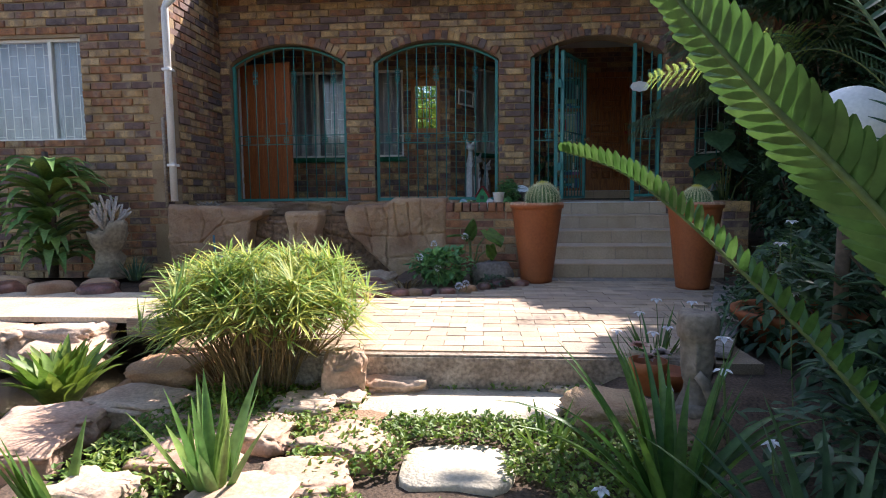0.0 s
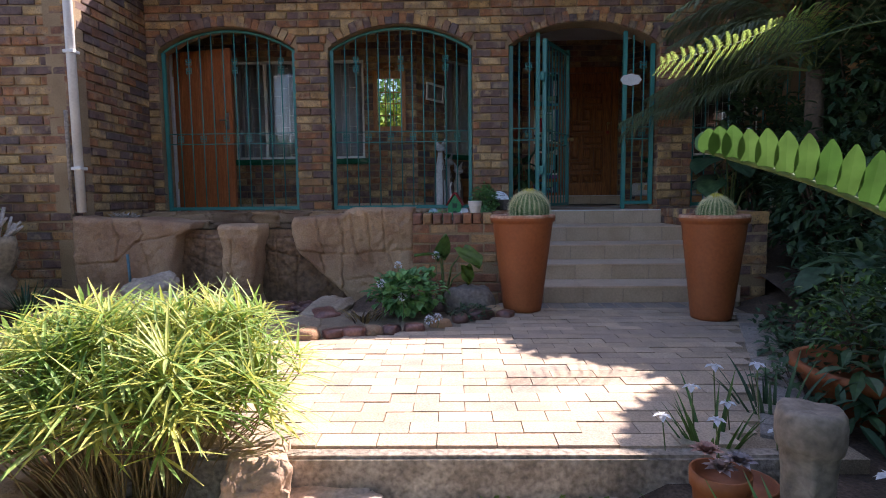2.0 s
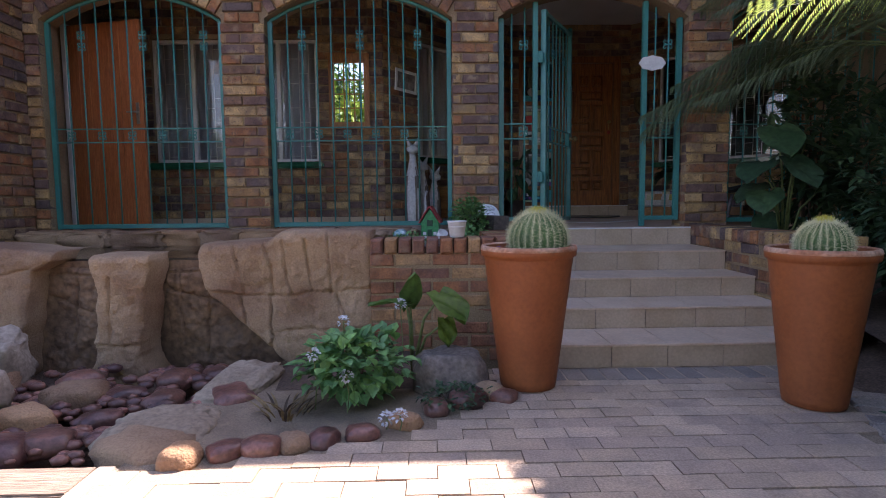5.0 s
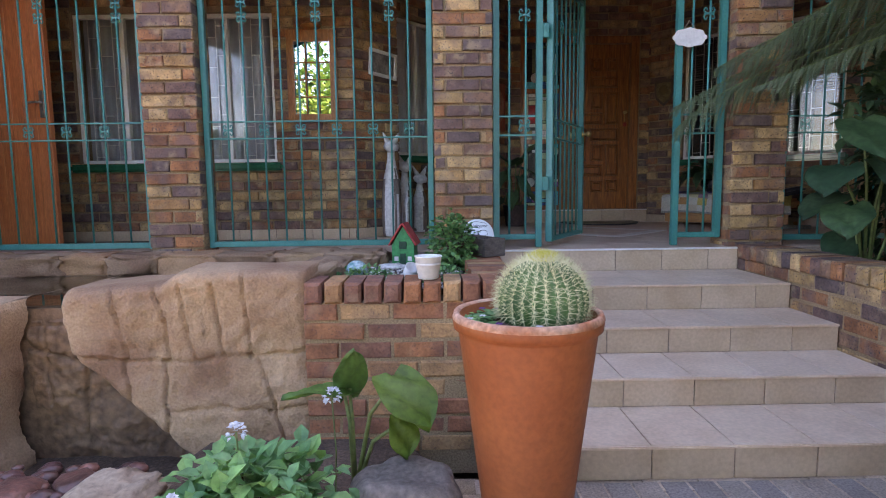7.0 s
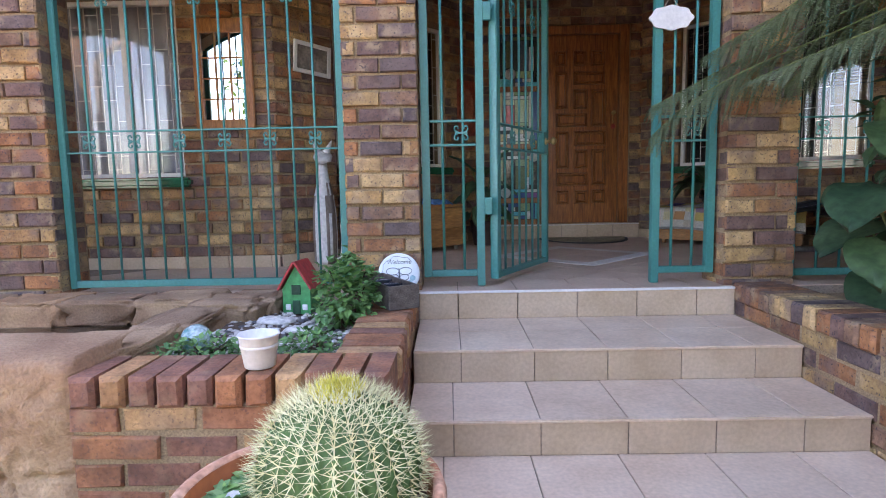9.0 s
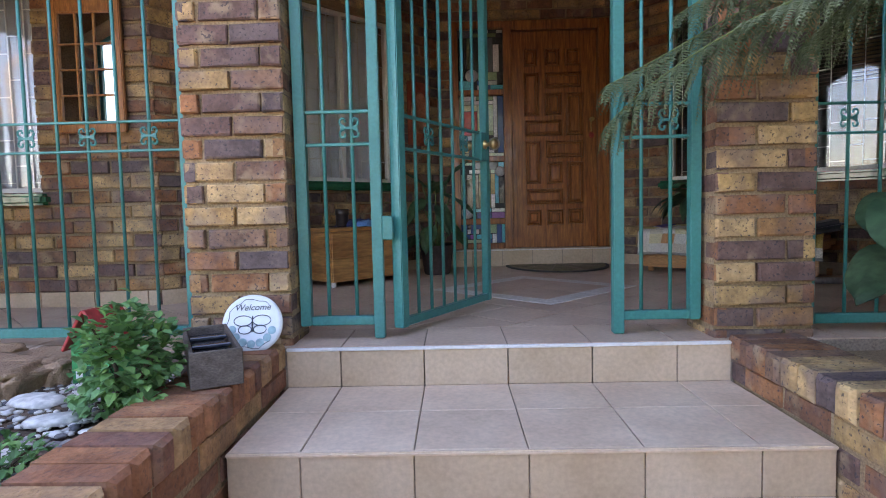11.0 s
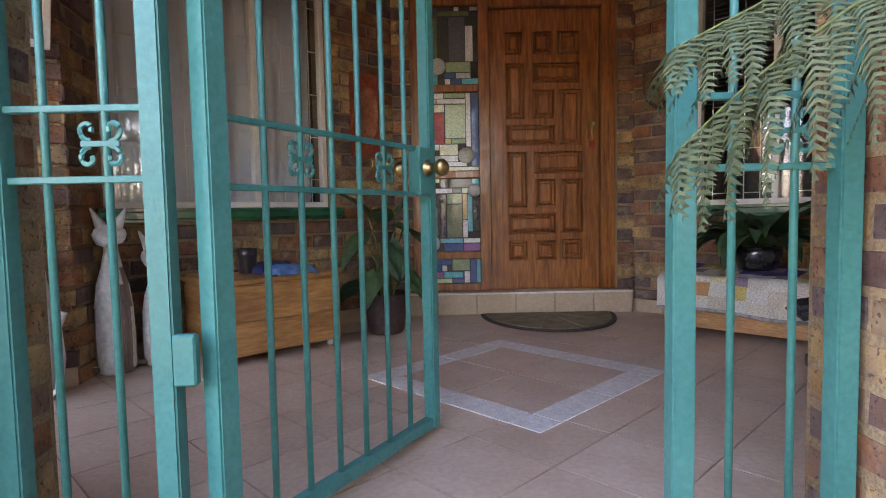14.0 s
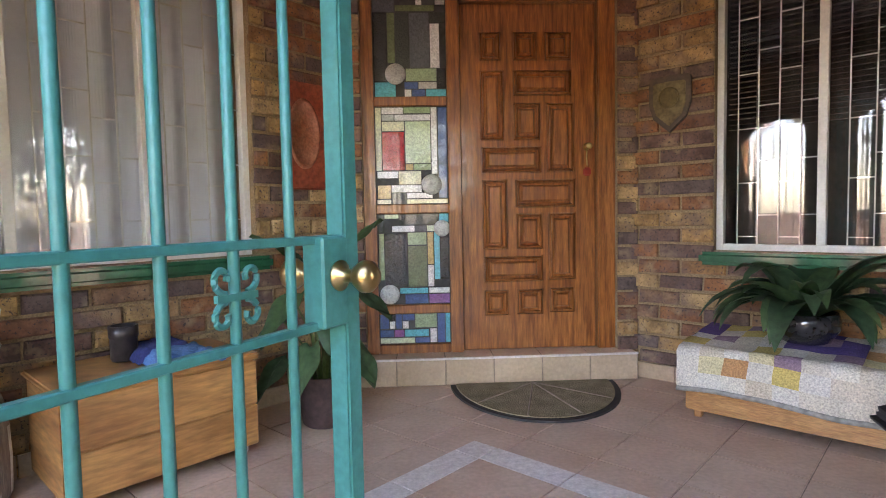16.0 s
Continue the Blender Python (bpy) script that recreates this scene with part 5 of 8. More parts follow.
# brick planter beside the steps
bm = bmesh.new()
box(bm, -1.55, -0.57, -1.45, -1.25, -0.9, -0.075)
box(bm, -0.765, -0.57, -1.25, 0.04, -0.9, -0.075)
planter = structure("planter_wall", bm, M_MORTAR, "low reddish brick planter wall with upright coping bricks")
lay_bricks(planter, pose(-1.55, -1.458, 0), 0.98, PATIO - 0.055, -0.10, lambda a, b, z: [(a, b)], lambda u, z: True, 0.06, first=0.03, material=M_REDBRICK)
lay_bricks(planter, pose(-0.562, -1.45, 0, 0, 0, 90), 1.48, PATIO - 0.055, -0.10, lambda a, b, z: [(a, b)], lambda u, z: True, 0.06, first=0.1, material=M_REDBRICK)


def coping(owner, m, length, width, z, material=None):
    u = 0.0
    while u + 0.07 < length:
        ob = new("coping_brick", brick_mesh(0.08, 0.102, width, 9 + rnd.randrange(3), material))
        ob.matrix_world = m @ Matrix.Translation((u + 0.04, rnd.uniform(-0.006, 0.006), z)) @ Matrix.Rotation(rnd.uniform(-0.02, 0.02), 4, "Z")
        ob.parent = owner
        u += 0.0905


coping(planter, pose(-1.55, -1.470, 0), 1.0, 0.23, -0.082, M_REDBRICK)
coping(planter, pose(-0.55, -1.24, 0, 0, 0, 90), 1.26, 0.225, -0.082, M_REDBRICK)
bm = bmesh.new()
bmesh.ops.create_grid(bm, x_segments=30, y_segments=40, size=0.5, matrix=Matrix.Translation((-1.15, -0.62, -0.06)) @ Matrix.Diagonal((0.86, 1.28, 1, 1)))
for v in bm.verts:
    v.co.z += 0.015 * noise.noise(v.co * 7)
structure("planter_soil", bm, M_SOIL, "dark soil in the planter", True)
bm = bmesh.new()
for i in range(950):
    p = Vector((rnd.uniform(-1.5, -0.8), rnd.uniform(-1.22, -0.1), -0.055))
    s = rnd.uniform(0.006, 0.018)
    vs = bmesh.ops.create_icosphere(bm, subdivisions=1, radius=s, matrix=Matrix.Translation(p) @ Matrix.Rotation(rnd.uniform(0, 3), 4, "Z") @ Matrix.Diagonal((1.4, 1.0, 0.6, 1)))
tagged(mesh_ob("gravel", bm, mat("mixed_gravel", (0.8, 0.8, 0.8), (1.1, 1.1, 1.1), 0.8, palette=[(0.62, 0.59, 0.55), (0.24, 0.22, 0.21), (0.48, 0.44, 0.40), (0.10, 0.10, 0.11), (0.68, 0.65, 0.61)]), True), "scattered grey and white gravel in the planter", "gravel", "", "stuff")
for px, py, s in ((-1.22, -0.45, 0.10), (-1.05, -0.62, 0.08), (-1.30, -0.75, 0.05), (-1.0, -0.86, 0.05), (-1.18, -0.95, 0.045)):
    k += 1
    stone("white_stone", rock_bm(s, s * 0.6, s * 0.2, k, 0.15, 2), pose(px, py, -0.055, 0, 0, k * 40), mat("white_stone", (0.55, 0.52, 0.48), (0.7, 0.67, 0.62), 0.8), "pale flat stone lying on the planter gravel", "stone", "planter stones")

# low wall right of the steps
bm = bmesh.new()
box(bm, 1.225, 1.47, -1.75, 0.04, -0.95, -0.075)
lowwall = structure("low_wall", bm, M_MORTAR, "low brown brick wall with upright coping bricks beside the steps")
lay_bricks(lowwall, pose(1.217, 0.04, 0, 0, 0, -90), 1.79, PATIO - 0.055, -0.10, lambda a, b, z: [(a, b)], lambda u, z: True, 0.06)
lay_bricks(lowwall, pose(1.22, -1.757, 0), 0.25, PATIO - 0.055, -0.10, lambda a, b, z: [(a, b)], lambda u, z: True, 0.06)
coping(lowwall, pose(1.205, 0.04, 0, 0, 0, -90), 1.8, 0.27, -0.082)
bm = bmesh.new()
box(bm, 1.47, 3.9, -0.25, 0.04, -0.95, -0.05)
structure("bed_wall", bm, M_MORTAR, "plain wall below the porch")
bm = bmesh.new()
bmesh.ops.create_grid(bm, x_segments=30, y_segments=30, size=0.5, matrix=Matrix.Translation((3.2, -1.4, -0.30)) @ Matrix.Diagonal((3.6, 3.2, 1, 1)))
for v in bm.verts:
    v.co.z += 0.05 * noise.noise(v.co * 2) - 0.27 * max(0, -1.0 - v.co.y)
structure("bed_soil", bm, M_SOIL, "shaded soil of the raised bed", True)


# ---- cactus pots ----
def cactus_pot(m, label, r=1.0):
    pot = thing("cactus_pot", label, "plant pot", "tall cactus pots", m @ Matrix.Diagonal((r, r, 1.042, 1)))
    bm = bmesh.new()
    lathe(bm, [(0.13, 0), (0.145, 0.005), (0.152, 0.04), (0.232, 0.66), (0.236, 0.672), (0.249, 0.676), (0.252, 0.705), (0.246, 0.722), (0.236, 0.724), (0.226, 0.715), (0.222, 0.66), (0.0, 0.655)], 56)
    part("pot", bm, M_TERRA, pot, "tapered terracotta pot", True)
    bm = bmesh.new()
    lathe(bm, [(0.250, 0.700), (0.2535, 0.708), (0.247, 0.7255), (0.236, 0.727), (0.228, 0.719)], 56, caps=False)
    part("rim", bm, M_RIMWEAR, pot, "chipped worn rim", True)
    bm = bmesh.new()
    bmesh.ops.create_circle(bm, cap_ends=True, segments=40, radius=0.222)
    bmesh.ops.translate(bm, vec=(0, 0, 0.676), verts=bm.verts[:])
    part("soil", bm, M_SOIL, pot)
    return pot


M_CACTUS = mat("cactus_skin", (0.045, 0.11, 0.03), (0.09, 0.19, 0.05), 0.6, 9.0, 60.0, 0.3, fine_mix=0.25)
M_SPINE = mat("straw_spines", (0.60, 0.56, 0.30), (0.78, 0.75, 0.48), 0.6, 9.0, 60.0, 0.0, fine_mix=0.1)
M_WOOL = mat("yellow_crown", (0.66, 0.58, 0.08), (0.78, 0.72, 0.16), 0.9, 20.0, 120.0, 0.5)


def barrel_cactus(r, m, seed):
    c = thing("barrel_cactus", "round golden barrel cactus with yellow crown in a terracotta pot", "cactus", "barrel cacti", m)
    bm = bmesh.new()
    ribs, n, rows = 26, 26 * 6, 30
    rings = []
    for j in range(rows + 1):
        a = -0.5 + (math.pi / 2 + 0.42) * j / rows
        ring = []
        for i in range(n):
            th = 2 * math.pi * i / n
            d = r * (1 + 0.075 * (abs(math.cos(ribs * th / 2)) - 0.6) * math.cos(a))
            rad = d * math.cos(a)
            ring.append(bm.verts.new((rad * math.cos(th), rad * math.sin(th), r * 0.96 * math.sin(a) - (0.012 if a > 1.35 else 0))))
        rings.append(ring)
    for p, q in zip(rings, rings[1:]):
        for i in range(n):
            bm.faces.new((p[i], p[(i + 1) % n], q[(i + 1) % n], q[i]))
    bm.faces.new(rings[-1])
    part("body", bm, M_CACTUS, c, "ribbed green body", True)
    rr = random.Random(seed)
    bm = bmesh.new()
    for i in range(ribs):
        th = 2 * math.pi * i / ribs
        for j in range(17):
            a = -0.35 + 1.75 * (j + 0.5 * (i % 2)) / 17
            base = Vector((math.cos(a) * math.cos(th), math.cos(a) * math.sin(th), 0.96 * math.sin(a))) * r * 1.03
            nn = base.normalized()
            t1 = nn.orthogonal().normalized()
            t2 = nn.cross(t1)
            for s in range(8):
                w = 2 * math.pi * (s + rr.random()) / 8
                d = (nn * rr.uniform(0.4, 1.6) + t1 * math.cos(w) + t2 * math.sin(w)).normalized()
                ln = rr.uniform(0.026, 0.050) * (r / 0.165)
                side = d.cross(nn).normalized() * 0.0012
                p = [bm.verts.new(base - side), bm.verts.new(base + side), bm.verts.new(base + d * ln)]
                bm.faces.new(p)
    part("spines", bm, M_SPINE, c, "dense straw-yellow spines")["kind"] = "stuff"
    bm = bmesh.new()
    for i in range(1300):
        a, th = rr.uniform(1.27, 1.57), rr.uniform(0, 6.283)
        base = Vector((math.cos(a) * math.cos(th), math.cos(a) * math.sin(th), 0.96 * math.sin(a))) * r
        d = Vector((rr.uniform(-1, 1), rr.uniform(-1, 1), 1.3)).normalized() * rr.uniform(0.016, 0.042)
        s = Vector((0.0016, 0, 0)) if i % 2 else Vector((0, 0.0016, 0))
        bm.faces.new([bm.verts.new(base - s), bm.verts.new(base + s), bm.verts.new(base + d)])
    part("crown", bm, M_WOOL, c, "woolly yellow crown")["kind"] = "stuff"


POTL, POTR = pose(-0.642, -2.13, PATIO), pose(0.69, -2.47, PATIO)
cactus_pot(POTL, "tall tapered terracotta pot with chipped rim holding a cactus")
cactus_pot(POTR, "tall tapered terracotta pot with a mended crack, holding a cactus", 0.94)
barrel_cactus(0.149, POTL @ pose(0.055, 0.02, 0.785), 1)
barrel_cactus(0.116, POTR @ pose(0.01, 0.0, 0.765, 0, 0, 20), 2)

# ---- plants ----
LEAF = dict(
    dark=mat("dark_leaf", (0.03, 0.075, 0.035), (0.07, 0.13, 0.065), 0.55, 4.0, 30.0, 0.2, palette=[(1, 1, 1), (0.8, 0.9, 0.85), (1.25, 1.2, 0.95)], trans=0.2),
    mid=mat("green_leaf", (0.05, 0.12, 0.025), (0.10, 0.20, 0.05), 0.45, 4.0, 30.0, 0.2, palette=[(1, 1, 1), (0.8, 0.95, 0.8), (1.3, 1.2, 0.9)], trans=0.3),
    # paler, yellower leaf with sunlight put into its colour
    lime=mat("sun_painted_leaf", (0.12, 0.20, 0.03), (0.22, 0.30, 0.06), 0.5, 4.0, 30.0, 0.15, palette=[(1, 1, 1), (0.75, 0.9, 0.7), (1.25, 1.15, 0.9)], trans=0.35),
    sedge=mat("sedge_blade", (0.27, 0.38, 0.09), (0.52, 0.57, 0.23), 0.55, 4.0, 30.0, 0.0, palette=[(1, 1, 1), (0.6, 0.8, 0.6), (1.35, 1.15, 0.8), (0.8, 0.95, 0.7), (1.5, 1.2, 0.8)], trans=0.35),
    blue=mat("bluish_frond", (0.035, 0.09, 0.045), (0.075, 0.15, 0.08), 0.35, 4.0, 30.0, 0.15, trans=0.3),
    cycad=mat("cycad_leaflet", (0.065, 0.14, 0.03), (0.12, 0.215, 0.055), 0.35, 4.0, 30.0, 0.2, palette=[(1, 1, 1), (0.8, 0.92, 0.85)], trans=0.24),
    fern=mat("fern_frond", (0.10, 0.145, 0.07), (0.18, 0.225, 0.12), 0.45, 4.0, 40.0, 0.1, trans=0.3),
    iris=mat("iris_leaf", (0.13, 0.24, 0.06), (0.24, 0.36, 0.12), 0.45, 4.0, 30.0, 0.1, palette=[(1, 1, 1), (0.8, 0.95, 0.85), (1.25, 1.15, 0.9)], trans=0.3),
    # paler copy of fern, with the sun's glow put into the colour
    fernlit=mat("painted_backlit_fern", (0.36, 0.50, 0.10), (0.48, 0.60, 0.16), 0.4, 4.0, 40.0, 0.1, trans=0.65),
    dry=mat("dry_stem", (0.22, 0.14, 0.06), (0.34, 0.24, 0.11), 0.8),
    box=mat("box_leaf", (0.11, 0.26, 0.09), (0.20, 0.40, 0.16), 0.5, 4.0, 30.0, 0.1, palette=[(1, 1, 1), (0.8, 0.9, 0.85), (1.2, 1.15, 0.9)], trans=0.25),
    stem=mat("green_stem", (0.10, 0.14, 0.04), (0.18, 0.22, 0.07), 0.6),
    wood=mat("brown_stem", (0.07, 0.045, 0.03), (0.12, 0.08, 0.05), 0.85),
    petal=mat("white_petal", (0.72, 0.72, 0.76), (0.82, 0.82, 0.86), 0.6, trans=0.3),
)


def blade(bm, base, aim, length, width, droop, n=6, fold=0.25, tip=0.02, twist=0.0, plane=None):
    """A strap leaf that starts along aim and bends down."""
    p, d = Vector(base), Vector(aim).normalized()
    side = d.cross(Vector((0, 0, 1)))
    side = side.normalized() if side.length > 0.05 else Vector((1, 0, 0))
    if plane:
        side = d.cross(plane).normalized()
    elif twist:
        side = (Matrix.Rotation(twist, 3, d) @ side).normalized()
    rows, step = [], length / n
    for i in range(n + 1):
        s = i / n
        w = width * max(tip, (1 - s ** (2.2 if tip < 0.1 else 5.0))) * (0.55 + 0.45 * min(1, s * 4))
        up = side.cross(d).normalized()
        rows.append((bm.verts.new(p - side * w / 2 + up * w * fold), bm.verts.new(p), bm.verts.new(p + side * w / 2 + up * w * fold)))
        p = p + d * step
        d = (d + Vector((0, 0, -droop / n)) * (0.4 + 1.2 * s)).normalized()
    for a, b in zip(rows, rows[1:]):
        bm.faces.new((a[0], a[1], b[1], b[0]))
        bm.faces.new((a[1], a[2], b[2], b[1]))


def oval(bm, base, aim, length, width, up=Vector((0, 0, 1)), fold=0.18, droop=0.25):
    """A small pointed leaf of six faces."""
    d = Vector(aim).normalized()
    side = d.cross(up)
    side = side.normalized() if side.length > 0.05 else Vector((1, 0, 0))
    nn = side.cross(d)
    prof = ((0.0, 0.0), (0.28, 0.82), (0.6, 1.0), (1.0, 0.0))
    mid = [bm.verts.new(Vector(base) + d * length * s - nn * droop * length * s * s) for s, _ in prof]
    for sg in (-1, 1):
        e = [bm.verts.new(mid[i].co + side * sg * width / 2 * prof[i][1] + nn * fold * width * prof[i][1]) for i in (1, 2)]
        seq = ((mid[0], mid[1], e[0]), (mid[1], mid[2], e[1], e[0]), (mid[2], mid[3], e[1]))
        for q in seq:
            bm.faces.new(q if sg > 0 else q[::-1])


def leaf_cloud(bm, centre, radii, count, length, width, seed, shell=0.45, out=0.6):
    """Leaves scattered through an uneven ellipsoid, pointing outwards and up."""
    rr = random.Random(seed)
    c = Vector(centre)
    made = 0
    while made < count:
        v = Vector((rr.gauss(0, 1), rr.gauss(0, 1), rr.gauss(0, 1))).normalized()
        k = (shell + (1 - shell) * rr.random()) * (1 + 0.35 * noise.noise(v * 2.1 + Vector((seed, 0, 0))))
        if noise.noise(v * 3.3 + Vector((0, seed, 0))) < -0.32:
            continue
        p = c + Vector((v.x * radii[0], v.y * radii[1], v.z * radii[2])) * k
        aim = v * out + Vector((rr.uniform(-1, 1), rr.uniform(-1, 1), rr.uniform(-0.5, 0.7))) * 0.8
        s = rr.uniform(0.65, 1.25)
        oval(bm, p, aim, length * s, width * s, droop=rr.uniform(0, 0.5))
        made += 1


def shrub(name, label, centre, radii, count, length, width, seed, tone, base_z, stems=7):
    s = thing(name, label, "shrub", "", pose(centre[0], centre[1], base_z))
    bm = bmesh.new()
    rr = random.Random(seed)
    for i in range(stems):
        a = rr.uniform(0, 6.28)
        e = Vector((math.cos(a) * radii[0] * 0.6, math.sin(a) * radii[1] * 0.6, centre[2] - base_z + radii[2] * rr.uniform(-0.2, 0.7)))
        tube(bm, [(0.03 * math.cos(a), 0.03 * math.sin(a), 0), (e.x * 0.4, e.y * 0.4, e.z * 0.55), tuple(e)], 0.012 * min(1.5, radii[2] * 2 + 0.4), 6, 0.3)
    part("stem_bundle", bm, LEAF["wood"], s)["kind"] = "stuff"
    bm = bmesh.new()
    leaf_cloud(bm, (0, 0, centre[2] - base_z), radii, count, length, width, seed)
    part("foliage", bm, LEAF[tone], s)["kind"] = "stuff"
    return s


def frond(name, label, points, leaflets, length, width, tone, thin=0.006, swing=0.5, fern=False, seed=0, hang=0.0, group="", roll=0.0):
    """A long compound leaf along a curve given by a few points."""
    f = thing(name, label, "frond", group)
    pts = [Vector(p) for p in points]
    line, n = [], 40
    for i in range(n + 1):
        t = i / n * (len(pts) - 1)
        j = min(int(t), len(pts) - 2)
        u = t - j
        p0, p1, p2, p3 = pts[max(j - 1, 0)], pts[j], pts[j + 1], pts[min(j + 2, len(pts) - 1)]
        line.append(0.5 * ((2 * p1) + (p2 - p0) * u + (2 * p0 - 5 * p1 + 4 * p2 - p3) * u * u + (3 * p1 - p0 - 3 * p2 + p3) * u ** 3))
    bm = bmesh.new()
    tube(bm, line, thin, 6, 0.25)
    part("rachis", bm, LEAF["stem"], f, "", True)
    rr = random.Random(seed)
    bm = bmesh.new()
    for k in range(leaflets):
        s = 0.12 + 0.88 * (k + 0.5) / leaflets
        i = min(int(s * n), n - 1)
        p = line[i].lerp(line[i + 1], s * n - i)
        d = (line[i + 1] - line[i]).normalized()
        side = Matrix.Rotation(roll, 3, d) @ d.cross(Vector((0, 0, 1))).normalized()
        up = side.cross(d)
        ln = length * (0.35 + 0.65 * math.sin(math.pi * min(1, 0.15 + s * 0.87)) ** 0.7) * rr.uniform(0.92, 1.06)
        for sg in (-1, 1):
            aim = (side * sg + d * swing + up * (0.22 - hang) + Vector((0, 0, -hang))).normalized()
            if not fern:
                blade(bm, p, aim, ln, width, 0.12 if roll else 0.1 if hang < 0 else 0.25, 7, 0.08 if hang < 0 else 0.12, 0.12, twist=0.5 * sg, plane=(up + side * 0.25 * sg) if roll else (side * sg - up * 0.3) if hang < 0 else None)
                continue
            m = max(8, int(ln / 0.0125))
            q, dd = p.copy(), (aim + Vector((rr.uniform(-0.12, 0.12), rr.uniform(-0.12, 0.12), rr.uniform(-0.15, 0.1)))).normalized()
            fall = 0.03 + 0.055 * hang * rr.uniform(0.6, 1.5)
            lean = rr.uniform(-0.5, 0.5)
            for j in range(m):
                u = j / m
                w = width * (1 - u) ** 0.6 * rr.uniform(0.85, 1.1) + 0.003
                cross = (dd.cross(up) + up * lean * 0.4).normalized()
                for s2 in (-1, 1):
                    g = (cross * s2 + dd * 0.55 - up * rr.uniform(0.0, 0.35)).normalized()
                    o = dd * 0.0036
                    a, b = q + g * w * 0.55, q + g * w - up * w * 0.15
                    bm.faces.new([bm.verts.new(q - o), bm.verts.new(q + o), bm.verts.new(a + o * 0.9), bm.verts.new(b), bm.verts.new(a - o * 0.7)])
                step = dd * (ln / m)
                bm.faces.new([bm.verts.new(q - cross * 0.0012), bm.verts.new(q + cross * 0.0012), bm.verts.new(q + step)])
                q = q + step
                dd = (dd + Vector((0, 0, -fall)) + d * 0.012).normalized()
    part("leafage", bm, LEAF[tone], f)["kind"] = "stuff"
    return f


def strap_clump(name, label, at, count, length, width, tone, seed, spread=0.6, droop=0.9, group=""):
    c = thing(name, label, "plant", group, pose(*at))
    rr = random.Random(seed)
    for i in range(count):
        bm = bmesh.new()
        a = rr.uniform(0, 6.283)
        r = rr.random() ** 0.6 * spread
        blade(bm, (0.05 * math.cos(a), 0.05 * math.sin(a), 0), (math.cos(a) * r, math.sin(a) * r, 1.0), length * rr.uniform(0.65, 1.1), width * rr.uniform(0.8, 1.15), droop * rr.uniform(0.4, 1.3), 8, 0.3)
        part("leaf", bm, LEAF[tone], c, "", True)
    return c


# umbrella sedge at the pond
sedge = thing("umbrella_sedge", "dense sunlit umbrella sedge clump on many thin stems beside the pond", "plant", "", pose(-2.34, -4.62, -1.0))
rr = random.Random(4)
bs, bl = bmesh.new(), bmesh.new()
for i in range(330):
    v = Vector((rr.gauss(0, 1), rr.gauss(0, 1), abs(rr.gauss(0, 0.9)) - 0.25)).normalized()
    k = rr.uniform(0.5, 1.0) * (1 + 0.34 * noise.noise(v * 2.3)) * (1.16 if i % 23 == 0 else 1)
    top = Vector((v.x * 0.53 * k, v.y * 0.48 * k, 0.50 + v.z * 0.31 * k))
    foot = Vector((top.x * 0.35 + rr.uniform(-0.08, 0.08), top.y * 0.35 + rr.uniform(-0.06, 0.06), 0))
    tube(bs, [foot, foot.lerp(top, 0.55) + Vector((0, 0, 0.05)), top], 0.0035, 4, 0.6)
    axis = (top - foot * 0.6).normalized()
    t1 = axis.orthogonal().normalized()
    t2 = axis.cross(t1)
    for j in range(15):
        w = 2 * math.pi * (j + rr.random()) / 15
        blade(bl, top, t1 * math.cos(w) + t2 * math.sin(w) + axis * rr.uniform(0.05, 0.8), rr.uniform(0.12, 0.24), rr.uniform(0.008, 0.013), rr.uniform(0.0, 0.6), 3, 0.15, 0.1)
part("stems", bs, LEAF["dry"], sedge, "straw-brown stems")["kind"] = "stuff"
part("blades", bl, LEAF["sedge"], sedge, "narrow yellow-green blades")["kind"] = "stuff"

# cycad in the foreground
CY = (0.05, -6.35, -0.85)
frond("cycad_frond", "stiff sunlit cycad frond with broad leaflets", [CY, (-0.25, -6.66, -0.42), (-0.50, -6.68, 0.0), (-0.72, -6.64, 0.26), (-0.86, -6.56, 0.48), (-0.93, -6.50, 0.66)], 58, 0.092, 0.037, "cycad", 0.010, 0.95, seed=1, group="cycad fronds", roll=0.85)
frond("cycad_frond", "arching cycad frond with blue-green leaflets", [CY, (-0.08, -6.20, -0.60), (-0.30, -6.14, -0.30), (-0.58, -6.07, 0.0), (-0.76, -6.01, 0.155), (-0.92, -5.97, 0.222)], 46, 0.088, 0.022, "cycad", 0.009, 0.55, seed=2, group="cycad fronds", hang=-0.45)
frond("cycad_frond", "upright cycad frond with dark leaflets", [CY, (-0.05, -6.15, -0.2), (0.02, -5.9, 0.35), (0.0, -5.6, 0.75), (-0.10, -5.4, 0.95)], 34, 0.13, 0.026, "blue", 0.011, 0.65, seed=3, group="cycad fronds")
frond("cycad_frond", "arching dark cycad frond", [CY, (0.3, -6.0, -0.3), (0.6, -5.6, 0.05), (0.8, -5.2, 0.1)], 30, 0.13, 0.026, "blue", 0.011, 0.65, seed=4, group="cycad fronds")
bm = rock_bm(0.14, 0.14, 0.25, 9, 0.2)
stone("cycad_stump", bm, pose(CY[0], CY[1], -1.0), LEAF["wood"], "brown scaly cycad stump", "stump")

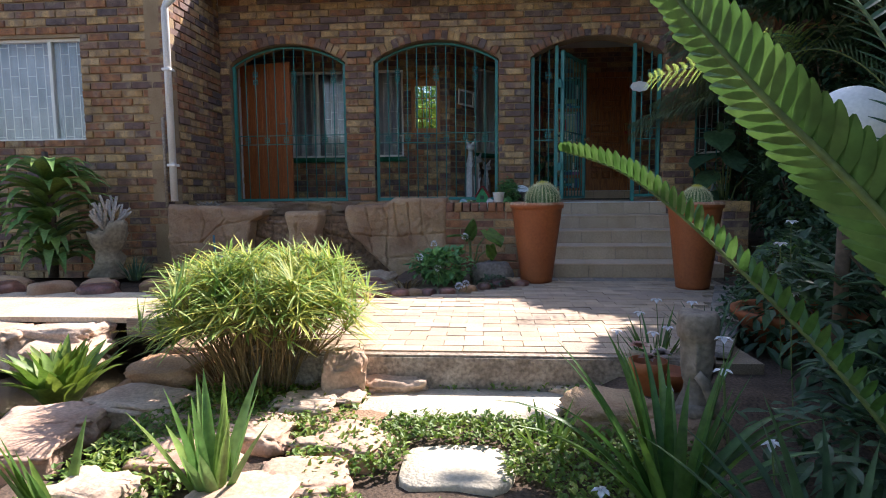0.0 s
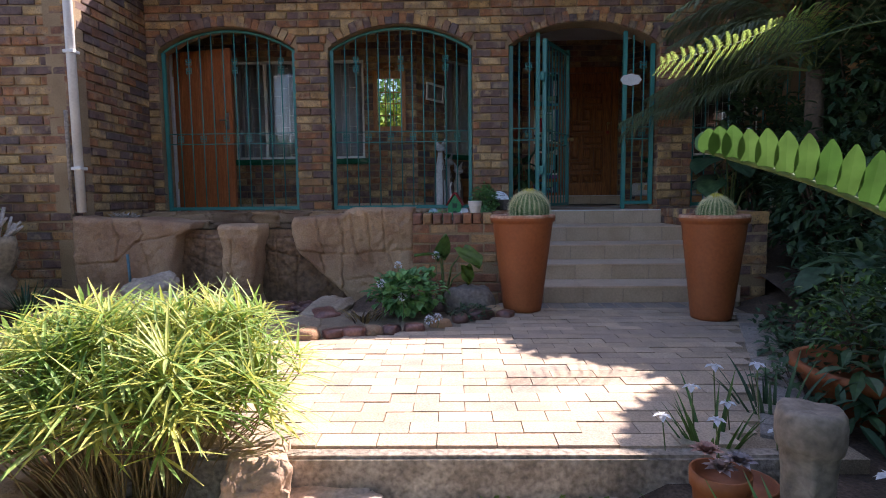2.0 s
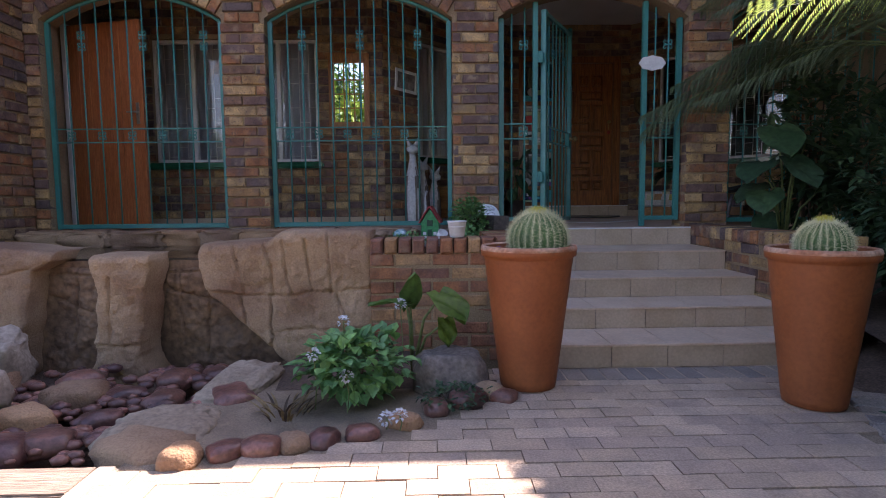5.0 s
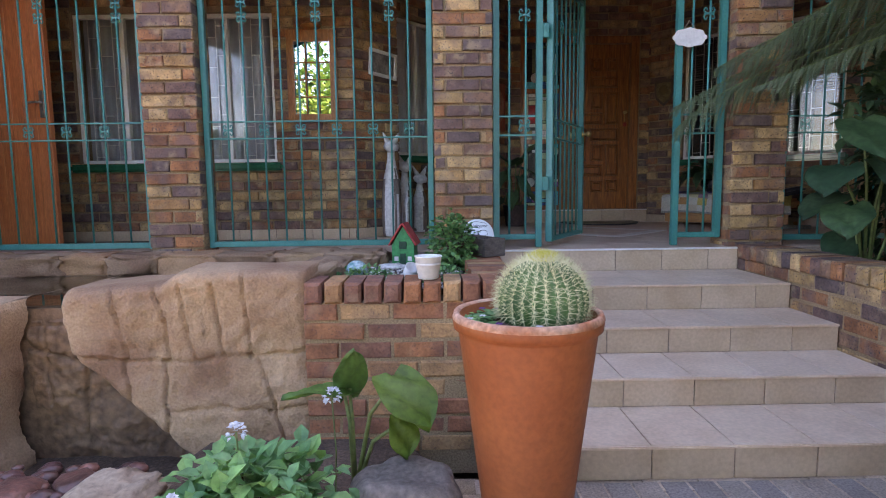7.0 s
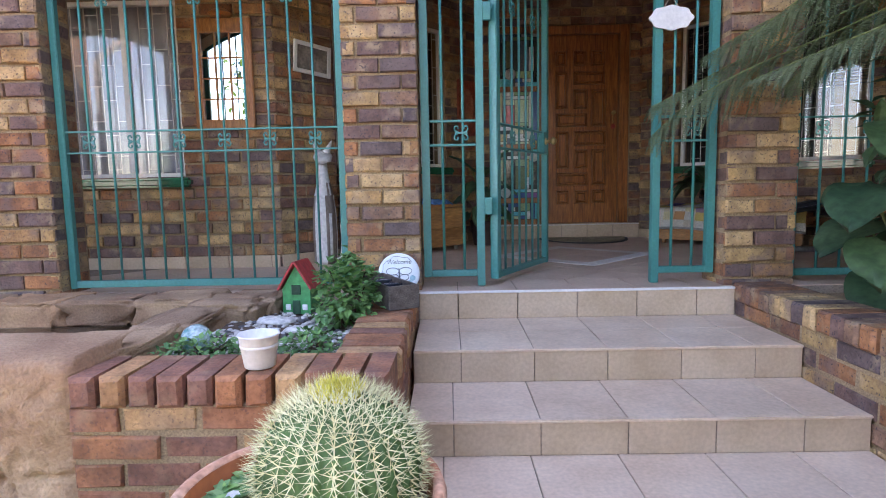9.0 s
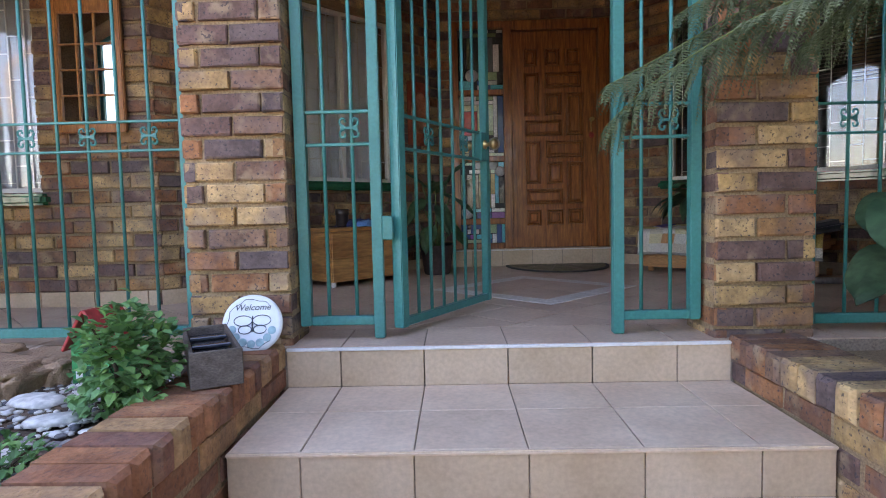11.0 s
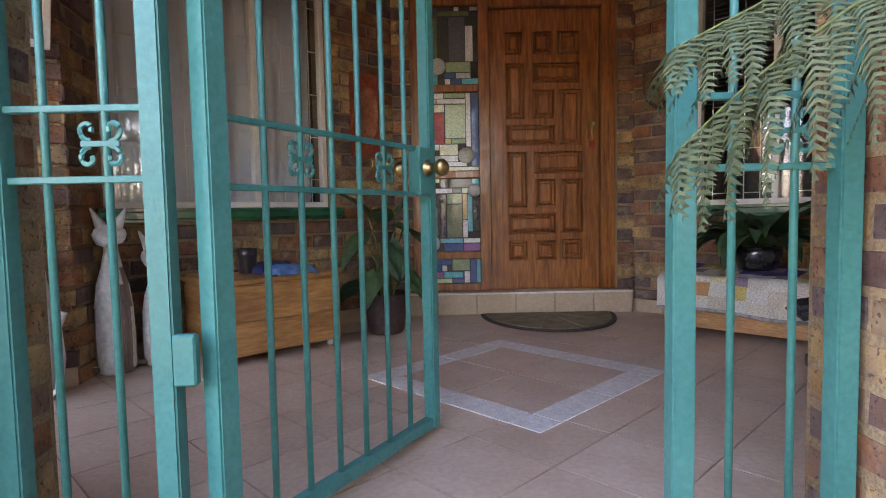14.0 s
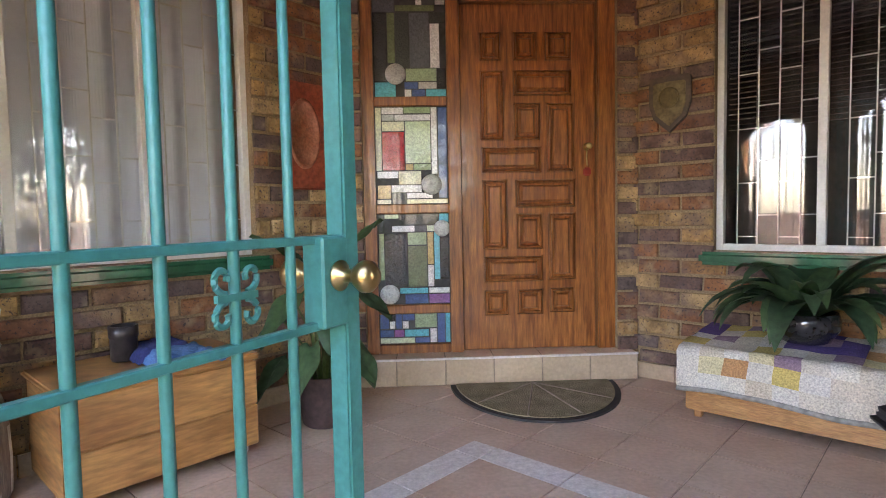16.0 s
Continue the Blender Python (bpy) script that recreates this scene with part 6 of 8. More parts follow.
# tree fern right of the steps
TF = Vector((2.05, -1.35, 1.25))
fern = thing("tree_fern", "shaded tree fern trunk beside the steps", "tree fern", "", pose(2.05, -1.35, -0.6))
bm = bmesh.new()
tube(bm, [(0, 0, 0), (0.02, 0, 0.8), (0, 0, 1.85)], 0.09, 10, 0.8)
part("trunk", bm, LEAF["wood"], fern, "", True)
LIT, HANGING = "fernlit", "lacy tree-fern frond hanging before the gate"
FR = [([TF, (1.55, -1.55, 1.62), (1.05, -1.55, 1.50), (0.75, -1.50, 1.28)], "fern", 0.28, 0.024, 0.15),
      ([TF, (1.75, -0.75, 1.38), (1.38, -0.42, 1.24), (1.05, -0.24, 1.10), (0.82, -0.16, 0.95), (0.68, -0.13, 0.82)], "fern", 0.32, 0.034, 0.45),
      ([TF, (1.75, -0.68, 1.45), (1.45, -0.34, 1.34), (1.15, -0.15, 1.21), (0.90, -0.08, 1.08), (0.70, -0.07, 0.98)], "fern", 0.32, 0.034, 0.40),
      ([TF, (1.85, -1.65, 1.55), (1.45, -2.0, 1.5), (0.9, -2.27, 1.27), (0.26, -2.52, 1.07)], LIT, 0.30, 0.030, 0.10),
      ([TF, (2.2, -2.0, 1.75), (2.2, -2.7, 1.65), (2.1, -3.3, 1.3)], "fern", 0.28, 0.024, 0.10),
      ([TF, (2.6, -1.0, 1.75), (3.2, -0.8, 1.6)], "fern", 0.28, 0.024, 0.10),
      ([TF, (2.2, -0.8, 1.8), (2.3, -0.35, 1.9)], "fern", 0.28, 0.024, 0.10),
      ([TF, (1.8, -1.0, 1.36), (1.45, -0.9, 1.22), (1.1, -0.8, 1.08), (0.85, -0.75, 0.98)], "fern", 0.28, 0.026, 0.20),
      ([TF, (1.85, -0.6, 1.62), (1.55, -0.3, 1.50), (1.2, -0.16, 1.36), (0.95, -0.1, 1.22)], "fern", 0.32, 0.034, 0.40),
      ([TF, (1.8, -0.9, 1.60), (1.5, -0.65, 1.55), (1.2, -0.5, 1.38), (0.98, -0.42, 1.2)], "fern", 0.32, 0.034, 0.40),
      ([TF, (1.9, -0.7, 1.45), (1.7, -0.45, 1.38), (1.45, -0.3, 1.2), (1.3, -0.25, 1.05)], "fern", 0.32, 0.034, 0.40),
      # five overhead fronds added as an umbrella to darken the right pier
      ([TF, (1.7, -1.1, 1.9), (1.3, -0.9, 1.95), (0.95, -0.75, 1.8)], "fern", 0.34, 0.036, 0.15),
      ([TF, (1.7, -0.9, 2.0), (1.4, -0.5, 2.0), (1.15, -0.2, 1.85)], "fern", 0.34, 0.036, 0.15),
      ([TF, (1.65, -1.3, 1.95), (1.2, -1.25, 2.0), (0.8, -1.2, 1.8)], "fern", 0.34, 0.036, 0.15),
      ([TF, (1.9, -0.8, 1.9), (1.75, -0.4, 1.95), (1.6, -0.15, 1.8)], "fern", 0.34, 0.036, 0.15),
      ([TF, (1.6, -1.15, 1.7), (1.2, -1.0, 1.72), (0.9, -0.95, 1.58)], "fern", 0.34, 0.036, 0.15)]
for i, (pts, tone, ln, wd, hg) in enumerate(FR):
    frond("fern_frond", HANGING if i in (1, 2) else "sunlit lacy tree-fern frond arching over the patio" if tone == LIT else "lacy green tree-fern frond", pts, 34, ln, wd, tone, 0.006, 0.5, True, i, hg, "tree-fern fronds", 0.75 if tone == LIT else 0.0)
frond("palm_frond", "dark feathery palm frond with glinting leaflets", [(1.75, -4.0, -0.2), (1.45, -3.85, 0.55), (1.05, -3.74, 0.98), (0.55, -3.67, 0.915)], 44, 0.17, 0.011, "blue", 0.007, 0.8, seed=40, group="palm fronds")
frond("palm_frond", "dark upright feathery palm frond", [(1.75, -4.0, -0.2), (1.55, -3.9, 0.7), (1.3, -3.8, 1.2), (0.95, -3.7, 1.38)], 44, 0.18, 0.011, "blue", 0.007, 0.8, seed=41, group="palm fronds")

# dark shrubs closing the right-hand side; the z 2.6 one is added for shade
SHR = [((1.6, -2.55, -0.45), (0.32, 0.42, 0.26), 700, 0.11, 0.045), ((2.1, -0.32, 0.75), (0.36, 0.2, 0.85), 900, 0.13, 0.06), ((2.35, -0.85, 0.35), (0.45, 0.4, 0.85), 1500, 0.13, 0.055), ((1.95, -1.75, 0.15), (0.45, 0.45, 0.55), 1200, 0.12, 0.05), ((2.5, -1.35, 1.3), (0.5, 0.5, 0.7), 1400, 0.13, 0.055), ((3.0, -1.7, 1.3), (0.6, 0.6, 0.8), 1400, 0.13, 0.055), ((1.9, -2.9, -0.1), (0.65, 0.55, 0.55), 900, 0.12, 0.05), ((2.6, -2.0, 0.4), (0.8, 0.7, 0.9), 1500, 0.12, 0.05), ((1.35, -3.7, -0.35), (0.55, 0.55, 0.35), 700, 0.13, 0.05), ((0.85, -4.35, -0.5), (0.5, 0.5, 0.35), 700, 0.12, 0.045),
       ((0.75, -5.2, -0.45), (0.65, 0.6, 0.5), 1000, 0.13, 0.05), ((1.7, -4.7, 0.0), (0.8, 0.8, 0.8), 1300, 0.13, 0.055), ((2.9, -3.6, 0.6), (0.9, 0.9, 1.2), 1500, 0.14, 0.06), ((3.2, -1.0, 0.9), (0.9, 0.7, 1.2), 1500, 0.13, 0.055),
       ((0.25, -5.75, -0.7), (0.45, 0.4, 0.25), 500, 0.11, 0.04), ((2.4, -5.8, 0.3), (1.0, 0.9, 1.3), 1300, 0.15, 0.06), ((4.0, -2.4, 1.8), (1.2, 1.4, 1.4), 1800, 0.15, 0.06), ((4.2, -0.9, 2.2), (1.0, 0.9, 0.7), 1300, 0.13, 0.05), ((2.8, -1.4, 2.6), (0.62, 0.6, 0.4), 900, 0.14, 0.06), ((1.0, -2.95, -0.68), (0.2, 0.3, 0.12), 260, 0.06, 0.035), ((0.72, -3.5, -0.70), (0.22, 0.3, 0.12), 260, 0.06, 0.035), ((0.45, -3.95, -0.72), (0.2, 0.25, 0.12), 260, 0.05, 0.03)]
for i, (c, r, n, l, w) in enumerate(SHR):
    shrub("shrub", "dense dark-leaved shrub in the shaded bed", c, r, n, l, w, 30 + i, "dark", min(-0.6, -0.95 + 0.15 * max(0, c[0])), 8)


# elephant-ear leaves
def big_leaf(bm, base, aim, tipdown, length, width):
    """A broad heart-shaped leaf with a raised midrib."""
    d = Vector(aim).normalized()
    side = d.cross(Vector((0, 0, 1))).normalized()
    nn = side.cross(d)
    rows = []
    for i in range(11):
        s = i / 10
        w = width / 2 * (math.sin(math.pi * min(1, s * 0.86 + 0.14)) ** 0.75) * (1 if s < 0.97 else 0.2)
        c = Vector(base) + d * length * (s - 0.12) - nn * tipdown * length * s * s
        rows.append([bm.verts.new(c + side * w * t + nn * (0.10 * w * abs(t) + 0.012 * math.sin(9 * s + 5 * t)) - d * (0.12 * length * abs(t) * (1 - s))) for t in (-1, -0.66, -0.33, 0, 0.33, 0.66, 1)])
    for a, b in zip(rows, rows[1:]):
        for t in range(6):
            bm.faces.new((a[t], a[t + 1], b[t + 1], b[t]))


def ear_plant(at, leaves, tone, label, name="elephant_ear"):
    p = thing(name, label, "plant", "", pose(*at))
    for dx, dy, dz, ax, ay, az, ln, wd, *own in leaves:
        bm = bmesh.new()
        tube(bm, [(0, 0, 0), (dx * 0.4, dy * 0.4, dz * 0.7), (dx, dy, dz)], 0.011, 7, 0.5)
        part("stalk", bm, LEAF["stem"], p, "", True)
        bm = bmesh.new()
        big_leaf(bm, (dx, dy, dz), (ax, ay, az), 0.25, ln, wd)
        part("leaf", bm, LEAF[own[0] if own else tone], p, "", True)
    return p


ear_plant((1.72, -0.55, -0.25), [(-0.12, -0.05, 1.05, -0.2, -0.8, -0.35, 0.42, 0.34), (-0.28, -0.1, 0.78, -0.7, -0.6, -0.25, 0.34, 0.28), (0.0, -0.1, 0.80, 0.1, -0.9, -0.5, 0.36, 0.30), (-0.25, -0.15, 0.55, -0.5, -0.7, -0.3, 0.32, 0.27), (0.15, 0.0, 0.95, 0.6, -0.5, -0.3, 0.4, 0.32), (0.25, -0.1, 0.6, 0.7, -0.5, -0.3, 0.36, 0.3), (-0.06, 0.20, 0.80, -0.75, -0.40, -0.12, 0.36, 0.30), (-0.04, 0.24, 0.62, -0.80, -0.30, -0.16, 0.38, 0.30), (0.02, 0.18, 0.36, -0.6, -0.5, -0.3, 0.34, 0.28)], "dark", "large-leaved elephant-ear plant behind the low wall")
ear_plant((1.25, -3.0, -0.65), [(-0.15, -0.1, 0.35, -0.8, -0.4, -0.1, 0.34, 0.22), (0.05, -0.15, 0.45, -0.3, -0.8, -0.1, 0.34, 0.22), (0.1, 0.1, 0.4, -0.7, 0.2, 0.0, 0.3, 0.2), (-0.05, -0.2, 0.22, -0.6, -0.6, -0.1, 0.3, 0.2)], "dark", "broad-leaved plant at the edge of the paving")
# its last two leaves are painted as lit, in the paler lime tone
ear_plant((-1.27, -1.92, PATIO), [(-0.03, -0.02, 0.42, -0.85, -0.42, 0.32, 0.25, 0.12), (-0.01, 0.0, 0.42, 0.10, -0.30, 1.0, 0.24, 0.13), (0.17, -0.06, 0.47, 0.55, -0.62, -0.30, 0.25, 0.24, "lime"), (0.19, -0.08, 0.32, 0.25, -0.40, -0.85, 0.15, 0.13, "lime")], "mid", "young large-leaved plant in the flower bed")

# hydrangea-like shrub, small flowers and stones in the bed
shrub("flower_shrub", "bright green shrub with small cream flower heads in the bed", (-1.55, -2.28, -0.55), (0.28, 0.24, 0.15), 620, 0.068, 0.05, 61, "box", PATIO, 6)
shrub("creeper", "dark creeping plant between the bed stones", (-1.05, -2.42, -0.68), (0.18, 0.14, 0.05), 200, 0.03, 0.02, 62, "dark", PATIO - 0.02, 4)
for i, (x, y, z) in enumerate(((-1.33, -2.02, -0.30), (-1.62, -2.18, -0.36), (-1.72, -2.45, -0.46), (-1.56, -2.5, -0.55), (-1.30, -2.72, -0.66), (-1.36, -2.70, -0.68))):
    bm = bmesh.new()
    rr = random.Random(i)
    for j in range(40):
        v = Vector((rr.gauss(0, 1), rr.gauss(0, 1), rr.gauss(0, 1) + 0.5)).normalized()
        oval(bm, v * 0.022, v + Vector((rr.uniform(-1, 1), rr.uniform(-1, 1), 0)), 0.018, 0.014)
    fl = thing("cream_flower", "small cream flower head on the bed plant", "flower", "flower heads", pose(x, y, z))
    part("petals", bm, LEAF["petal"], fl)
    bm = bmesh.new()
    tube(bm, [(0, 0, 0), (0.01, 0, (PATIO - z) * 0.5), (0.0, 0, PATIO - z)], 0.003, 5)
    part("stalk", bm, LEAF["stem"], fl)
dry = thing("dry_succulent", "grey-brown dried succulent clump in the flower bed", "plant", "", pose(-1.86, -2.48, PATIO))
for i in range(34):
    rr = random.Random(500 + i)
    a, r = rr.uniform(0, 6.28), rr.uniform(0.0, 0.13)
    bm = bmesh.new()
    blade(bm, (r * math.cos(a), r * math.sin(a), 0.0), (math.cos(a) * 0.8, math.sin(a) * 0.8, 1.0), rr.uniform(0.08, 0.17), 0.016, rr.uniform(0.6, 2.0), 5, 0.3)
    part("leaf", bm, LEAF["dry"] if i % 3 else LEAF["wood"], dry, "", True)
BED = [(-0.88, -2.30), (-0.98, -2.40), (-1.14, -2.50), (-1.28, -2.66), (-1.46, -2.78), (-1.61, -2.83), (-1.73, -2.87), (-1.85, -2.91), (-1.98, -2.93), (-2.14, -2.99), (-0.80, -2.36)]
for i, (x, y) in enumerate(BED):
    s = rnd.uniform(0.055, 0.085)
    stone("bed_stone", rock_bm(s * 1.25, s, s * 0.8, 70 + i, 0.10), pose(x, y + 0.03, PATIO - 0.02, 0, 0, i * 50), M_WETROCK if i % 3 else M_ROCK, "rounded reddish-grey stone edging the flower bed", "stone", "bed edging stones")
bowl = rock_bm(0.20, 0.17, 0.17, 91, 0.08, 4)
for v in bowl.verts:
    r = math.hypot(v.co.x / 0.15, v.co.y / 0.12)
    if r < 1 and v.co.z > 0.12:
        v.co.z -= 0.035 * (1 - r * r)
stone("stone_bowl", bowl, pose(-1.06, -2.12, PATIO - 0.02), mat("grey_boulder", (0.16, 0.13, 0.11), (0.28, 0.23, 0.19), 0.85, 5, 40, 0.6), "hollowed grey-brown boulder in the flower bed", "rock")

# stones of the stream below the waterfall
STREAM = [(-3.75, -1.88, 0.2), (-3.66, -2.44, 0.22), (-4.15, -1.75, 0.25), (-3.59, -2.0, 0.16), (-3.08, -2.47, 0.14), (-3.04, -2.15, 0.16), (-2.81, -2.1, 0.10), (-2.56, -2.2, 0.11), (-2.95, -2.8, 0.13), (-3.26, -2.87, 0.16), (-2.82, -2.71, 0.12), (-2.74, -2.45, 0.10), (-2.33, -2.5, 0.16), (-2.2, -2.2, 0.14), (-2.36, -2.8, 0.2), (-3.4, -2.6, 0.1), (-3.2, -1.85, 0.12), (-2.65, -1.85, 0.12), (-2.45, -1.75, 0.1), (-4.3, -2.3, 0.2), (-4.0, -2.7, 0.18)]
for i, (x, y, s) in enumerate(STREAM):
    stone("stream_rock", blocky(s, s * 0.75, s * 0.55, 100 + i, 0.6, 0.16, 3) if i < 6 or i in (12, 14, 19, 20) else rock_bm(s, s * 0.8, s * 0.6, 100 + i, 0.12), pose(x, y, -0.76 if i < 6 else -0.80, 0, 0, i * 37), M_ROCK if i < 6 or i in (12, 14, 19, 20) else M_WETROCK, "angular sandstone rock beside the stream" if i < 6 else "rounded dark red stone in the stream bed", "rock", "stream rocks")
for i, (x, y, a, b, c, turn) in enumerate(((-3.74, -1.86, 0.21, 0.16, 0.17, 10), (-3.44, -2.40, 0.18, 0.15, 0.13, -12), (-3.36, -2.72, 0.22, 0.15, 0.12, 25))):
    stone("angular_rock", blocky(a, b, c, 300 + i, 0.48, 0.18, 4), pose(x, y, PATIO + c * 0.45, 8, -6, turn), mat("grey_tan_rock", (0.27, 0.21, 0.16), (0.47, 0.38, 0.30), 0.9, 3.5, 40, 0.7, fine_mix=0.3), "angular grey-tan rock beside the stream", "rock", "angular rocks")
for i, (x, y, a, b, turn) in enumerate(((-2.36, -2.62, 0.24, 0.19, 20), (-2.22, -2.05, 0.17, 0.28, -15))):
    stone("flat_rock", blocky(a, b, 0.075, 310 + i, 0.55, 0.2, 4), pose(x, y, PATIO - 0.045 + 0.02 * i, 7, 0, turn), mat("flat_tan_rock", (0.30, 0.22, 0.15), (0.46, 0.36, 0.26), 0.9, 3.5, 40, 0.7, fine_mix=0.3), "low flat tan rock between stream and flower bed", "rock", "flat rocks")
bm = bmesh.new()
for i in range(260):
    p = Vector((rnd.uniform(-3.5, -2.2), rnd.uniform(-2.9, -1.6), -0.76))
    bmesh.ops.create_icosphere(bm, subdivisions=1, radius=rnd.uniform(0.02, 0.05), matrix=Matrix.Translation(p) @ Matrix.Diagonal((1.3, 1, 0.7, 1)))
tagged(mesh_ob("pebbles", bm, M_WETROCK, True), "small dark and pale pebbles of the stream bed", "pebbles", "", "stuff")

# sleeper bridge, path beyond it
deck = thing("sleeper_bridge", "weathered wooden sleepers bridging the stream", "footbridge", "", pose(0, 0, 0))
for i in range(4):
    y = -3.86 + i * 0.215
    bm = bevbox(-3.62, -2.42, y, y + 0.205, PATIO - 0.13, PATIO + 0.005 * (i % 2), 0.008, 2)
    bmesh.ops.subdivide_edges(bm, edges=[e for e in bm.edges if e.calc_length() > 0.5], cuts=20)
    for v in bm.verts:
        v.co.z += 0.004 * noise.noise(v.co * 8)
        v.co.x += 0.01 * noise.noise(v.co * 5)
    part("plank", bm, M_DECK, deck)
bm = bevbox(-2.43, -2.35, -4.6, -3.0, PATIO - 0.15, PATIO + 0.004, 0.01, 2)
structure("trim_kerb", bm, M_SLAB, "pale concrete edging strip of the paving")
bm = bmesh.new()
box(bm, -9, -3.62, -3.78, -2.75, PATIO - 0.05, PATIO - 0.012)
structure("path", bm, M_PATH, "sunlit pale path beyond the bridge")

# stepping stones
for i, (cx, cy, sx, sy) in enumerate(((-1.22, -4.87, 0.52, 0.19), (-1.25, -5.45, 0.22, 0.18), (-1.25, -6.1, 0.3, 0.2), (-1.2, -6.75, 0.3, 0.2), (-1.15, -7.45, 0.35, 0.24))):
    bm = bmesh.new()
    n = 26
    lo, hi, ch = [], [], []
    for j in range(n):
        a = 2 * math.pi * j / n
        r = (abs(math.cos(a)) ** 4 + abs(math.sin(a)) ** 4) ** -0.25 * (1 + 0.22 * noise.noise(Vector((math.cos(a) * 1.7, math.sin(a) * 1.7, i * 3.3 + 0.5))))
        lo.append(bm.verts.new((r * sx, r * sy, -0.08)))
        lo[-1].co.x, lo[-1].co.y = math.cos(a) * r * sx, math.sin(a) * r * sy
        ch.append(bm.verts.new((lo[-1].co.x, lo[-1].co.y, -0.01)))
        hi.append(bm.verts.new((lo[-1].co.x * 0.975, lo[-1].co.y * 0.96, 0.0)))
    bm.faces.new(hi)
    for p, q in ((lo, ch), (ch, hi)):
        for j in range(n):
            bm.faces.new((p[j], p[(j + 1) % n], q[(j + 1) % n], q[j]))
    stone("stepping_stone", bm, pose(cx, cy, -0.905 if i == 0 else -0.932), M_SLAB, "pale flat stepping stone in the garden path", "stepping stone", "stepping stones")

ROCKS = [(-1.69, -5.32, 0.17, 0.13, 0.09, 0), (-1.78, -5.62, 0.15, 0.13, 0.08, 0), (-1.94, -5.78, 0.17, 0.13, 0.09, 0), (-2.47, -5.8, 0.12, 0.1, 0.11, 0), (-1.86, -4.72, 0.10, 0.10, 0.28, 0), (-2.0, -4.95, 0.15, 0.12, 0.1, 0), (-2.15, -5.22, 0.18, 0.13, 0.09, 0), (-2.42, -5.13, 0.15, 0.12, 0.08, 0), (-1.74, -4.45, 0.09, 0.08, 0.12, 0), (-1.86, -4.86, 0.13, 0.12, 0.11, 0), (-2.83, -4.95, 0.24, 0.15, 0.1, 0), (-3.1, -5.2, 0.2, 0.13, 0.1, 0), (-3.06, -5.45, 0.2, 0.16, 0.1, 0), (-0.52, -5.0, 0.2, 0.16, 0.15, 1), (-0.66, -4.62, 0.12, 0.1, 0.09, 0), (-0.30, -5.13, 0.14, 0.12, 0.12, 1), (-2.9, -4.55, 0.2, 0.16, 0.16, 1), (-2.95, -4.05, 0.2, 0.2, 0.16, 1), (-3.3, -5.75, 0.25, 0.18, 0.12, 0), (-3.9, -4.1, 0.22, 0.16, 0.12, 0), (-4.05, -3.86, 0.26, 0.15, 0.2, 0), (-4.5, -3.9, 0.26, 0.16, 0.2, 0), (-5.0, -3.9, 0.28, 0.16, 0.2, 0), (-1.62, -4.62, 0.16, 0.13, 0.13, 0), (-2.3, -5.5, 0.16, 0.12, 0.09, 0), (-1.75, -5.12, 0.15, 0.12, 0.08, 1)]
for i, (x, y, a, b, c, red) in enumerate(ROCKS):
    stone("garden_rock", blocky(a * 1.12, b * 1.15, c * 0.66, 140 + i, 0.40, 0.22, 4), pose(x, y, -0.965 + c * 0.3, 0, 0, (i * 29) % 40 - 20), M_ROCK if red else M_PALEROCK, "reddish garden rock beside the path" if red else "pale rounded garden rock edging the pond and path", "rock", "garden rocks")
bm = bmesh.new()
bmesh.ops.create_grid(bm, x_segments=24, y_segments=24, size=0.5, matrix=Matrix.Translation((-3.5, -4.6, -1.06)) @ Matrix.Diagonal((1.5, 1.6, 1, 1)))
structure("pond_water", bm, M_WATER, "murky green pond water", True)

# low ground cover among the stones
bm = bmesh.new()
rr = random.Random(12)
n = 0
while n < 25000:
    x, y = rr.uniform(-2.7, -0.3), rr.uniform(-7.4, -4.68)
    if noise.noise(Vector((x * 2.2, y * 2.2, 5))) < -0.28:
        continue
    if abs(x + 1.22) < 0.50 and -5.05 < y < -4.70 or abs(x + 1.25) < 0.2 and -5.61 < y < -5.29 or abs(x + 1.22) < 0.3 and abs(y + 6.1) < 0.2:
        continue
    z = -0.945 + 0.05 * noise.noise(Vector((x * 0.9, y * 0.9, 0))) + rr.uniform(0, 0.05)
    oval(bm, (x, y, z), (rr.uniform(-1, 1), rr.uniform(-1, 1), rr.uniform(0.1, 1.2)), rr.uniform(0.018, 0.04), rr.uniform(0.012, 0.022))
    n += 1
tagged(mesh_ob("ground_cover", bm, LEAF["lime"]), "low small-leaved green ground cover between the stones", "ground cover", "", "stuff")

# strap-leaved clumps; sun and shade on them are put into the leaf tone
strap_clump("iris_clump", "upright sunlit sword-leaved iris clump by the path", (-2.08, -5.72, -0.96), 17, 0.44, 0.056, "iris", 5, 0.55, 0.35, "iris clumps")
strap_clump("iris_clump", "upright sword-leaved iris clump at the pond edge", (-2.55, -5.85, -0.98), 9, 0.34, 0.046, "iris", 6, 0.5, 0.4, "iris clumps")
strap_clump("agapanthus", "arching strap-leaved agapanthus clump in half shade", (-0.52, -5.75, -0.95), 30, 0.62, 0.042, "mid", 7, 0.95, 1.3, "agapanthus clumps")
strap_clump("agapanthus", "dark strap-leaved agapanthus clump in shade", (-0.25, -6.15, -0.95), 26, 0.62, 0.042, "dark", 8, 1.0, 1.1, "agapanthus clumps")
strap_clump("agapanthus", "small strap-leaved clump beside the stepping stone", (-0.88, -5.32, -0.94), 12, 0.22, 0.022, "lime", 9, 0.8, 0.7, "agapanthus clumps")
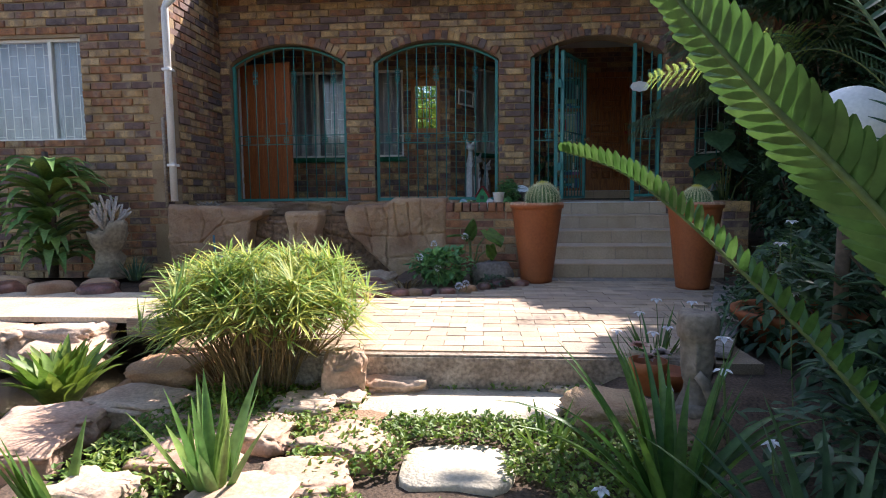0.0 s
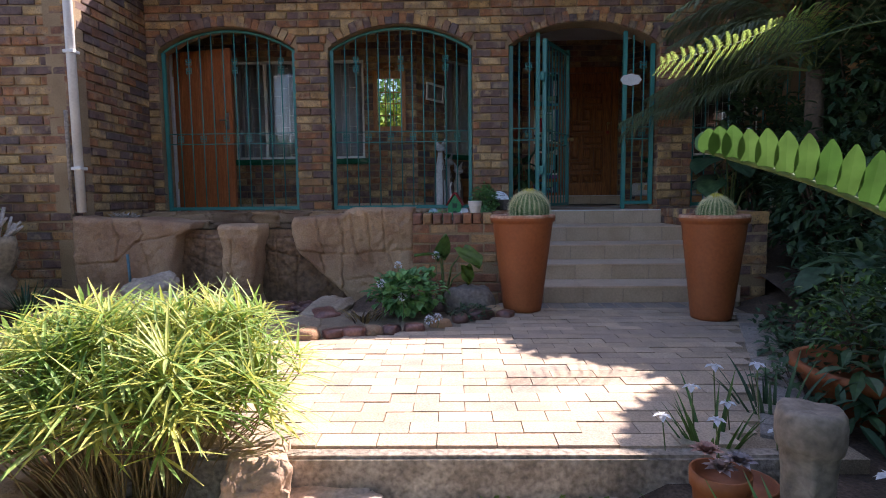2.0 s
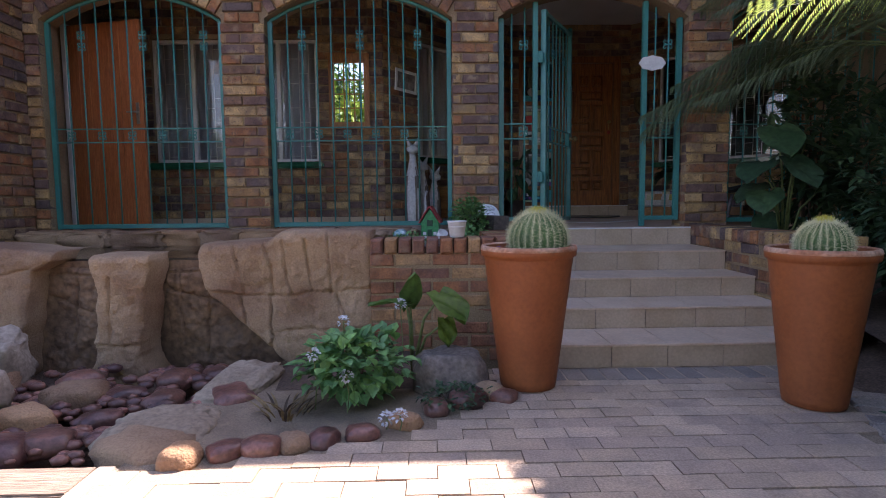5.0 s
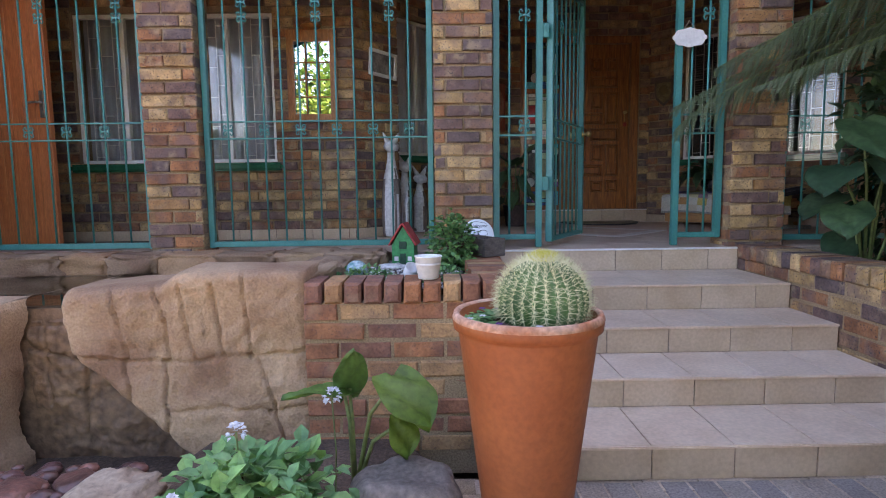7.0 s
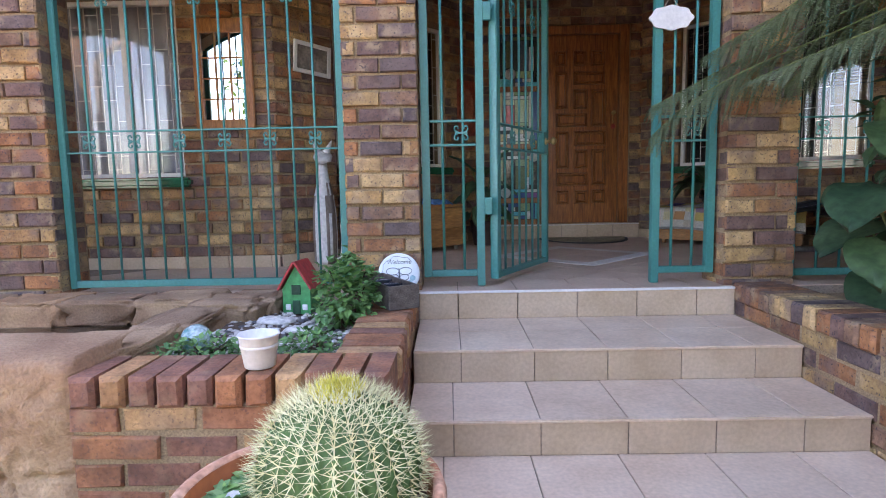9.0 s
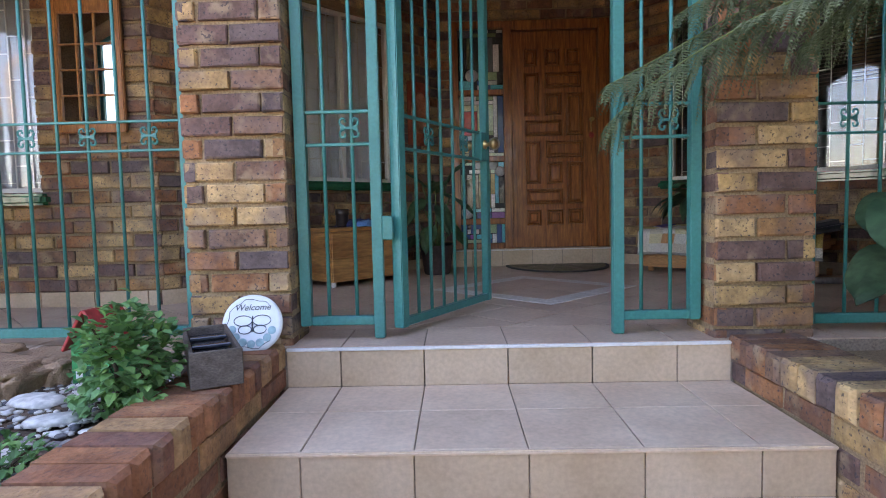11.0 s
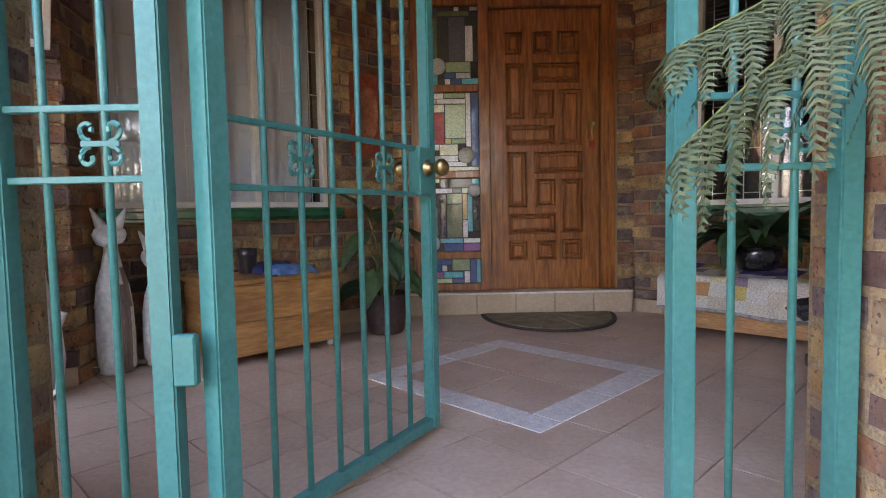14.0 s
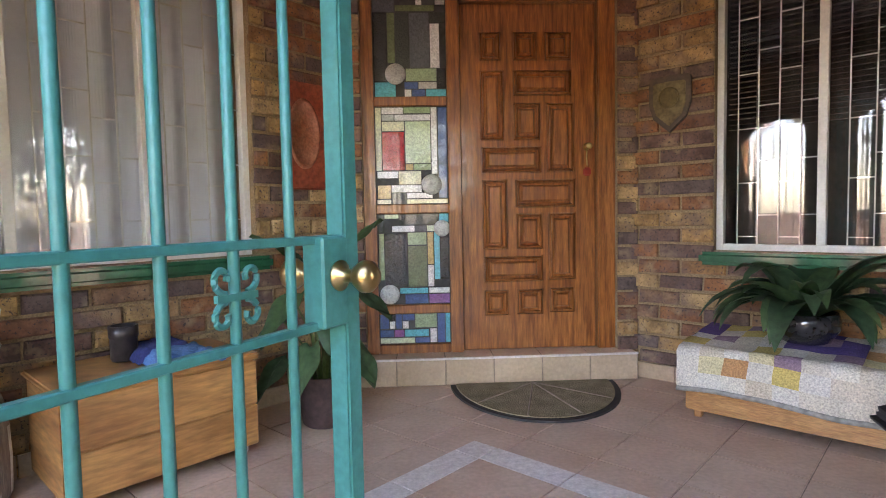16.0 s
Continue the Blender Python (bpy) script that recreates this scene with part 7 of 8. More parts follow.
strap_clump("iris_clump", "green iris clump with white flowers beside the patio", (-0.22, -4.50, -0.85), 22, 0.36, 0.022, "mid", 10, 0.7, 0.7, "iris clumps")
strap_clump("iris_clump", "green iris clump at the curved patio edge", (0.15, -4.25, -0.85), 18, 0.36, 0.022, "dark", 11, 0.7, 0.7, "iris clumps")


def white_flower(x, y, z, ground, s=0.033):
    f = thing("white_flower", "small white iris flower on a thin stalk", "flower", "white flowers", pose(x, y, z))
    rr = random.Random(int(x * 1000 + y * 77))
    for j in range(6):
        a = 2 * math.pi * (j + rr.random() * 0.3) / 6
        bm = bmesh.new()
        oval(bm, (0, 0, 0), (math.cos(a), math.sin(a), 0.35 if j % 2 else 0.0), s, s * 0.7, droop=0.5)
        part("petal", bm, LEAF["petal"], f)
    bm = bmesh.new()
    tube(bm, [(0, 0, 0), (0.02, 0.01, (ground - z) * 0.5), (0.05, 0.02, ground - z)], 0.0025, 5)
    part("stalk", bm, LEAF["stem"], f)


for x, y, z in ((-0.45, -4.62, -0.60), (-0.32, -4.55, -0.52), (-0.22, -4.5, -0.46), (-0.28, -4.66, -0.60), (-0.14, -4.45, -0.62), (0.02, -4.35, -0.50), (-0.05, -4.62, -0.66), (-0.36, -5.15, -0.72), (-0.48, -5.55, -0.80), (-0.30, -5.9, -0.62), (-0.62, -5.9, -0.85), (-0.75, -5.75, -0.86), (-0.32, -5.6, -0.5), (0.1, -5.2, -0.3), (0.35, -4.6, -0.15), (0.5, -4.4, -0.05), (-0.22, -5.35, -0.45)):
    white_flower(x, y, z, -0.9)

# broad-leaved plant in the pond, spiky plants at the wing
hosta = thing("pond_plant", "sunlit broad-leaved clump standing in the pond", "plant", "", pose(-3.52, -4.62, -1.06))
rr = random.Random(15)
for i in range(60):
    a, r = rr.uniform(0, 6.283), rr.uniform(0.1, 0.36)
    bm = bmesh.new()
    blade(bm, (0.3 * r * math.cos(a), 0.3 * r * math.sin(a), 0.02), (math.cos(a) * r * 2.2, math.sin(a) * r * 2.2, 1.0), rr.uniform(0.24, 0.40), rr.uniform(0.09, 0.13), rr.uniform(0.5, 1.2), 7, 0.2)
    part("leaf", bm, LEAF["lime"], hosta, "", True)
drac = thing("dracaena", "large plant with long drooping green leaves against the wing wall", "plant", "", pose(-5.80, -1.80, -0.75))
bm = bmesh.new()
tube(bm, [(0, 0, 0), (0.03, 0, 0.7), (0, 0, 1.35)], 0.05, 8, 0.6)
part("stem", bm, LEAF["wood"], drac, "", True)
for i in range(110):
    a, h = rr.uniform(0, 6.283), rr.uniform(0.10, 1.15)
    bm = bmesh.new()
    blade(bm, (0.03 * math.cos(a), 0.03 * math.sin(a), h), (math.cos(a), math.sin(a), 0.7), rr.uniform(0.5, 0.8), rr.uniform(0.11, 0.16), rr.uniform(1.6, 2.8), 8, 0.2)
    part("leaf", bm, LEAF["iris"], drac, "", True)
stump = thing("stump_planter", "weathered carved stump planter with a pale branching succulent", "planter", "", pose(-5.12, -1.85, -0.75))
bm = bmesh.new()
lathe(bm, [(0.15, 0), (0.19, 0.04), (0.13, 0.12), (0.15, 0.20), (0.11, 0.27), (0.15, 0.34), (0.18, 0.44), (0.19, 0.50), (0.17, 0.56), (0.12, 0.54), (0.0, 0.52)], 36)
for v in bm.verts:
    v.co *= 1 + 0.22 * noise.noise(v.co * 8) + 0.08 * noise.noise(v.co * 21)
part("stump", bm, mat("bleached_wood", (0.17, 0.13, 0.085), (0.34, 0.27, 0.18), 0.9, 5, 30, 0.8), stump, "", True)
bm = bmesh.new()
for i in range(16):
    a = rr.uniform(0, 6.28)
    p = Vector((0.05 * math.cos(a), 0.05 * math.sin(a), 0.52))
    q = p + Vector((rr.uniform(-0.20, 0.20), rr.uniform(-0.14, 0.14), rr.uniform(0.14, 0.36)))
    tube(bm, [p, p.lerp(q, 0.5) + Vector((rr.uniform(-0.02, 0.02), 0, 0)), q], 0.02, 7, 0.75)
    tube(bm, [p.lerp(q, 0.6), q + Vector((rr.uniform(-0.1, 0.1), rr.uniform(-0.05, 0.05), rr.uniform(-0.02, 0.06)))], 0.016, 6, 0.7)
part("succulent", bm, mat("grey_succulent", (0.34, 0.29, 0.25), (0.50, 0.44, 0.39), 0.8, 8, 50, 0.6), stump, "pale grey coral-like succulent", True)["kind"] = "stuff"
for i in range(12):
    s = rnd.uniform(0.06, 0.16)
    stone("wing_rock", rock_bm(s * 1.3, s, s * 0.7, 180 + i, 0.14), pose(-6.3 + i * 0.16 + rnd.uniform(-0.1, 0.1), -2.25 - 0.25 * (i % 3), -0.78, 0, 0, i * 50), M_WETROCK if i % 2 else M_ROCK, "rounded stone in the bed before the wing wall", "rock", "wing bed stones")
strap_clump("grass_tuft", "green grassy tuft before the wing wall", (-4.75, -2.0, -0.75), 26, 0.28, 0.02, "dark", 16, 0.8, 0.8)
shell = thing("dried_succulent", "grey dried rosette lying on the waterfall rocks", "plant", "", pose(-4.28, -1.30, 0.0))
bm = bmesh.new()
for i in range(60):
    a = rr.uniform(0, 6.28)
    blade(bm, (rr.uniform(-0.1, 0.1), rr.uniform(-0.04, 0.04), 0.0), (math.cos(a), math.sin(a), rr.uniform(0.2, 1.0)), rr.uniform(0.06, 0.12), 0.025, 0.6, 3)
part("leaves", bm, mat("grey_rosette", (0.36, 0.33, 0.30), (0.52, 0.49, 0.45), 0.85), shell)

# carved stone head, potted succulents, big bowl planter at the patio corner
M_STATUE = mat("grey_brown_stone", (0.17, 0.13, 0.10), (0.30, 0.24, 0.19), 0.8, 7, 40, 0.5)
bm = bmesh.new()
prof = [(0.115, 0), (0.135, 0.03), (0.13, 0.09), (0.10, 0.15), (0.075, 0.19), (0.07, 0.22), (0.085, 0.25), (0.09, 0.28), (0.092, 0.31), (0.094, 0.34), (0.096, 0.37), (0.10, 0.40), (0.102, 0.425), (0.116, 0.435), (0.122, 0.46), (0.122, 0.50), (0.116, 0.53), (0.10, 0.545), (0.05, 0.542), (0.0, 0.535)]
lathe(bm, prof, 64)
for v in bm.verts:
    x, y, z = v.co
    if y < 0 and 0.2 < z < 0.44:
        face = max(0.0, -y / 0.1)
        v.co.y -= face * 0.030 * math.exp(-(x / 0.016) ** 2) * max(0.0, 1 - abs(z - 0.345) / 0.06)
        v.co.y += face * 0.020 * (math.exp(-((abs(x) - 0.04) / 0.02) ** 2) * math.exp(-((z - 0.385) / 0.018) ** 2))
        v.co.y -= face * 0.014 * math.exp(-((z - 0.275) / 0.012) ** 2) * math.exp(-(x / 0.03) ** 2)
        v.co.y += face * 0.014 * math.exp(-((z - 0.255) / 0.010) ** 2) * math.exp(-(x / 0.035) ** 2)
    v.co *= 1 + 0.022 * noise.noise(v.co * 13)
tube(bm, [(0.125, -0.05, 0.06), (0.10, -0.12, 0.17), (0.055, -0.135, 0.25), (0.01, -0.125, 0.29)], 0.036, 10, 0.7)
tube(bm, [(-0.13, -0.02, 0.04), (-0.09, -0.10, 0.10), (0.0, -0.13, 0.12), (0.09, -0.11, 0.12)], 0.038, 10, 0.8)
stone("carved_bust", bm, pose(-0.20, -5.04, -0.955, 0, 0, -22) @ Matrix.Diagonal((0.72, 0.72, 1.0, 1)), M_STATUE, "carved grey-brown stone figure with a flat cap among the plants", "statue")


def clay_pot(m, r, h, label):
    p = thing("clay_pot", label, "plant pot", "", m)
    bm = bmesh.new()
    lathe(bm, [(r * 0.7, 0), (r * 0.74, 0.005), (r * 0.95, h * 0.8), (r * 1.05, h * 0.82), (r * 1.06, h), (r * 0.97, h), (r * 0.9, h * 0.86), (0.0, h * 0.85)], 28)
    part("pot", bm, M_TERRA, p, "", True)
    return p


clay_pot(pose(-0.36, -4.87, -0.95), 0.085, 0.27, "small terracotta pot with a pink-grey rosette succulent")
clay_pot(pose(-0.25, -4.80, -0.95), 0.10, 0.20, "small empty terracotta pot beside the stone head")
ros = thing("rosette_succulent", "pink and grey rosette succulents in a terracotta pot", "succulent", "", pose(-0.36, -4.87, -0.70) @ Matrix.Scale(1.15, 4))
for cx, cz, c in ((-0.04, 0.07, (0.42, 0.22, 0.17)), (0.05, 0.04, (0.30, 0.24, 0.24)), (0.0, 0.02, (0.34, 0.24, 0.22))):
    bm = bmesh.new()
    for i in range(34):
        a, e = i * 2.4, 1.3 * (1 - i / 34)
        oval(bm, (cx, 0, cz), (math.cos(a) * math.cos(1.2 - e), math.sin(a) * math.cos(1.2 - e), 0.35 + math.sin(1.2 - e)), 0.05 * (0.5 + 0.5 * e / 1.3), 0.022)
    part("rosette", bm, mat("rosette_leaf", c, tuple(v * 1.3 for v in c), 0.6), ros)
big = thing("bowl_planter", "wide terracotta bowl with small-leaved shrub", "plant pot", "", pose(0.74, -4.05, -0.90) @ Matrix.Scale(1.2, 4))
bm = bmesh.new()
lathe(bm, [(0.16, 0), (0.17, 0.01), (0.27, 0.20), (0.30, 0.22), (0.30, 0.25), (0.27, 0.25), (0.25, 0.21), (0.0, 0.2)], 36)
part("bowl", bm, M_TERRA, big, "", True)
shrub("bowl_shrub", "small-leaved green shrub growing in the bowl", (0.70, -4.0, -0.40), (0.30, 0.30, 0.22), 700, 0.035, 0.02, 66, "mid", -0.62, 6)

# globe lamp on a post
lamp = thing("globe_lamp", "white globe garden lamp on a dark post", "lamp", "", pose(0.46, -4.92, -0.90))
bm = bmesh.new()
tube(bm, [(0, 0, 0), (0, 0, 1.11)], 0.03, 12)
part("post", bm, LEAF["wood"], lamp, "", True)
bm = bmesh.new()
bmesh.ops.create_uvsphere(bm, u_segments=32, v_segments=20, radius=0.172, matrix=Matrix.Translation((0, 0, 1.285)))
part("globe", bm, M_PIPE, lamp, "frosted white globe", True)
bm = bmesh.new()
lathe(bm, [(0.045, 1.08), (0.07, 1.095), (0.08, 1.125), (0.05, 1.135)], 20)
part("collar", bm, LEAF["wood"], lamp)

# ---- things in the planter ----
toy = thing("toy_house", "small green model house with a red roof in the planter", "ornament", "", pose(-1.16, -0.20, -0.055, 0, 0, -8))
M_TG = mat("toy_green", (0.02, 0.22, 0.07), (0.03, 0.30, 0.10), 0.4)
M_TR = mat("toy_red", (0.36, 0.03, 0.03), (0.46, 0.05, 0.05), 0.5)
bm = bmesh.new()
v = [bm.verts.new(p) for p in ((-0.075, -0.06, 0), (0.075, -0.06, 0), (0.075, -0.06, 0.13), (0, -0.06, 0.25), (-0.075, -0.06, 0.13), (-0.075, 0.07, 0), (0.075, 0.07, 0), (0.075, 0.07, 0.13), (0, 0.07, 0.25), (-0.075, 0.07, 0.13))]
for q in ((0, 1, 2, 3, 4), (9, 8, 7, 6, 5), (0, 5, 6, 1), (1, 6, 7, 2), (4, 9, 5, 0), (2, 7, 8, 3), (3, 8, 9, 4)):
    bm.faces.new([v[i] for i in q])
part("wall_body", bm, M_TG, toy)
for s in (-1, 1):
    bm = bevbox(-0.005, 0.165, -0.085, 0.095, 0.0, 0.012, 0.003, 1)
    part("roof_panel", bm, M_TR, toy).matrix_local = Matrix.Translation((0, 0, 0.262)) @ Matrix.Rotation(radians(58), 4, "Y") if s > 0 else Matrix.Translation((0, 0, 0.262)) @ Matrix.Diagonal((-1, 1, 1, 1)) @ Matrix.Rotation(radians(58), 4, "Y")
part("door", bevbox(-0.02, 0.02, -0.066, -0.06, 0, 0.07, 0.002, 1), mat("toy_dark", (0.01, 0.06, 0.03), (0.02, 0.08, 0.04), 0.5), toy)
for x in (-0.045, 0.045):
    part("window", bevbox(x - 0.014, x + 0.014, -0.065, -0.06, 0.02, 0.05, 0.002, 1), M_PIPE, toy)
part("window", bevbox(-0.025, 0.025, -0.065, -0.06, 0.10, 0.15, 0.002, 1), mat("toy_dark_pane", (0.01, 0.05, 0.03), (0.02, 0.07, 0.04), 0.3), toy)
bk = thing("tin_bucket", "small white tin bucket standing on the planter coping", "bucket", "", pose(-0.985, -1.375, 0.021))
bm = bmesh.new()
lathe(bm, [(0.045, 0), (0.048, 0.003), (0.062, 0.10), (0.066, 0.103), (0.064, 0.108), (0.058, 0.104), (0.045, 0.012), (0, 0.01)], 28)
part("pail", bm, M_PIPE, bk, "", True)
bm = bmesh.new()
lathe(bm, [(0.058, 0.064), (0.0595, 0.067), (0.0595, 0.072), (0.058, 0.075)], 28)
part("band", bm, M_PIPE, bk, "", True)
bm = bmesh.new()
lathe(bm, [(0.03, 0), (0.034, 0.002), (0.036, 0.09), (0.033, 0.09), (0.03, 0.01), (0, 0.01)], 20)
tagged(mesh_ob("small_cup", bm, M_PIPE, True), "small white cup lying tilted on the gravel", "cup").matrix_world = pose(-1.10, -1.05, -0.03, 40, 0, 30)
bm = bmesh.new()
bmesh.ops.create_uvsphere(bm, u_segments=24, v_segments=16, radius=0.06)
ball = mesh_ob("glass_ball", bm, mat("mosaic_glass", (0.10, 0.30, 0.30), (0.55, 0.65, 0.65), 0.1, 40, 90, 0.4, coat=0.6), True)
tagged(ball, "shiny blue-green mosaic glass ball in the planter", "ornament").matrix_world = pose(-1.38, -0.95, 0.0)
shrub("mat_plant", "low blue-green mat plant around the glass ball", (-1.32, -1.02, -0.02), (0.17, 0.13, 0.05), 400, 0.026, 0.018, 68, "box", -0.06, 4)
shrub("mat_plant", "low blue-green mat plant by the bucket", (-0.92, -0.98, -0.02), (0.14, 0.12, 0.06), 350, 0.026, 0.018, 69, "box", -0.06, 4)
shrub("box_shrub", "small rounded bright green shrub in the planter", (-0.85, -0.56, 0.10), (0.15, 0.15, 0.19), 900, 0.036, 0.034, 67, "box", -0.06, 8)
box_ob = thing("planter_trough", "grey wooden trough holding dark plastic trays on the planter wall", "trough", "", pose(-0.69, -0.365, 0.022, 0, 0, 28))
M_GREYW = mat("grey_board", (0.09, 0.07, 0.06), (0.15, 0.12, 0.10), 0.8, 5, 30, 0.4, grain=(1, 8, 8))
for q in ((-0.075, 0.075, -0.22, -0.208, 0, 0.112), (-0.075, 0.075, 0.208, 0.22, 0, 0.112), (-0.075, -0.063, -0.208, 0.208, 0, 0.110), (0.063, 0.075, -0.208, 0.208, 0, 0.110), (-0.063, 0.063, -0.208, 0.208, 0, 0.012)):
    part("board", bevbox(*q, 0.003, 1), M_GREYW, box_ob)
M_TRAY = mat("dark_plastic_tray", (0.02, 0.024, 0.035), (0.04, 0.048, 0.065), 0.25, coat=0.3)
for y0 in (-0.19, -0.055, 0.08):
    tray = part("tray", bevbox(-0.058, 0.058, y0, y0 + 0.115, 0.014, 0.085, 0.006, 2), M_TRAY, box_ob, "shiny dark plastic tray")
    part("tray_rim", bevbox(-0.06, 0.06, y0 - 0.004, y0 + 0.012, 0.085, 0.098, 0.003, 1), M_TRAY, tray)
disc = thing("welcome_plaque", "round white ceramic plaque with butterfly, leaning on the pier", "plaque", "", pose(-0.655, -0.06, 0.115, -16, 0, 8))
bm = bmesh.new()
lathe(bm, [(0.108, 0), (0.114, 0.004), (0.112, 0.010), (0.100, 0.012), (0.0, 0.011)], 48, Matrix.Rotation(radians(90), 4, "X"))
part("plate", bm, mat("white_glaze", (0.68, 0.72, 0.72), (0.80, 0.82, 0.82), 0.2, 6, 50, 0.0, fine_mix=0.05, coat=0.5), disc, "", True)
M_INK = mat("dark_ink", (0.03, 0.04, 0.06), (0.06, 0.07, 0.09), 0.5)
M_TEALINK = mat("teal_glaze", (0.25, 0.45, 0.5), (0.4, 0.58, 0.6), 0.3)
for s in (-1, 1):
    for cx, cz, rx, rz in ((0.035, 0.012, 0.034, 0.020), (0.028, -0.022, 0.024, 0.016)):
        bm = bmesh.new()
        tube(bm, [(s * (cx + rx * math.cos(2 * math.pi * i / 20)), -0.0125, cz + rz * math.sin(2 * math.pi * i / 20)) for i in range(21)], 0.0016, 5)
        part("wing_line", bm, M_INK, disc)
bm = bmesh.new()
tube(bm, [(0, -0.0125, -0.03), (0, -0.014, 0), (0.0, -0.0125, 0.03)], 0.004, 6, 0.5)
part("body_line", bm, M_INK, disc)
for i in range(7):
    a = 3.4 + i * 0.42
    bm = bmesh.new()
    lathe(bm, [(0.016, 0), (0.014, 0.001), (0, 0.0012)], 14, Matrix.Translation((0.078 * math.cos(a), -0.0118, 0.078 * math.sin(a))) @ Matrix.Rotation(radians(90), 4, "X"))
    part("dab", bm, M_TEALINK, disc)
bm = bmesh.new()
tube(bm, [(0.094 * math.cos(a / 24 * 6.283) * (1 + 0.05 * math.sin(a * 2.1)), -0.0122, 0.094 * math.sin(a / 24 * 6.283) * (1 + 0.05 * math.sin(a * 2.1))) for a in range(3, 22)], 0.0012, 5)
part("scroll_line", bm, M_INK, disc)
curve = bpy.data.curves.new("word", "FONT")
curve.body, curve.size, curve.align_x, curve.extrude, curve.shear = "Welcome", 0.034, "CENTER", 0.0006, 0.3
word = new("word", curve)
curve.materials.append(M_INK)
word.parent = disc
word.matrix_local = pose(0, -0.0128, 0.052, 90, 0, 0)

# potted leafy plants beside the door and on the bench
ear_plant((-0.02, 2.62, 0.0), [(-0.12, -0.1, 0.62, -0.5, -0.7, -0.5, 0.3, 0.15), (0.05, -0.12, 0.55, 0.3, -0.8, -0.6, 0.3, 0.15), (-0.2, 0.02, 0.5, -0.9, -0.3, -0.5, 0.28, 0.15), (0.12, 0.02, 0.66, 0.8, -0.3, -0.3, 0.3, 0.15), (0.0, -0.05, 0.72, 0.0, -0.6, 0.3, 0.3, 0.15), (-0.05, -0.15, 0.38, -0.2, -0.8, -0.6, 0.26, 0.14), (0.14, -0.1, 0.4, 0.6, -0.6, -0.5, 0.26, 0.14), (-0.18, -0.1, 0.32, -0.6, -0.6, -0.5, 0.26, 0.14), (0.1, 0.1, 0.8, 0.3, 0.1, 0.5, 0.28, 0.14), (-0.12, 0.05, 0.78, -0.5, 0.0, 0.5, 0.28, 0.14)], "dark", "leafy dark green pot plant beside the front door", "porch_plant")
bm = bmesh.new()
lathe(bm, [(0.10, 0), (0.11, 0.01), (0.145, 0.24), (0.15, 0.25), (0.14, 0.25), (0.13, 0.22), (0, 0.2)], 24)
tagged(mesh_ob("planter_tub", bm, mat("dark_clay", (0.05, 0.03, 0.03), (0.09, 0.05, 0.045), 0.6), True), "dark round tub for the porch plant", "plant pot").matrix_world = pose(-0.02, 2.62, 0.0)
PB = pose(1.70, 2.52, 0, 0, 0, -45) @ pose(0.44, 0.26, 0.375)
bm = bmesh.new()
lathe(bm, [(0.08, 0), (0.10, 0.01), (0.14, 0.07), (0.14, 0.11), (0.13, 0.14), (0.12, 0.14), (0.12, 0.10), (0, 0.09)], 28)
tagged(mesh_ob("glazed_bowl", bm, mat("black_glaze", (0.02, 0.02, 0.022), (0.04, 0.04, 0.045), 0.12, coat=0.6), True), "shiny black glazed bowl on the quilt", "bowl").matrix_world = PB
peace = thing("peace_lily", "lush dark green lily with arching leaves in a black bowl", "plant", "", PB @ pose(0, 0, 0.12))
rr = random.Random(33)
for i in range(44):
    a = rr.uniform(0, 6.283)
    bm = bmesh.new()
    r = rr.uniform(0.45, 1.7)
    blade(bm, (0.05 * math.cos(a), 0.05 * math.sin(a), 0), (math.cos(a) * r, math.sin(a) * r, 1.0), rr.uniform(0.34, 0.50), rr.uniform(0.13, 0.18), rr.uniform(1.8, 3.2), 8, 0.2)
    part("leaf", bm, LEAF["dark"], peace, "", True)


# ---- trees behind and beside the garden ----
def tree(at, h, r, seed, label, tone="mid", count=2600):
    t = thing("tree", label, "tree", "garden trees", pose(*at))
    rr = random.Random(seed)
    bm = bmesh.new()
    tube(bm, [(0, 0, 0), (0.1, 0.05, h * 0.35), (0.0, 0.1, h * 0.6)], 0.16, 10, 0.6)
    for i in range(7):
        a = 6.283 * i / 7
        tube(bm, [(0, 0.08, h * rr.uniform(0.35, 0.58)), (math.cos(a) * r * 0.4, math.sin(a) * r * 0.4, h * 0.68), (math.cos(a) * r * 0.8, math.sin(a) * r * 0.8, h * rr.uniform(0.7, 0.95))], 0.06, 7, 0.3)
    part("trunk", bm, LEAF["wood"], t, "", True)
    bm = bmesh.new()
    for i in range(16):
        a, e = rr.uniform(0, 6.28), rr.uniform(-0.4, 0.9)
        c = (math.cos(a) * r * 0.65, math.sin(a) * r * 0.65, h * 0.74 + e * h * 0.22)
        leaf_cloud(bm, c, (r * 0.5, r * 0.5, h * 0.18), count // 16, 0.26, 0.13, seed * 20 + i, 0.2)
    part("crown", bm, LEAF[tone], t)["kind"] = "stuff"


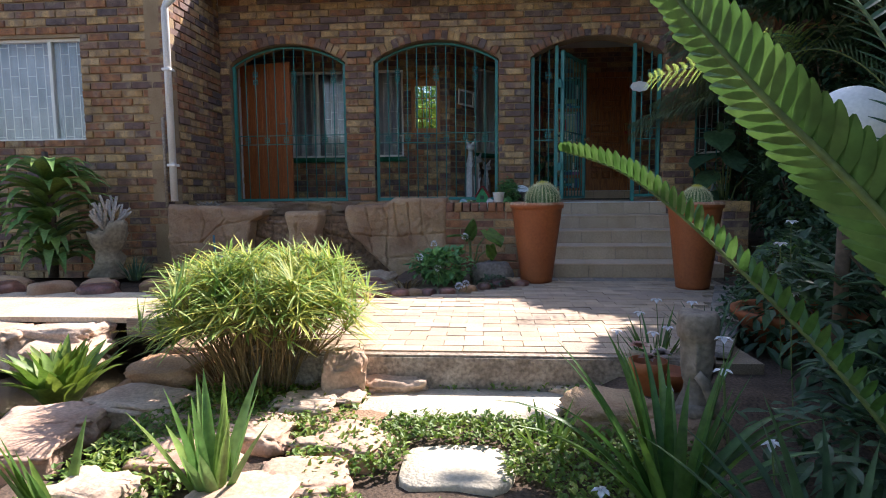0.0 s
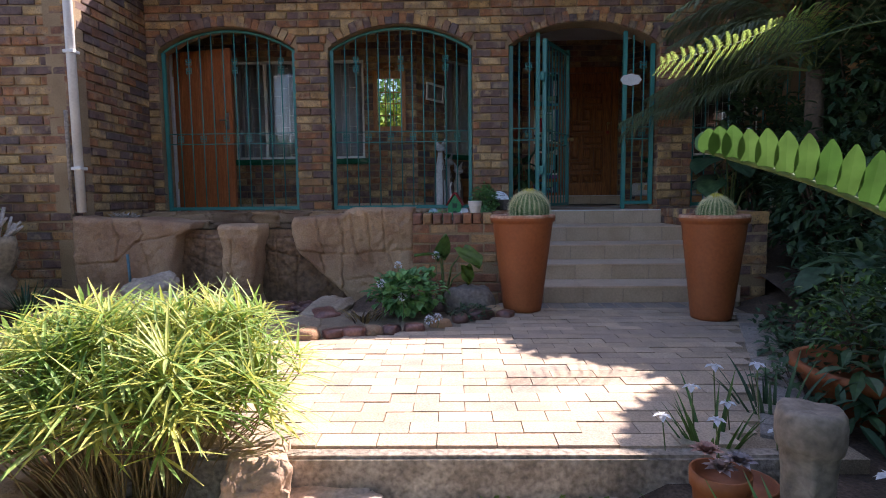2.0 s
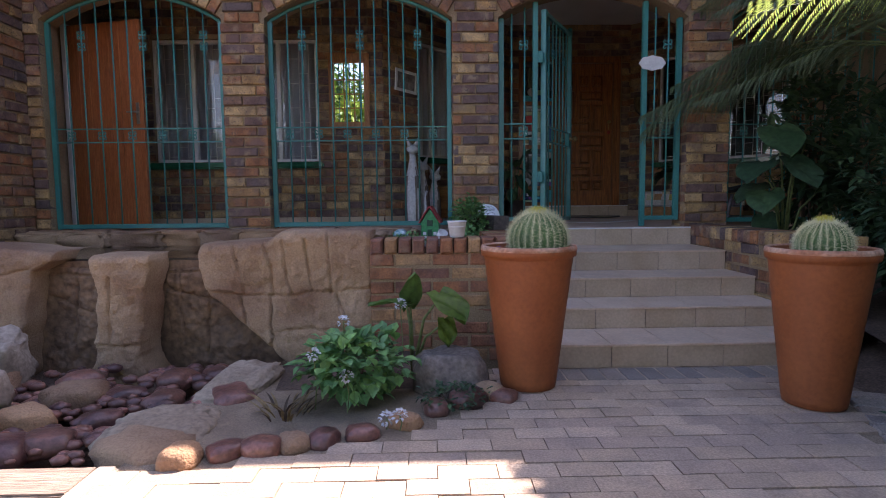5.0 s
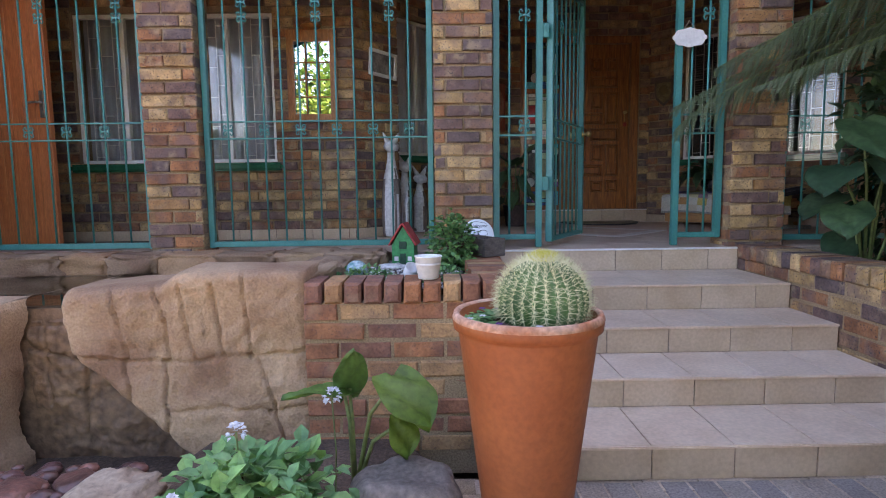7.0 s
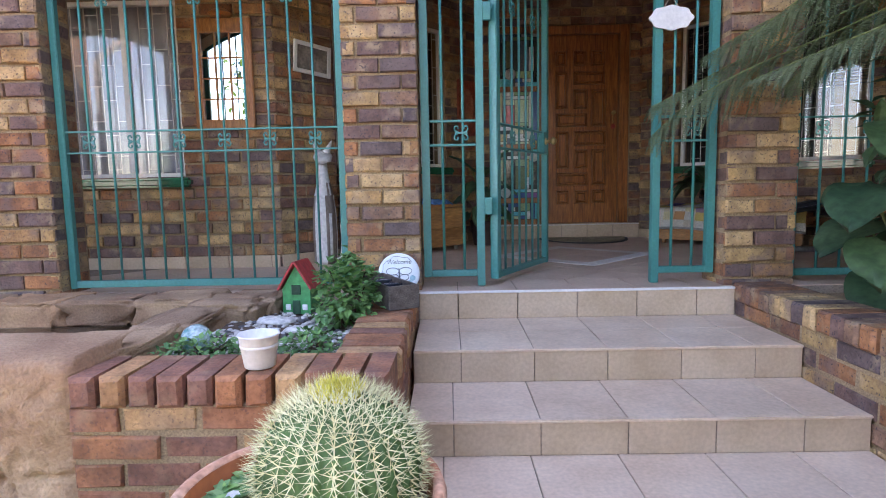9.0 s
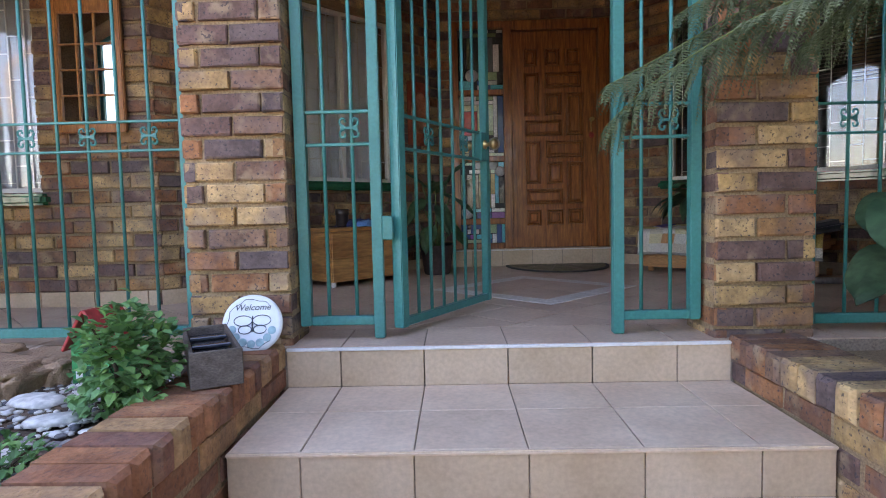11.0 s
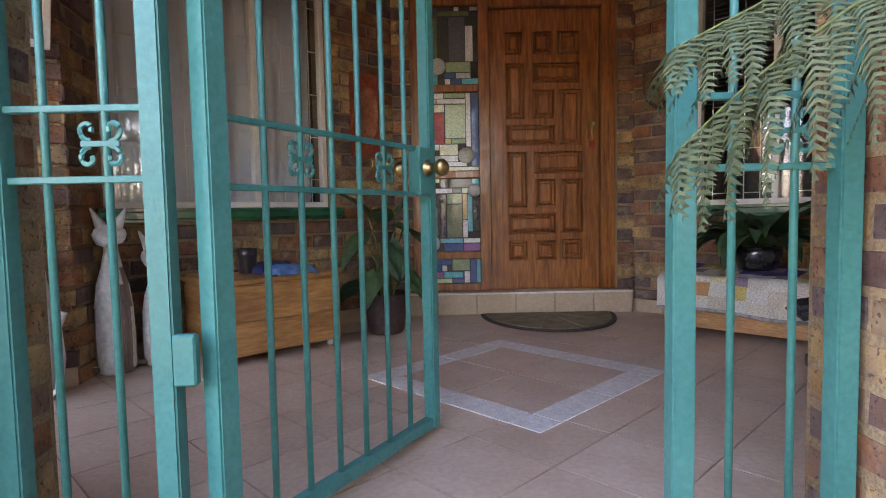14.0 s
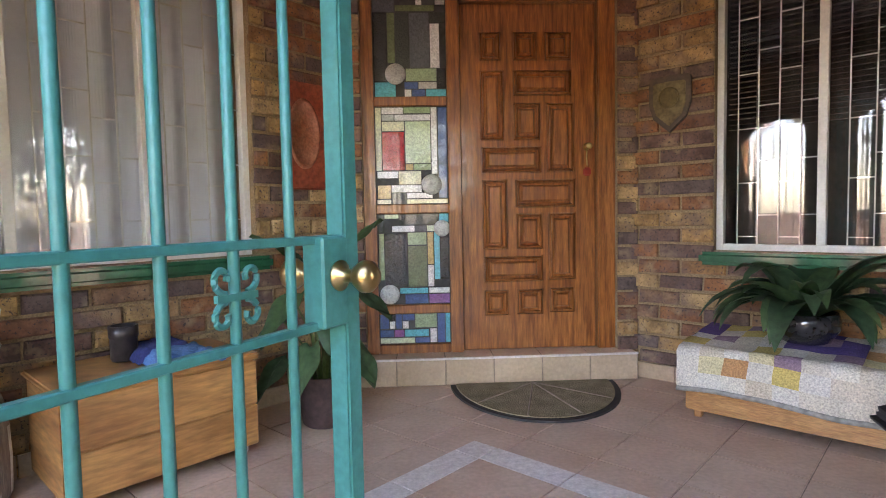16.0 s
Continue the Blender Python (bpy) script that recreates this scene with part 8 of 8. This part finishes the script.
# added tree; its crown hangs above the view to shade patio and pier
shade = thing("shade_tree", "dense dark-leaved tree added overhead to cast shade by the tree fern", "tree", "", pose(2.75, -1.45, -0.6))
bm = bmesh.new()
tube(bm, [(0, 0, 0), (0.05, 0, 1.2), (-0.1, 0.05, 2.3), (-0.2, 0.1, 3.0)], 0.06, 9, 0.5)
tube(bm, [(0.0, 0.02, 1.8), (-0.3, -0.2, 2.5), (-0.6, -0.3, 2.9)], 0.03, 7, 0.4)
part("trunk", bm, LEAF["wood"], shade, "", True)
bm = bmesh.new()
for c, r, n in (((-0.36, 0.14, 2.85), (0.46, 0.45, 0.26), 1300), ((-0.10, 0.55, 2.95), (0.5, 0.4, 0.26), 1000), ((-0.72, -0.02, 2.66), (0.36, 0.36, 0.2), 800), ((0.0, -0.25, 2.85), (0.5, 0.5, 0.28), 1100), ((-0.66, -0.62, 2.95), (0.36, 0.34, 0.18), 900), ((-0.45, -0.55, 2.95), (0.42, 0.4, 0.2), 900), ((-0.75, -0.75, 2.95), (0.32, 0.3, 0.16), 600), ((-0.95, -0.95, 2.85), (0.32, 0.4, 0.16), 900), ((-0.5, -1.15, 2.9), (0.45, 0.45, 0.18), 1100), ((-0.55, -0.6, 3.05), (0.45, 0.45, 0.2), 900), ((-1.0, 0.35, 2.85), (0.18, 0.26, 0.12), 700), ((-1.0, -0.72, 2.85), (0.18, 0.2, 0.12), 700), ((-1.0, -0.9, 2.85), (0.2, 0.28, 0.12), 700), ((-1.0, 0.75, 3.1), (0.4, 0.35, 0.15), 1100), ((-0.4, 0.8, 3.1), (0.45, 0.4, 0.18), 1200), ((0.2, 0.4, 3.1), (0.5, 0.5, 0.2), 1200), ((0.5, 0.9, 3.0), (0.6, 0.4, 0.2), 1200)):
    leaf_cloud(bm, c, r, n, 0.13, 0.06, int(c[0] * 10) + 50, 0.1)
part("crown", bm, LEAF["dark"], shade)["kind"] = "stuff"
# three dark trees added to block light from the right
tree((4.15, -2.3, -0.6), 5.6, 1.6, 6, "dense dark tree added to shade the shrubs", "dark", 6400)
tree((3.6, -6.4, -0.8), 6.5, 2.2, 9, "tall dark tree added to block light over the bed", "dark", 7000)
tree((3.6, -4.1, -0.6), 5.0, 1.5, 8, "dense dark tree added to block light behind the bowl planter", "dark", 6400)
tree((-3.2, -10.6, -1.0), 4.4, 2.2, 7, "low leafy garden tree behind the path", "lime")
tree((-4.5, -13.0, -1.0), 6.0, 2.6, 1, "broad leafy garden tree behind the path")
tree((-7.2, -12.4, -1.0), 3.3, 2.0, 10, "low leafy garden tree beyond the path", "mid", 3400)
tree((0.5, -14.5, -1.0), 7.0, 3.0, 2, "tall leafy garden tree behind the path", "lime")
tree((5.5, -11.0, -1.0), 6.0, 2.6, 3, "leafy garden tree beyond the shrubs")
tree((6.5, -5.0, -1.0), 5.5, 2.4, 5, "dark leafy tree beyond the steps", "dark")
for i, (x, y) in enumerate(((-7.5, -12.5), (-2, -12.5), (2.5, -12), (7.5, -8))):
    shrub("hedge_shrub", "leafy green hedge shrub at the back of the garden", (x, y, 0.2), (1.9, 0.9, 1.2), 1700, 0.2, 0.1, 80 + i, "mid", -1.0, 8)

# small pansies round the cactus in the nearer pot
for i in range(34):
    a = 1.5 + (i % 17) * 0.22
    x, y = (0.195 - 0.045 * (i // 17)) * math.cos(a), (0.195 - 0.045 * (i // 17)) * math.sin(a)
    pn = thing("pansy", "small pansy with green leaves round the cactus", "flower", "pansies", POTL @ pose(x, y, 0.7045))
    bm = bmesh.new()
    rr = random.Random(200 + i)
    for j in range(12):
        w = rr.uniform(0, 6.28)
        oval(bm, (rr.uniform(-0.015, 0.015), rr.uniform(-0.015, 0.015), 0.004), (math.cos(w), math.sin(w), rr.uniform(0.2, 0.9)), 0.038, 0.024)
    part("leafage", bm, LEAF["box"], pn)
    if i % 4:
        continue
    bm = bmesh.new()
    for j in range(5):
        w = 6.283 * j / 5
        oval(bm, (0, 0, 0.032), (math.cos(w), math.sin(w), 0.2), 0.014, 0.013)
    part("petals", bm, mat("pansy_petal", (0.12, 0.03, 0.22), (0.2, 0.06, 0.32), 0.6) if i % 8 else LEAF["petal"], pn)
